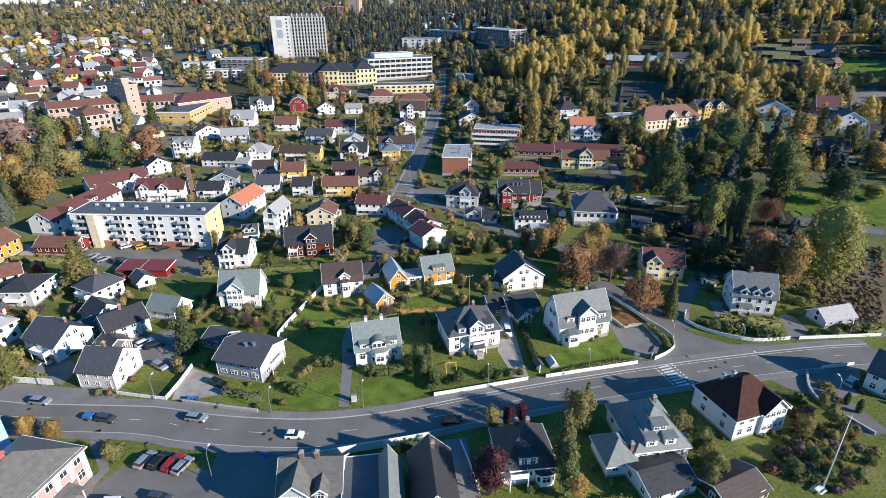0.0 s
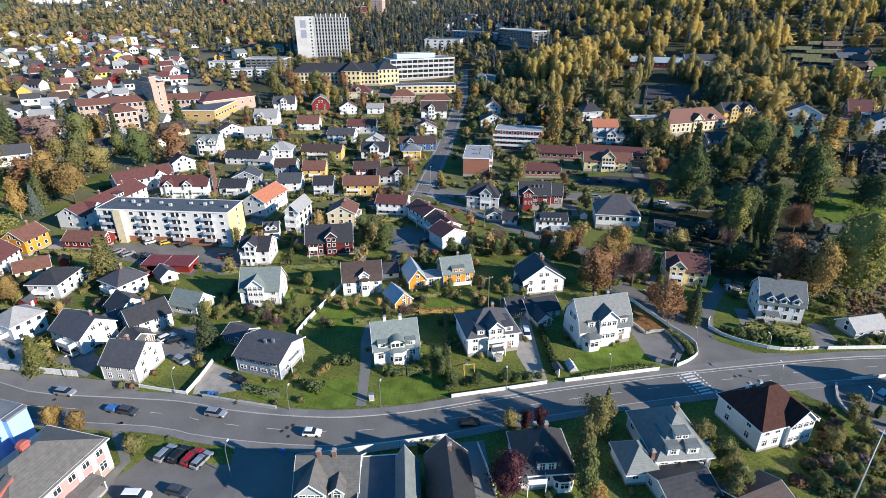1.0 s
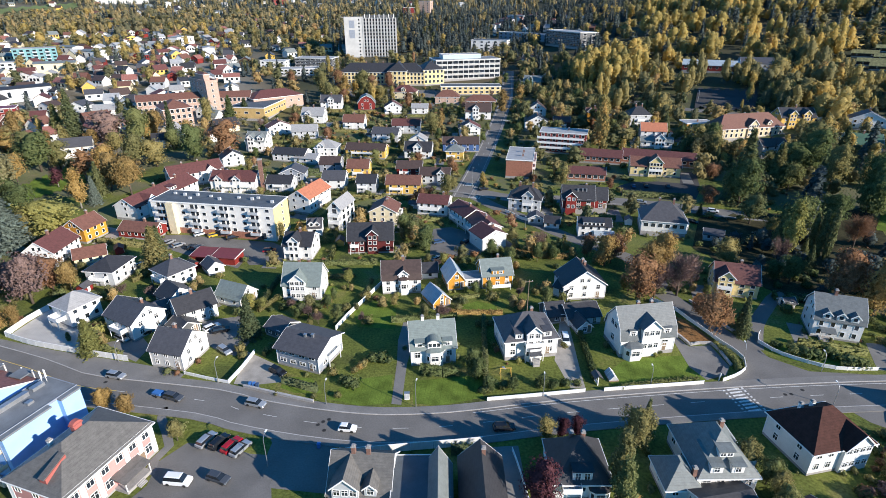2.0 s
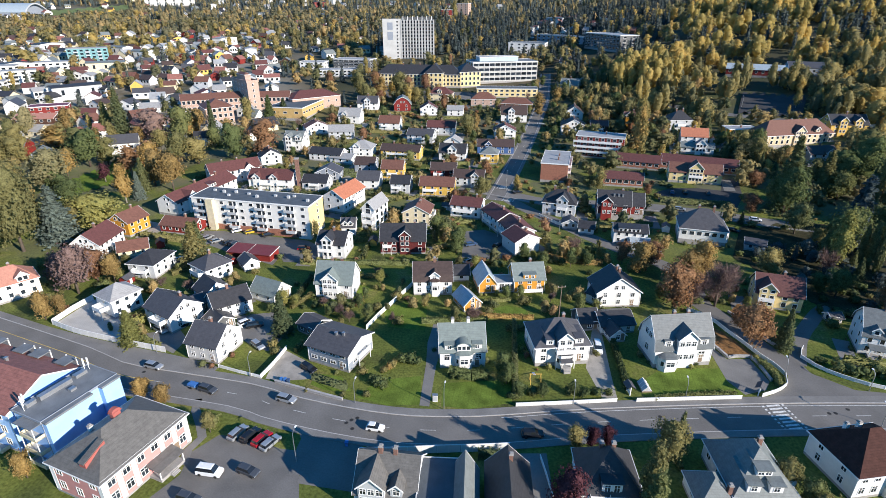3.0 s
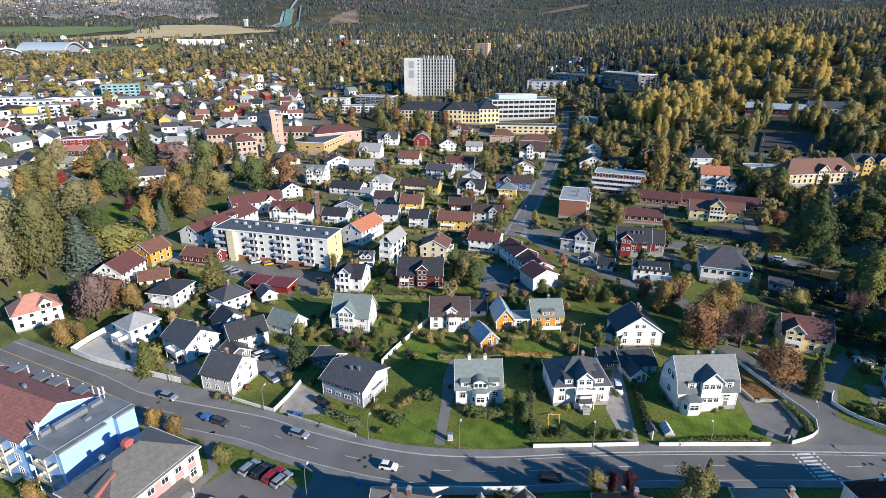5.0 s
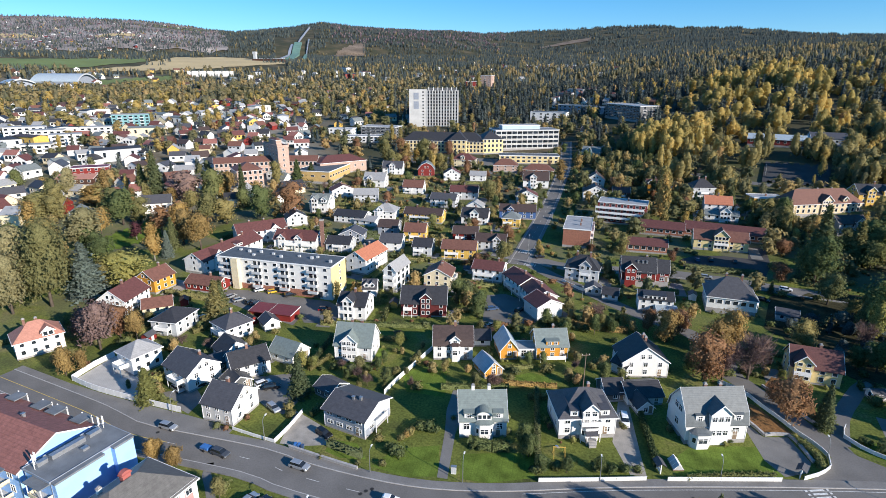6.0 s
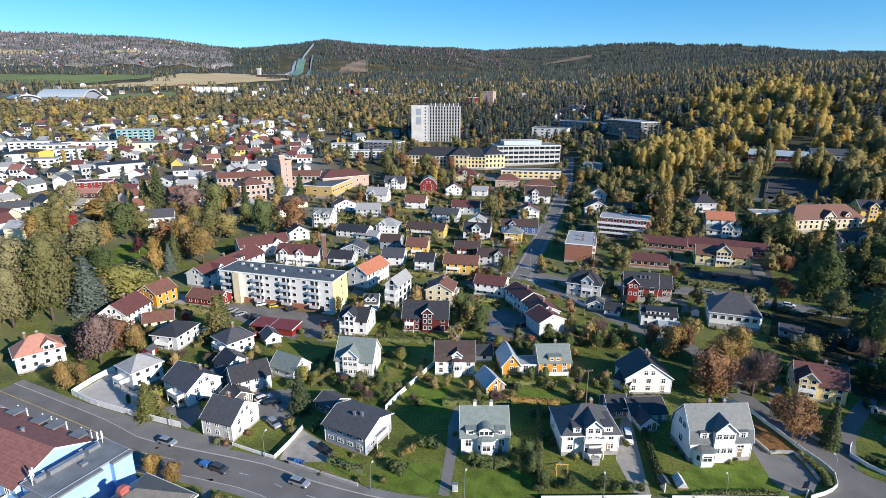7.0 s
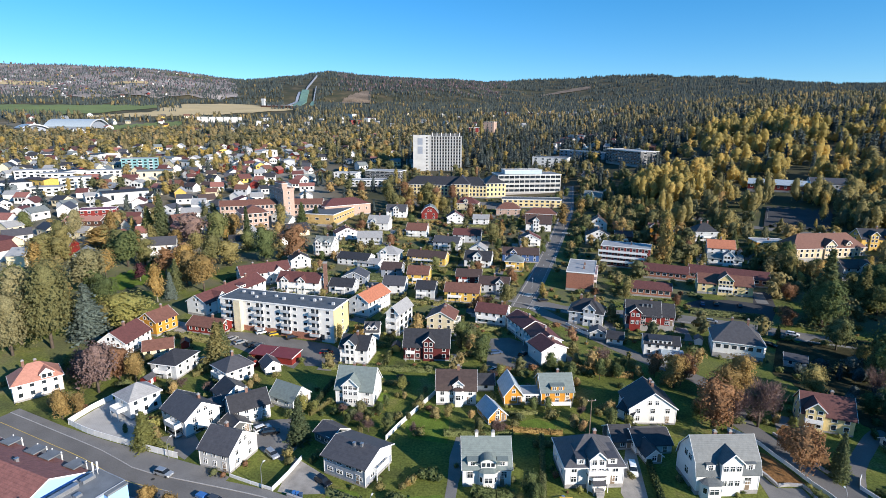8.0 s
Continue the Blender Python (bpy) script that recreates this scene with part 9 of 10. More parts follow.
def distant_house(x, y, yaw, rng):
    """One of the uncounted houses far off: walls, gable roof and dark windows, joined with the rest by colour."""
    w, d, h, rise = rng.uniform(8, 13), rng.uniform(7, 9.5), rng.uniform(3.4, 5.4), rng.uniform(2.0, 3.6)
    if rng.random() < 0.045 and y < 1300:       # now and then a block of flats
        w, d, h, rise = rng.uniform(22, 34), 12.0, rng.uniform(6.5, 9.0), 1.2
    axis = "x" if rng.random() < 0.75 else "y"
    m = pose(x, y, ground_z(x, y), 0, 0, yaw)
    half, length = (d / 2, w / 2) if axis == "x" else (w / 2, d / 2)
    line = roof_profile("gable", half, h, rise, 0.5)
    wallm, roofm = WALL[FAR_WALLS[rng.randrange(len(FAR_WALLS))]], ROOF[FAR_ROOFS[rng.randrange(len(FAR_ROOFS))]]
    win = Shape()
    for u in (-0.3, 0.0, 0.3):
        win.box(u * w - 0.9, u * w + 0.9, -d / 2 - 0.05, -d / 2, h * 0.35, h * 0.75)
    for mat, s in ((wallm, body_shape(w, d, h, rise, "gable", axis)), (roofm, Shape().prism(slab(line, 0.25), -length - 0.4, length + 0.4, axis)), (PANE, win)):
        DISTANT.setdefault(mat.name, (mat, Shape()))[1].add([m @ Vector(p) for p in s.v], s.f)
    TAKEN.append((x, y, 8))


def distant_block(x, y, yaw, w, d, storeys, wall):
    """A town block far off, with a flat roof, window bands and balcony fronts on each storey, joined with the rest by colour."""
    m = pose(x, y, ground_z(x, y), 0, 0, yaw)
    h = 3.0 * storeys + 0.6
    win, rail = Shape(), Shape()
    for k in range(storeys):
        n = int(w / 4.5)
        for i in range(n):
            u = (i + 0.5 - n / 2) * w / n
            win.box(u - 1.3, u + 1.3, -d / 2 - 0.05, -d / 2, 3.0 * k + 1.0, 3.0 * k + 2.5)
            win.box(w / 2, w / 2 + 0.05, -d * 0.3, d * 0.3, 3.0 * k + 1.2, 3.0 * k + 2.4) if i == 0 else None
            if i % 2 and k:
                rail.box(u - 1.9, u + 1.9, -d / 2 - 1.4, -d / 2, 3.0 * k - 0.1, 3.0 * k + 0.9)
    for mat, s in ((WALL[wall], Shape().box(-w / 2, w / 2, -d / 2, d / 2, -2, h)), (ROOF["felt_pale"], Shape().box(-w / 2 - 0.3, w / 2 + 0.3, -d / 2 - 0.3, d / 2 + 0.3, h, h + 0.35)), (PANE, win), (WALL["light_grey"], rail)):
        DISTANT.setdefault(mat.name, (mat, Shape()))[1].add([m @ Vector(p) for p in s.v], s.f)
    TAKEN.append((x, y, w * 0.55))


for x, y, yaw, w, d, storeys, wall in ((-470, 392, 38, 30, 13, 3, "white"), (-441, 388, 30, 24, 13, 3, "plaster"), (-412, 378, 44, 22, 12, 3, "white"), (-439, 481, 40, 34, 14, 4, "teal"), (-408, 347, 35, 20, 12, 2, "plaster"), (-436, 434, 34, 26, 12, 2, "white")):
    distant_block(x, y, yaw, w, d, storeys, wall)


def far_town(n, az0, az1, r0, r1, seed, turn):
    """Detached houses along rough streets, with gaps for trees."""
    rng = random.Random(seed)
    done, tries = 0, 0
    while done < n and tries < n * 40:
        tries += 1
        x, y = polar(r0 + (r1 - r0) * rng.random() ** 0.8, rng.uniform(az0, az1))
        if free(x, y, 7.5) and off_road(x, y, 7):
            (far_house if math.hypot(x, y) < 470 else distant_house)(x, y, turn + rng.choice((0, 25, 90, 55, -20, -40)) + rng.uniform(-6, 6), rng)
            done += 1


far_town(270, -54, -27, 330, 850, 3, 28)
far_town(45, -29, -16, 560, 1000, 4, 12)
far_town(26, -3, 8, 640, 900, 5, -8)
far_town(80, -52, -20, 850, 1350, 7, 20)


far_town(130, -62, -38, 2050, 2700, 8, 20)
far_town(50, -62, -34, 2700, 3300, 12, 20)
far_town(30, -24, 4, 1100, 1700, 9, 0)
far_town(24, -7.5, 2.5, 1350, 1520, 10, 5)
far_town(10, -1.5, 2.2, 860, 950, 11, 0)
for mat, s in DISTANT.values():
    tagged(new("distant_houses", s.mesh("distant_houses", mat)), "distant houses of the town among the trees", "houses", "", "stuff")


# ---- small things along the road ----
def garden_bench(x, y, yaw):
    ob = thing("garden_table", x, y, yaw, "white wooden garden table with benches on the lawn", "table")
    child("tabletop", Shape().box(-0.9, 0.9, -0.4, 0.4, 0.70, 0.75).mesh("tabletop", TRIM), ob)
    for sg in (-1, 1):
        child("seat", Shape().box(-0.9, 0.9, sg * 0.8 - 0.15, sg * 0.8 + 0.15, 0.42, 0.46).mesh("seat", TRIM), ob)
        child("leg", Shape().box(sg * 0.7 - 0.04, sg * 0.7 + 0.04, -0.9, 0.9, 0.34, 0.42).box(sg * 0.7 - 0.04, sg * 0.7 + 0.04, -0.45, -0.37, 0, 0.70).box(sg * 0.7 - 0.04, sg * 0.7 + 0.04, 0.37, 0.45, 0, 0.70).mesh("leg", TRIM), ob)


garden_bench(67.9, 68.5, 30)



def manhole(x, y):
    ob = thing("manhole_cover", x, y, 0, "round dark iron manhole cover in the road", "manhole cover", "manhole covers", z=ground_z(x, y) + 0.032)
    child("ring", Shape().tube(0, 0, -0.02, 0.006, 0.46, 0.46, 16).mesh("ring", CONCRETE_RING), ob)
    child("lid", Shape().tube(0, 0, -0.02, 0.012, 0.32, 0.32, 16).mesh("lid", RUBBER), ob)


CONCRETE_RING = surface("dark_patched_asphalt", (0.06, 0.058, 0.055), 0.9, 0.2, 1.0, 6, 0.2)
for spot in ((-36.0, 82.3), (-35.2, 83.3), (-34.2, 84.1), (-34.2, 80.9), (-90.1, 91.6), (-89.1, 89.7), (-89.8, 92.3), (64.3, 104.0), (65.7, 104.3), (68.8, 106.1), (28.7, 96.3)):
    manhole(*spot)



def utility_cabinet(x, y):
    ob = thing("utility_cabinet", x, y, 8, "white electricity cabinet on the lawn by the path", "cabinet")
    child("body", Shape().box(-0.55, 0.55, -0.3, 0.3, 0, 1.7).mesh("body", TRIM), ob)
    child("cap", Shape().box(-0.62, 0.62, -0.37, 0.37, 1.7, 1.8).mesh("cap", METAL), ob)
    for u in (-0.27, 0.27):
        child("door", Shape().box(u - 0.25, u + 0.25, -0.32, -0.3, 0.15, 1.6).mesh("door", WALL["light_grey"]), ob)


def cold_frame(x, y, yaw):
    ob = thing("greenhouse", x, y, yaw, "low glass-roofed garden frame on the lawn", "greenhouse")
    child("glazing", Shape().prism([(-1.1, 0.3), (0, 1.5), (1.1, 0.3)], -1.7, 1.7, "y").mesh("glazing", WALL["light_grey"]), ob)
    child("base", Shape().box(-1.15, 1.15, -1.75, 1.75, 0, 0.3).mesh("base", WOOD), ob)
    for v in (-1.7, -0.57, 0.57, 1.7):
        child("rafter", Shape().prism([(-1.15, 0.32), (0, 1.58), (1.15, 0.32), (1.08, 0.28), (0, 1.46), (-1.08, 0.28)], v - 0.04, v + 0.04, "y").mesh("rafter", TRIM), ob)


def garden_gate(x, y, yaw):
    ob = thing("garden_gate", x, y, yaw, "white garden gate under a small pitched roof", "gate", "garden gates")
    for u in (-0.9, 0.9):
        child("post", Shape().box(u - 0.1, u + 0.1, -0.1, 0.1, 0, 2.2).mesh("post", TRIM), ob)
    child("roof", Shape().prism([(-1.0, 2.15), (0, 2.85), (1.0, 2.15), (1.0, 2.02), (0, 2.7), (-1.0, 2.02)], -1.3, 1.3, "x").mesh("roof", ROOF["grey"]), ob)
    child("gate_leaf", Shape().box(-0.8, 0.8, -0.03, 0.03, 0.1, 1.1).mesh("gate_leaf", TRIM), ob)


def swing_set(x, y, yaw):
    ob = thing("swing_set", x, y, yaw, "yellow wooden play frame with a slide on the lawn", "swing set")
    for u in (-1.2, 1.2):
        for sg in (-1, 1):
            child("leg", Shape().prism([(sg * 1.0, 0), (sg * 0.05, 2.4), (sg * 0.05 + 0.1, 2.4), (sg * 1.0 + 0.1, 0)], u - 0.05, u + 0.05, "x").mesh("leg", WALL["yellow"]), ob)
    child("beam", Shape().box(-1.4, 1.4, -0.06, 0.06, 2.35, 2.5).mesh("beam", WALL["yellow"]), ob)
    child("slide", Shape().prism([(1.2, 1.3), (3.6, 0.15), (3.6, 0.05), (1.2, 1.2)], -0.3, 0.3, "x").mesh("slide", WALL["pale_blue"]), ob)


def trailer(x, y, yaw):
    ob = thing("trailer", x, y, yaw, "small trailer with a blue load behind a pickup", "trailer")
    child("bed", Shape().box(-1.2, 1.2, -0.75, 0.75, 0.45, 0.6).mesh("bed", METAL), ob)
    child("load", Shape().box(-1.1, 1.0, -0.7, 0.7, 0.6, 1.05).mesh("load", CARPAINT["bright_blue"]), ob)
    child("drawbar", Shape().box(1.2, 2.1, -0.05, 0.05, 0.45, 0.55).mesh("drawbar", METAL), ob)
    for v in (-0.8, 0.8):
        child("wheel", CACHE["wheel"], ob, pose(0, v, 0.32))


def waste_bin(x, y, yaw, col):
    ob = thing("waste_bin", x, y, yaw, f"{col.replace('_', ' ')} wheeled waste bin by the drive", "waste bin", "waste bins")
    child("body", Shape().add([(-0.25, -0.28, 0), (0.25, -0.28, 0), (0.25, 0.28, 0), (-0.25, 0.28, 0), (-0.3, -0.36, 1.0), (0.3, -0.36, 1.0), (0.3, 0.36, 1.0), (-0.3, 0.36, 1.0)],
                              [(3, 2, 1, 0), (4, 5, 6, 7), (0, 1, 5, 4), (1, 2, 6, 5), (2, 3, 7, 6), (3, 0, 4, 7)]).mesh("body", CARPAINT[col]), ob)
    child("lid", Shape().prism([(-0.4, 1.0), (-0.38, 1.08), (0.38, 1.12), (0.4, 1.0)], -0.32, 0.32, "x").mesh("lid", CARPAINT[col]), ob)


def brick_stack(x, y, h):
    ob = thing("factory_chimney", x, y, 15, "tall red brick chimney stack among the houses", "chimney")
    child("shaft", Shape().box(-0.8, 0.8, -0.8, 0.8, 0, h).mesh("shaft", CHIMNEY), ob)
    child("crown", Shape().box(-0.95, 0.95, -0.95, 0.95, h, h + 0.5).mesh("crown", STONE), ob)


utility_cabinet(-19.1, 92.4)
cold_frame(26.8, 105.7, 12)
garden_gate(23.0, 103.1, 105)
garden_gate(51.7, 108.1, 60)
swing_set(2.3, 102.9, 10)
trailer(-74.2, 86.9, -10)
waste_bin(-55.3, 92.4, 5, 'bright_blue')
waste_bin(-54.4, 92.4, 5, 'bright_blue')
waste_bin(-53.5, 92.2, 5, 'blue')
waste_bin(-33.7, 76.3, 5, 'bright_blue')
brick_stack(-107.3, 218.8, 14)


# ---- far landmarks ----
def arena_hall(r, az, yaw, w, d, h, label):
    """A low vaulted sports hall with a pale rim round its open end."""
    ax, ay = polar(r, az)
    ob = thing("arena_hall", ax, ay, yaw, label, "arena", keep=max(w, d) * 0.6)
    n = 20
    line = [(-w / 2 + w * k / n, 3 + h * math.sin(math.pi * k / n) ** 0.8) for k in range(n + 1)]
    child("roof", Shape().prism(slab(line, 1.2), -d / 2, d / 2, "y").mesh("roof", ROOF["metal"]), ob)
    child("wall", Shape().prism([(-w / 2 + 1, -3), *[(u * 0.98, z - 1.0) for u, z in line], (w / 2 - 1, -3)], -d / 2 + 4, d / 2 - 4, "y").mesh("wall", WALL["grey"]), ob)
    child("rim", Shape().prism([*[(u, z + 0.3) for u, z in line], *[(u, z - 1.6) for u, z in reversed(line)]], -d / 2 - 1.0, -d / 2 - 0.02, "y").mesh("rim", WALL["light_grey"]), ob)


arena_hall(1135, -46.8, 104, 56.0, 76.0, 12.0, "large pale vaulted sports arena in the valley")
arena_hall(1110, -50.0, 62, 36.0, 50.0, 6.0, "smaller dark vaulted hall with white rim")


def ski_jump():
    """Two ski-jump hills on the slope: matted landing slopes, raised in-runs, stairs and a judges' tower."""
    jx, jy = polar(1825, -28.1)
    ob = thing("ski_jump", jx, jy, 0, "pale green ski-jump slopes with in-run on the hillside", "ski jump")
    back = ob.matrix_basis.inverted()

    def ribbon(name, r0, a0, r1, a1, off, w, l0, l1, mat):
        s, n = Shape(), 12
        p0, p1 = Vector(polar(r0, a0)), Vector(polar(r1, a1))
        t = (p1 - p0).normalized()
        side = Vector((t.y, -t.x))
        vs = []
        for k in range(n + 1):
            c = p0.lerp(p1, k / n) + side * off
            z = ground_z(c.x, c.y) + l0 + (l1 - l0) * k / n
            for u, dz in ((-w / 2, 0), (w / 2, 0), (w / 2, -8), (-w / 2, -8)):
                q = c + side * u
                vs.append(back @ Vector((q.x, q.y, z + dz)))
        fs = [(4 * k + i, 4 * k + (i + 1) % 4, 4 * k + 4 + (i + 1) % 4, 4 * k + 4 + i) for k in range(n) for i in range(4)] + [(0, 1, 2, 3), (4 * n + 3, 4 * n + 2, 4 * n + 1, 4 * n)]
        child(name, s.add(vs, fs).mesh(name, mat), ob)

    ribbon("landing_slope", 1825, -28.1, 2250, -27.15, 0, 26, 2, 8, SLOPE)
    ribbon("landing_slope", 1840, -26.9, 2080, -26.6, 6, 12, 2, 6, SLOPE)
    ribbon("in_run", 2255, -27.15, 2900, -26.0, 0, 3.2, 6, 12, WALL["grey"])
    ribbon("in_run", 2085, -26.6, 2330, -26.25, 6, 3.5, 5, 8, WALL["grey"])
    ribbon("stair", 1830, -29.0, 2230, -27.7, 0, 9, 1, 4, WALL["grey"])
    tx, ty = polar(1735, -31.2)
    child("judges_tower", Shape().box(-4, 4, -4, 4, -6, 22).box(-5, 5, -5, 5, 18, 24).mesh("judges_tower", WALL["light_grey"]), ob, back @ pose(tx, ty, ground_z(tx, ty)))
    tx, ty = polar(1770, -29.7)
    child("stand", Shape().box(-38, 38, -8, 8, -6, 5).mesh("stand", WALL["light_grey"]), ob, back @ pose(tx, ty, ground_z(tx, ty)))
    tx, ty = polar(1690, -30.0)
    child("bank", Shape().box(-48, 48, -6, 6, -6, 7).mesh("bank", WALL["brown"]), ob, back @ pose(tx, ty, ground_z(tx, ty)))


SLOPE = surface("pale_green_slope_matting", (0.12, 0.22, 0.18), 0.8, 0.15, 0.05, 0.6, 0.1)
STRAW = surface("stubble_field", (0.46, 0.36, 0.19), 0.95, 0.12, 0.01, 0.2, 0.1)
MEADOW = surface("green_field", (0.13, 0.17, 0.05), 0.95, 0.15, 0.01, 0.2, 0.1)
ski_jump()


def field(near, far, mat, label, lift=0.8):
    """A field that follows the land between two wavering edges, each given as bearings and distances."""
    az0, az1 = near[0][0], near[-1][0]
    n, m = 60, 24
    vs = []
    for i in range(n + 1):
        az = az0 + (az1 - az0) * i / n
        r0, r1 = ramp(az, near), ramp(az, far)
        wob = min(0.012 * r1, (r1 - r0) * 0.12)
        for j in range(m + 1):
            r = r0 + (r1 - r0) * j / m + wob * (math.sin(i * 0.7) + 0.5 * math.sin(i * 1.9)) * (j / m - 0.4)
            x, y = polar(r, az)
            vs.append((x, y, ground_z(x, y) + lift))
    fs = [(i * (m + 1) + j, (i + 1) * (m + 1) + j, (i + 1) * (m + 1) + j + 1, i * (m + 1) + j + 1) for i in range(n) for j in range(m)]
    tagged(new("field", Shape().add(vs, fs).mesh("field", mat)), label, "field", "", "structure")


def plot(az0, az1, r0, r1, mat, label, lift=0.8):
    field(((az0, r0), (az1, r0)), ((az0, r1), (az1, r1)), mat, label, lift)


# brown upland ground, its base colour paled and greyed to paint in haze
HAZED_HEATH = surface("haze_paled_upland", (0.22, 0.195, 0.18), 0.95, 0.4, 0.006, 0.05, 0.1)
# leaf litter, with tree shade put into its dark base colour
SHADED_FLOOR = surface("shade_darkened_floor", (0.046, 0.044, 0.024), 0.95, 0.4, 0.3, 2.0, 0.5, spec=0.1)
CLEARED = surface("felled_woodland", (0.155, 0.118, 0.085), 0.95, 0.4, 0.02, 0.2, 0.2)
plot(-66, -33.5, 2120, 3560, HAZED_HEATH, "brown upland with farms and copses, paled for haze", 2.5)
for k, (b0, b1, q0, q1) in enumerate(((-52, -48, 2500, 2650), (-39.5, -35.5, 2900, 3200), (-44, -41, 2350, 2430), (-60, -55, 2300, 2420))):
    plot(b0, b1, q0, q1, MEADOW if k % 2 else STRAW, "upland field on the far hill", 3.6)
field(((-46, 1310), (-37, 1375), (-28.5, 1575)), ((-46, 1345), (-41, 1470), (-38.3, 1830), (-33.6, 1890), (-31, 1760), (-28.5, 1640)), STRAW, "golden stubble field beyond the town", 1.2)
field(((-60, 1330), (-46, 1400), (-40.5, 1600)), ((-60, 1600), (-46, 1690), (-40.5, 1820)), MEADOW, "green meadow beyond the town", 1.0)
field(((-44.2, 1080), (-38.6, 1085)), ((-44.2, 1165), (-38.6, 1250)), MEADOW, "green field beside the arena", 0.7)
field(((-24.8, 1960), (-20.8, 2060)), ((-24.8, 2010), (-20.8, 2330)), CLEARED, "brown clear-felled strip on the hillside", 3.0)
field(((-3.6, 2500), (1.2, 2760)), ((-3.6, 2570), (1.2, 2920)), CLEARED, "brown clear-felled strip on the hillside", 3.0)
# the near-black asphalt colour here stands in for shade from the trees
plot(17.6, 22.6, 381, 422, TARMAC, "asphalt yard below the museum hall, darkened for tree shade", 1.0)
field(((34.0, 243), (38.4, 241), (43.0, 249)), ((34.0, 262), (38.4, 282), (43.0, 290)), LAWN, "park lawn below the woods", 0.25)
# dark sheet that paints in the shade over this grass
field(((20, 196), (25, 178), (33, 168), (36, 180)), ((20, 222), (25, 236), (33, 262), (36, 222)), SHADED_FLOOR, "leaf-strewn ground darkened for the shade of the trees", 0.12)
field(((-47, 272), (-41.5, 285)), ((-47, 292), (-41.5, 318)), LAWN, "open lawn in the park", 0.2)


# ---- the open-air museum in its clearing ----
LOGS = surface("tarred_logs", (0.060, 0.036, 0.024), 0.8, 0.25, 0.8, 10, 0.5, boards=0.28)
OLD_ROOF = {"turf": surface("turf_roof", (0.20, 0.19, 0.085), 0.95, 0.35, 0.7, 6, 0.5),
            "slate": surface("old_slate_roof", (0.075, 0.085, 0.105), 0.6, 0.2, 0.9, 6, 0.4, boards=0.3),
            "shingle": surface("weathered_shingles", (0.13, 0.10, 0.08), 0.75, 0.25, 0.9, 6, 0.5, boards=0.25)}


def log_house(x, y, yaw, w, d, cover):
    ob = thing("log_house", x, y, yaw, f"old tarred log house with a low {cover} roof", "log house", "open-air museum houses", keep=math.hypot(w, d) / 2 - 1.0)
    h, rise = (2.9, 1.9) if cover == "turf" else (3.4, 2.6)
    child("wall", body_shape(w, d, h, rise, "gable", "x").mesh("wall", LOGS), ob)
    line = roof_profile("gable", d / 2, h, rise, 0.7)
    child("roof", Shape().prism(slab(line, 0.3), -w / 2 - 0.6, w / 2 + 0.6, "x").mesh("roof", OLD_ROOF[cover]), ob)
    child("foundation", Shape().box(-w / 2 - 0.05, w / 2 + 0.05, -d / 2 - 0.05, d / 2 + 0.05, -2.0, 0.35).mesh("foundation", STONE), ob)
    child("door", Shape().box(-0.55, 0.55, -d / 2 - 0.06, -d / 2 + 0.02, 0.35, 2.3).mesh("door", WALL["brown"]), ob)
    for u in (-0.3, 0.28):
        put_window(ob, side_pose(w, d, "front", u * w, 1.6), 0.7, 0.8, 1, False)


for spot in ((253.4, 437.8, -30, 18, 6.5, 'turf'),
             (256.8, 423.4, -31, 22, 6.5, 'turf'),
             (268.7, 446.1, -31, 18, 6, 'turf'),
             (259.5, 460.6, -29, 16, 6.5, 'turf'),
             (279.6, 470.2, -28, 14, 6, 'turf'),
             (275.9, 428.9, 5, 15, 8, 'slate'),
             (290.4, 438.9, -63, 15, 8, 'slate'),
             (267.3, 407.4, -41, 19, 7, 'shingle'),
             (276.7, 403.9, 26, 8, 7, 'shingle'),
             (282.4, 420.4, -54, 10, 6, 'shingle'),
             (284.8, 462.4, -7, 13, 6, 'shingle')):
    log_house(*spot)
plot(36.4, 43.0, 404, 441, HAZED_HEATH, "dry brown grass beside the upper road", 0.25)
plot(34.9, 39.5, 468, 512, LAWN, "open lawn beside the log houses", 0.25)


# ---- gardens round the dwellings ----
def garden_shed(x, y, yaw, wall, cover):
    ob = thing("garden_shed", x, y, yaw, f"small {wall.replace('_', ' ')} wooden garden shed with {cover} roof", "shed", "garden sheds", keep=2.4)
    child("wall", body_shape(3.4, 2.6, 2.1, 0.9, "gable", "x").mesh("wall", WALL[wall]), ob)
    line = roof_profile("gable", 1.3, 2.1, 0.9, 0.3)
    child("roof", Shape().prism(slab(line, 0.12), -2.0, 2.0, "x").mesh("roof", ROOF[cover]), ob)
    child("door", Shape().box(-0.5, 0.5, -1.36, -1.3, 0, 1.85).mesh("door", TRIM), ob)


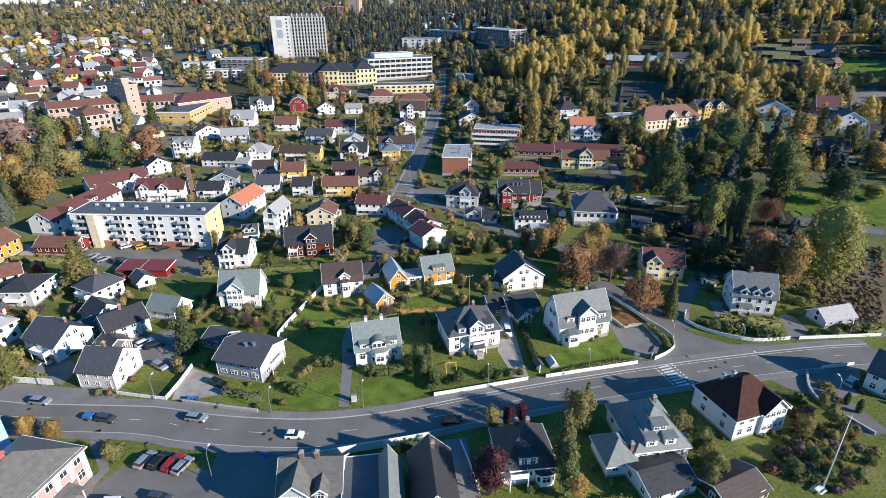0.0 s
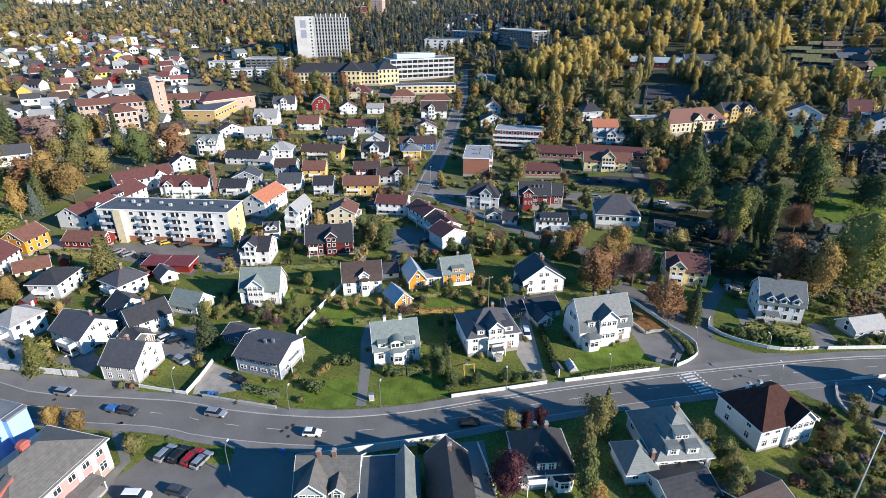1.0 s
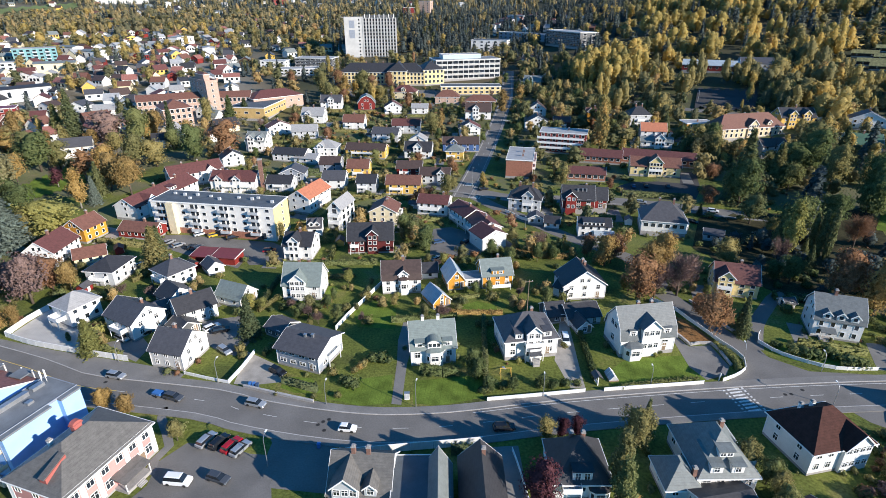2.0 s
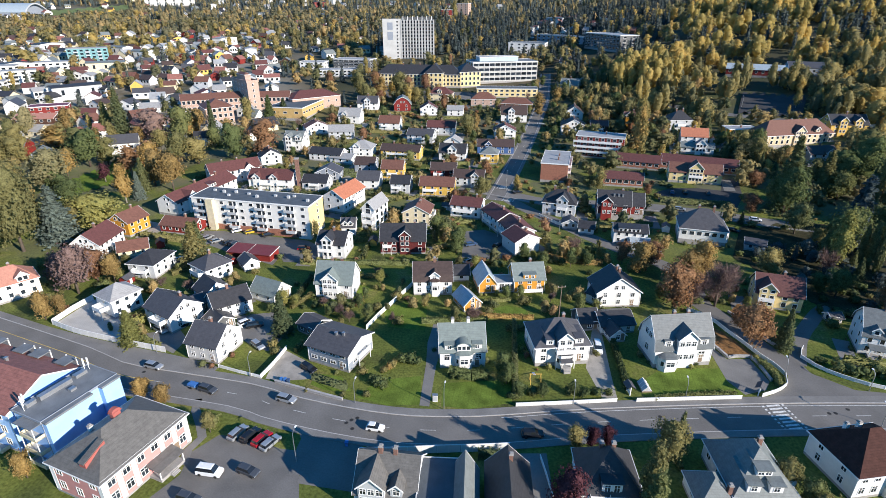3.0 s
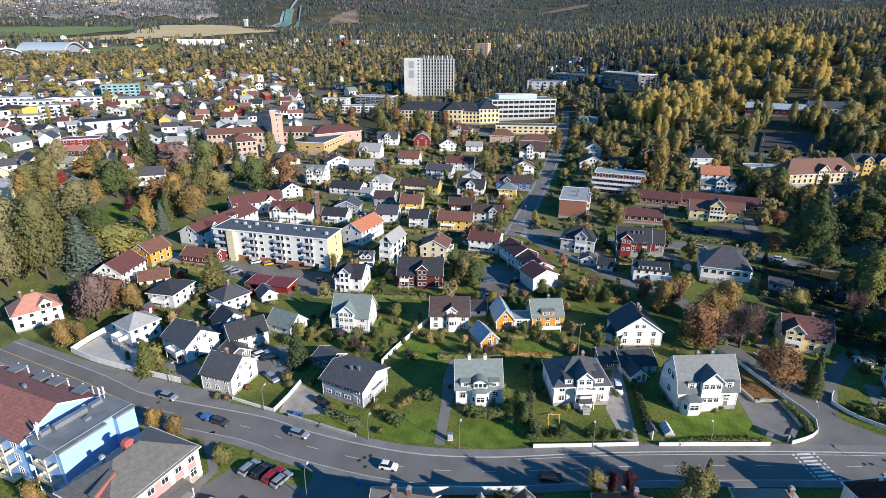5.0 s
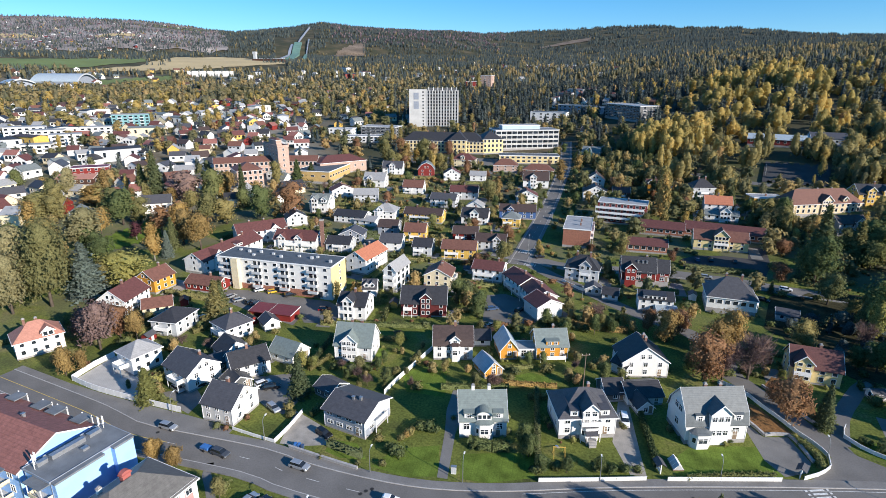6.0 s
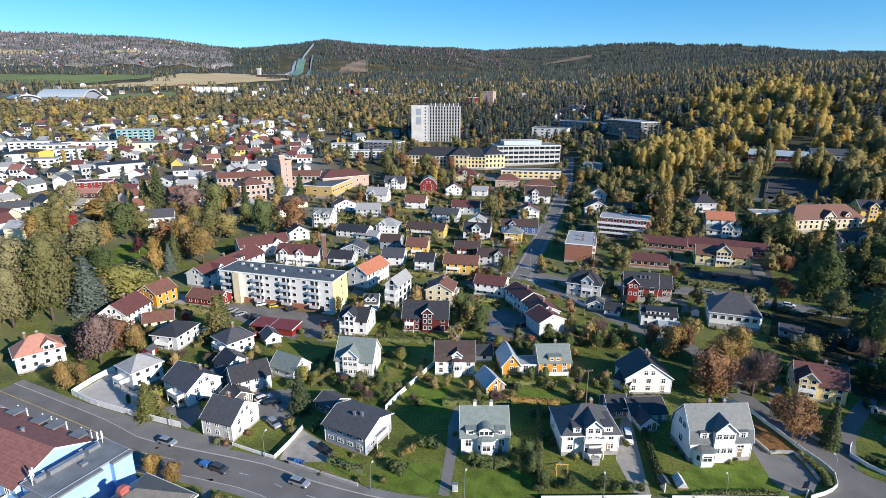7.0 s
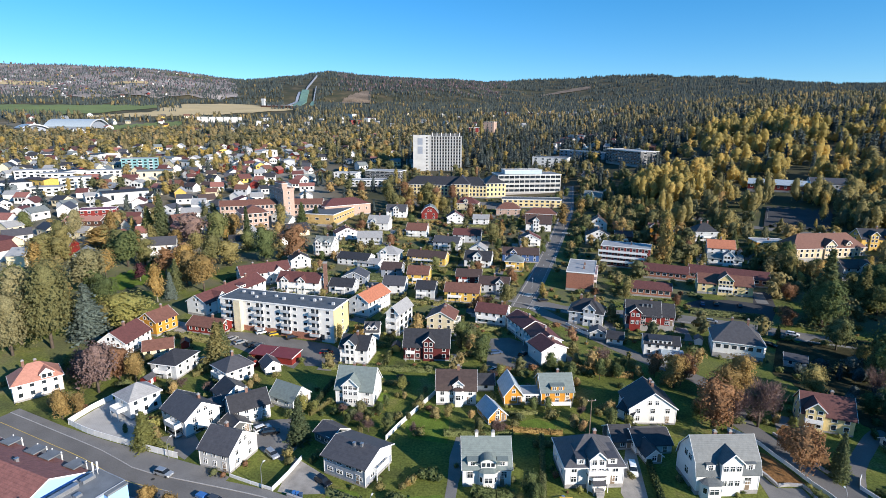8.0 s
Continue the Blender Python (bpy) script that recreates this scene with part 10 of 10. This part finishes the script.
def gardens():
    """Drives, hedges, planting along the walls and a shed or a car for the dwellings of the town."""
    rng, g = random.Random(91), np.random.default_rng(91)
    drives, hedges, bushes = {"GRAVEL": Shape(), "PAVING": Shape()}, {}, {}
    sheds = cars = 0
    for x, y, yaw, w, d in list(HOMES):
        r = math.hypot(x, y)
        if r > 430:
            continue
        m = pose(x, y, 0, 0, 0, yaw)

        def at(u, v):
            p = m @ Vector((u, v, 0))
            return p.x, p.y

        sg = rng.choice((-1, 1))
        clear = all(off_road(*at(sg * (w / 2 + 2.4), v), -1.5) for v in (-d / 2 - 2, 0)) and not any((a - x) ** 2 + (b - y) ** 2 > 1 and min(math.hypot(a - px, b - py) for px, py in (at(sg * (w / 2 + 2.4), v) for v in (-d / 2 - 4, -d / 2, 0))) < c * 0.75 + 1.2 for a, b, c in TAKEN)
        if r > 150 and clear and rng.random() < 0.95:
            s = drives["GRAVEL" if rng.random() < 0.4 else "PAVING"]
            n, wd, ln_ = 6, rng.uniform(3.2, 5.4), d * rng.uniform(0.4, 0.8) + 7
            vs = []
            for k in range(n + 1):
                for uu in (0.5, 0.5 + wd):
                    px, py = at(sg * (w / 2 + uu), -d / 2 - 7 + ln_ * k / n)
                    vs.append((px, py, ground_z(px, py) + (0.016 if r < 185 else 0.06)))
            s.add(vs, [(2 * k, 2 * k + 1, 2 * k + 3, 2 * k + 2)[::1 if sg > 0 else -1] for k in range(n)])
            px, py = at(sg * (w / 2 + 0.5 + wd / 2), -d / 2 + 0.5)
            if cars < 14 and r < 330 and rng.random() < 0.35 and free(px, py, 0.5):
                car(px, py, yaw + 90, rng.choice(("silver", "black", "white", "grey", "blue", "red")), rng.choice(("estate", "hatch")))
                cars += 1
        px, py = at(-sg * (w / 2 + 3.6), d * 0.3)
        if r > 150 and sheds < 24 and rng.random() < 0.4 and free(px, py, 1.6) and off_road(px, py, 2.5):
            garden_shed(px, py, yaw + rng.choice((0, 90)), rng.choice(("white", "red", "light_grey", "yellow")), rng.choice(("dark", "grey", "rust")))
            sheds += 1
        for (u0, v0), (u1, v1) in (((-w / 2 - 4, -d / 2 - 5.5), (w / 2 + 3, -d / 2 - 5.5)), ((-sg * (w / 2 + 5.2), -d / 2 - 5), (-sg * (w / 2 + 5.2), d / 2 + 3)), ((-w / 2 - 4, d / 2 + 5), (w / 2 + 4, d / 2 + 5))):
            if rng.random() > (0.65 if r > 150 else 0.3):
                continue
            h, wd, leaf = rng.uniform(0.9, 2.0), rng.uniform(0.7, 1.3), rng.choice(("green", "green", "olive", "spruce"))
            n = 6
            row = [Vector(at(u0 + (u1 - u0) * k / n, v0 + (v1 - v0) * k / n)) for k in range(n + 1)]
            ok = [free(p.x, p.y, -0.6) and off_road(p.x, p.y, 0.4) for p in row]
            for k in range(n):
                if ok[k] and ok[k + 1]:
                    hedges.setdefault(leaf, []).append(hedge_mesh([row[k], row[k + 1]], h, wd, g, 9, 0.5))
        for _ in range(rng.randint(3, 7)):     # planting along the walls
            side = rng.choice(("f", "f", "l", "r"))
            if side == "f":
                px, py = at(rng.uniform(-w / 2, w / 2), -d / 2 - rng.uniform(0.9, 1.8))
            else:
                px, py = at((w / 2 + rng.uniform(0.8, 1.6)) * (1 if side == "r" else -1), rng.uniform(-d / 2, d / 2))
            if off_road(px, py, 0.2):
                bushes.setdefault(rng.choice(("green", "olive", "spruce", "rust", "lime")), []).append((px, py, rng.uniform(0.6, 1.7), rng.uniform(1.0, 1.7)))
    for key, s in drives.items():
        tagged(new("driveway", s.mesh("driveway", GRAVEL if key == "GRAVEL" else PAVING)), "gravel drives of the town" if key == "GRAVEL" else "asphalt drives of the town", "driveway", "", "structure")
    for leaf, rows in hedges.items():
        off, vs, fs = 0, [], []
        for v, f in rows:
            vs.append(v)
            fs.append(f + off)
            off += len(v)
        tagged(new("garden_hedges", array_mesh("garden_hedges", np.concatenate(vs), np.concatenate(fs), LEAF[leaf])), f"{HUE[leaf]} hedges between the gardens of the town", "hedges", "", "stuff")
    p, size, o = crown_points("shrub", 2)
    v, f = leaf_clumps(p[:45], size * 1.1, g, o[:45])
    cv, cf = crown_core(p, 4, 6, 0.85)
    v, f = np.r_[v, cv], np.r_[f, cf + len(v)]
    for leaf, rows in bushes.items():
        vv = np.concatenate([v * (h * k, h * k, h) + (a, b, ground_z(a, b) - 0.05) for a, b, h, k in rows])
        ff = np.concatenate([f + i * len(v) for i in range(len(rows))])
        tagged(new("wall_planting", array_mesh("wall_planting", vv, ff, LEAF[leaf])), f"{HUE[leaf]} shrubs planted along the house walls", "bushes", "", "stuff")


gardens()


# ---- woods that nobody could count ----
def tint_material(name, stops, glow):
    m = foliage(name, stops, glow)
    nt = m.node_tree
    at = nt.nodes.new("ShaderNodeAttribute")
    at.attribute_name = "tint"
    mix = nt.nodes.new("ShaderNodeMath")
    mix.operation = "MULTIPLY_ADD"
    geo = nt.nodes.new("ShaderNodeNewGeometry")
    sub = nt.nodes.new("ShaderNodeMath")
    sub.operation = "SUBTRACT"
    sub.inputs[1].default_value = 0.5
    nt.links.new(geo.outputs["Random Per Island"], sub.inputs[0])
    nt.links.new(sub.outputs[0], mix.inputs[0])
    mix.inputs[1].default_value = 0.12
    nt.links.new(at.outputs["Fac"], mix.inputs[2])
    rampn = [n for n in nt.nodes if n.bl_idname == "ShaderNodeValToRGB"][0]
    nt.links.new(mix.outputs[0], rampn.inputs["Fac"])
    return m


WOODS_LEAF = tint_material("autumn_woods", ((0.0, (0.135, 0.16, 0.076)), (0.3, (0.26, 0.258, 0.094)), (0.6, (0.41, 0.365, 0.108)), (0.9, (0.55, 0.45, 0.115)), (1.0, (0.45, 0.32, 0.11))), 0.6)
GOLD_LEAF = tint_material("golden_birches", ((0.0, (0.30, 0.285, 0.09)), (0.5, (0.46, 0.40, 0.105)), (1.0, (0.60, 0.48, 0.12))), 0.6)
HILL_LEAF = tint_material("hill_woods", ((0.0, (0.125, 0.142, 0.066)), (0.4, (0.20, 0.20, 0.084)), (0.75, (0.30, 0.265, 0.098)), (1.0, (0.40, 0.315, 0.11))), 0.45)
# brown twigs, lightened so that the colour carries the distant haze
HILL_BARE = tint_material("haze_paled_bare_trees", ((0.0, (0.13, 0.115, 0.10)), (0.5, (0.20, 0.165, 0.135)), (1.0, (0.28, 0.205, 0.145))), 0.3)
GARDEN_LEAF = tint_material("garden_leaves", ((0.0, (0.11, 0.14, 0.055)), (0.4, (0.19, 0.20, 0.072)), (0.7, (0.31, 0.27, 0.09)), (0.9, (0.42, 0.325, 0.105)), (1.0, (0.26, 0.16, 0.08))), 0.5)
# dark needles; their raised blue paints in haze on the hills
WOODS_PINE = tint_material("spruce_woods", ((0.0, (0.052, 0.076, 0.060)), (0.5, (0.074, 0.104, 0.074)), (0.85, (0.108, 0.134, 0.084)), (1.0, (0.148, 0.158, 0.084))), 0.35)


def woods(name, places, template, quads, mat, label, rng):
    """Many trees in one mesh: a leaf-clump template set down at each place (x, y, z, height, width)."""
    pl = np.array(places)
    n, k = len(pl), len(template)
    ang = rng.uniform(0, 2 * np.pi, n)
    c, s = np.cos(ang)[:, None], np.sin(ang)[:, None]
    t = template[None] * 1.0
    x = (t[..., 0] * c - t[..., 1] * s) * (pl[:, 3] * pl[:, 4])[:, None] + pl[:, 0:1]
    y = (t[..., 0] * s + t[..., 1] * c) * (pl[:, 3] * pl[:, 4])[:, None] + pl[:, 1:2]
    z = t[..., 2] * pl[:, 3:4] + pl[:, 2:3]
    v = np.stack([x, y, z], -1).reshape(-1, 3)
    f = (quads[None] + (np.arange(n) * k)[:, None, None]).reshape(-1, quads.shape[1])
    me = array_mesh(name, v, f, mat)
    at = me.attributes.new("tint", "FLOAT", "POINT")
    tint = np.clip(rng.beta(1.6, 1.6, n), 0, 1)
    at.data.foreach_set("value", np.repeat(tint, k).astype(np.float32))
    return tagged(new(name, me), label, "trees", "", "stuff")


def thin(form, n, size, seed, core=(7, 8), fill=0.88, jitter=0.4, slim=1.0):
    p, _, o = crown_points(form, seed)
    p = p * (slim, slim, 1.0)
    rng = np.random.default_rng(seed)
    pick = rng.permutation(len(p))[:n]
    v, q = leaf_clumps(p[pick], size, rng, o[pick], jitter)
    cv, cq = crown_core(p, *core, fill=fill, rough=0.15)
    return np.r_[v, cv], np.r_[q, cq + len(v)]


def clump(form, n, size, seed, core):
    """Three uneven crowns grown together, as in a dense stand."""
    vs, fs, off = [], [], 0
    for k, (dx, dy, sc) in enumerate(((-0.13, 0.04, 1.0), (0.14, -0.06, 0.86), (0.02, 0.15, 0.74))):
        v, q = thin(form, n // 3, size, seed + k, core, 0.8, 0.55, 0.62)
        vs.append(v * (0.8, 0.8, sc) + (dx, dy, 0))
        fs.append(q + off)
        off += len(v)
    return np.concatenate(vs), np.concatenate(fs)


def cone_template():
    vs, fs = [], []
    for z0, z1, r in ((0.04, 0.62, 0.16), (0.36, 1.0, 0.10)):
        o = len(vs)
        vs += [(r * math.cos(k * 1.2566), r * math.sin(k * 1.2566), z0 + (0.04 if k % 2 else 0)) for k in range(5)] + [(0, 0, z1)]
        fs += [(o + k, o + (k + 1) % 5, o + 5) for k in range(5)]
    return np.array(vs), np.array(fs)


TAKEN_A = np.array(TAKEN)


def places(n, az0, az1, r0, r1, lo, hi, wide, rng, patchy=0.0):
    """Random places on the land between two bearings and distances, clear of houses, roads and fields."""
    out_ = []
    while len(out_) < n:
        r = math.sqrt(rng.uniform(r0 * r0, r1 * r1))
        az = rng.uniform(az0, az1)
        x, y = polar(r, az)
        if patchy and noise.noise(Vector((x, y, 3)) * 0.012) * math.copysign(1, patchy) < rng.uniform(-0.6, 0.6) * abs(patchy):
            n -= 1
            continue
        if any(a0 < az < a1 and b0 < r < b1 for a0, a1, b0, b1 in HOLES):
            n -= 1
            continue
        if r < 1350:
            d2 = (TAKEN_A[:, 0] - x) ** 2 + (TAKEN_A[:, 1] - y) ** 2
            if (d2 < (TAKEN_A[:, 2] + 1.0) ** 2).any() or not off_road(x, y, 3.0):
                n -= 1
                continue
        z = ground_z(x, y)
        out_.append((x, y, z - 0.3, rng.uniform(lo, hi), wide * rng.uniform(0.75, 1.4)))
    return out_


HOLES = [(36.4, 43, 404, 441), (28.8, 34.9, 452, 548), (34.8, 39.5, 452, 512), (-46.5, -38.4, 1290, 1480), (-39, -28.4, 1350, 1600), (-38.5, -30.5, 1590, 1880), (-60, -40.5, 1380, 1690), (-44.2, -38.6, 1085, 1230), (-29.3, -26.4, 1700, 2500), (-27.4, -25.6, 2300, 2800), (-24.5, -21, 1990, 2260), (-3.2, 1.0, 2560, 2840), (17.2, 23, 376, 428), (-52, -43, 1040, 1180), (-10.5, -4.5, 3.0, 560)]
rng = np.random.default_rng(12)
LEAFY, LEAFY_F = thin("round", 250, 0.052, 1, (8, 7), 0.78, 0.55, 0.56)
LEAFY_B, LEAFY_BF = thin("round", 110, 0.075, 2, (7, 6), 0.8, 0.55, 0.56)
STAND, STAND_F = clump("round", 240, 0.060, 4, (6, 6))
ROUND_T, ROUND_F = thin("round", 80, 0.11, 2, (5, 6), 0.78, 0.55)
SPR, SPR_F = thin("spruce", 80, 0.085, 1, (7, 7), 0.8)
FARLEAF, FARLEAF_F = thin("oval", 14, 0.19, 0, (4, 4), 0.8, 0.5)
CONE, CONE_F = cone_template()
g = random.Random(77)
woods("garden_trees", [(x, y, ground_z(x, y) - 0.2, g.uniform(4, 9), 1.0) for x, y in spots(TOWN, 150, g, 0.6)], ROUND_T, ROUND_F, GARDEN_LEAF, "garden trees between the houses", rng)
BETULA = "autumn birch woods on the rising ground"
woods("birch_wood", places(560, 12, 46, 500, 900, 14, 23, 1.25, rng, 0.5), STAND, STAND_F, GOLD_LEAF, BETULA, rng)
woods("birch_wood", places(800, 1, 46, 500, 900, 11, 19, 1.1, rng, 0.5), LEAFY_B, LEAFY_BF, WOODS_LEAF, BETULA, rng)
woods("birch_wood", places(34, 6.0, 12.2, 432, 486, 18, 27, 1.2, rng), STAND, STAND_F, GOLD_LEAF, "grove of tall golden birches", rng)
woods("birch_wood", places(26, 22.8, 27.0, 374, 425, 13, 19, 1.1, rng), LEAFY, LEAFY_F, WOODS_LEAF, BETULA, rng)
woods("birch_wood", places(70, 9, 46, 370, 520, 12, 22, 1.25, rng), STAND, STAND_F, WOODS_LEAF, BETULA, rng)
woods("birch_wood", places(150, 9, 46, 360, 520, 8, 18, 1.05, rng), LEAFY, LEAFY_F, WOODS_LEAF, BETULA, rng)
woods("birch_wood", places(170, 9, 46, 285, 385, 6, 13, 1.1, rng), LEAFY, LEAFY_F, WOODS_LEAF, BETULA, rng)
woods("undergrowth", places(650, 4, 46, 380, 900, 5, 9, 2.2, rng), FARLEAF, FARLEAF_F, WOODS_LEAF, "young trees and bushes under the birches", rng)
FINE_R, FINE_RF = thin("round", 240, 0.075, 3, (9, 10))
FINE_S, FINE_SF = thin("spruce", 200, 0.075, 2, (9, 9))
woods("garden_trees", [(x, y, ground_z(x, y) - 0.1, g.uniform(2.6, 5.5), 1.0) for x, y in spots(GARDENS, 46, g, 1.6)], FINE_R, FINE_RF, GARDEN_LEAF, "small fruit trees in the villa gardens", rng)
woods("shade_trees", [(x, y, ground_z(x, y) - 0.2, g.uniform(3.5, 7.5), 1.1) for x, y in spots(EAST_GARDENS, 34, g, 1.6)], FINE_R, FINE_RF, WOODS_PINE, "dark green trees in the shady gardens", rng)
woods("shade_trees", [(x, y, ground_z(x, y) - 0.2, g.uniform(5, 10), 1.2) for x, y in spots(EAST_GARDENS, 4, g, 2.2)], FINE_S, FINE_SF, WOODS_PINE, "spruces in the shady gardens", rng)
woods("shade_trees", places(22, 24, 41, 215, 335, 13, 21, 1.1, rng), FINE_S, FINE_SF, WOODS_PINE, "tall dark spruces on the shady slope", rng)
woods("shaded_wood", places(130, 1, 10, 340, 540, 7, 14, 1.2, rng), LEAFY, LEAFY_F, GARDEN_LEAF, "olive trees beside the upper street", rng)
woods("spruce_wood", places(70, -9, 1, 560, 680, 8, 14, 1.25, rng), SPR, SPR_F, WOODS_PINE, "spruces round the hospital", rng)
woods("spruce_wood", places(380, 1, 24, 500, 950, 11, 18, 1.2, rng, -0.5), SPR, SPR_F, WOODS_PINE, "dark spruces among the birches", rng)
woods("birch_wood", places(110, 21, 28.5, 385, 500, 8, 14, 1.0, rng) + places(130, 28, 41, 405, 456, 7, 12, 1.0, rng), LEAFY, LEAFY_F, WOODS_LEAF, BETULA, rng)
woods("undergrowth", places(130, 21, 41, 390, 456, 3.5, 6, 1.8, rng), FARLEAF, FARLEAF_F, WOODS_LEAF, "young trees and bushes under the birches", rng)
woods("birch_wood", places(260, 22, 46, 545, 760, 12, 18, 1.1, rng, 0.6), LEAFY_B, LEAFY_BF, WOODS_LEAF, BETULA, rng)
woods("spruce_wood", places(420, 22, 46, 560, 950, 11, 18, 1.2, rng, -0.5), SPR, SPR_F, WOODS_PINE, "dark spruces among the birches", rng)
woods("town_trees", places(900, -56, -27, 300, 950, 5, 11, 1.0, rng), ROUND_T, ROUND_F, GARDEN_LEAF, "autumn trees between the distant houses", rng)
woods("town_trees", places(520, -27, 2, 430, 1000, 7, 14, 1.0, rng), ROUND_T, ROUND_F, GARDEN_LEAF, "autumn trees between the distant houses", rng)
woods("town_birches", places(320, -56, -6, 380, 1000, 9, 16, 1.1, rng), LEAFY_B, LEAFY_BF, WOODS_LEAF, "yellow birches between the distant houses", rng)
woods("garden_trees", places(210, 2, 33, 265, 430, 5, 11, 1.0, rng), ROUND_T, ROUND_F, GARDEN_LEAF, "trees between the houses below the woods", rng)
woods("town_spruces", places(300, -56, 2, 400, 1000, 8, 15, 1.2, rng), SPR, SPR_F, WOODS_PINE, "dark spruces between the distant houses", rng)
woods("spruce_wood", places(600, -18, 10, 620, 1000, 12, 20, 1.2, rng), SPR, SPR_F, WOODS_PINE, "dark spruce wood behind the hospital", rng)
woods("town_birches", places(420, -56, -12, 640, 1050, 9, 16, 1.2, rng), ROUND_T, ROUND_F, WOODS_LEAF, "yellow birches between the distant houses", rng)
woods("valley_woods", places(900, -56, -14, 800, 1120, 9, 15, 1.3, rng), FARLEAF, FARLEAF_F, HILL_LEAF, "autumn woods of the valley", rng)
woods("valley_woods", places(2800, -58, 50, 850, 1500, 8, 14, 1.2, rng), FARLEAF, FARLEAF_F, HILL_LEAF, "autumn woods of the valley", rng)
woods("hill_birches", places(3600, -64, 52, 1100, 2300, 7, 12, 1.1, rng, patchy=0.7), FARLEAF, FARLEAF_F, HILL_LEAF, "yellow trees scattered over the hills", rng)
woods("hill_spruces", places(46000, -64, 52, 950, 2300, 8, 14, 1.1, rng, patchy=-0.25), CONE, CONE_F, WOODS_PINE, "spruce forest on the hills", rng)
woods("ridge_spruces", places(50000, -34, 52, 2200, 3750, 9, 16, 1.4, rng, patchy=0.3), CONE, CONE_F, WOODS_PINE, "spruce forest up to the skyline", rng)
woods("upland_spruces", places(13000, -66, -34, 2150, 3650, 8, 14, 1.2, rng, patchy=0.8), CONE, CONE_F, WOODS_PINE, "spruce copses on the far upland", rng)
woods("ridge_birches", places(1500, -64, 52, 2200, 3600, 8, 13, 1.0, rng, patchy=0.7), FARLEAF, FARLEAF_F, HILL_LEAF, "autumn trees in the ridge forest", rng)
woods("bare_ridge_trees", places(1800, -24, -7, 2250, 3650, 8, 13, 1.2, rng, patchy=0.6) + places(3200, -66, -34, 2150, 3600, 6, 10, 1.3, rng, patchy=-0.6), FARLEAF, FARLEAF_F, HILL_BARE, "leafless brown trees on the ridge", rng)
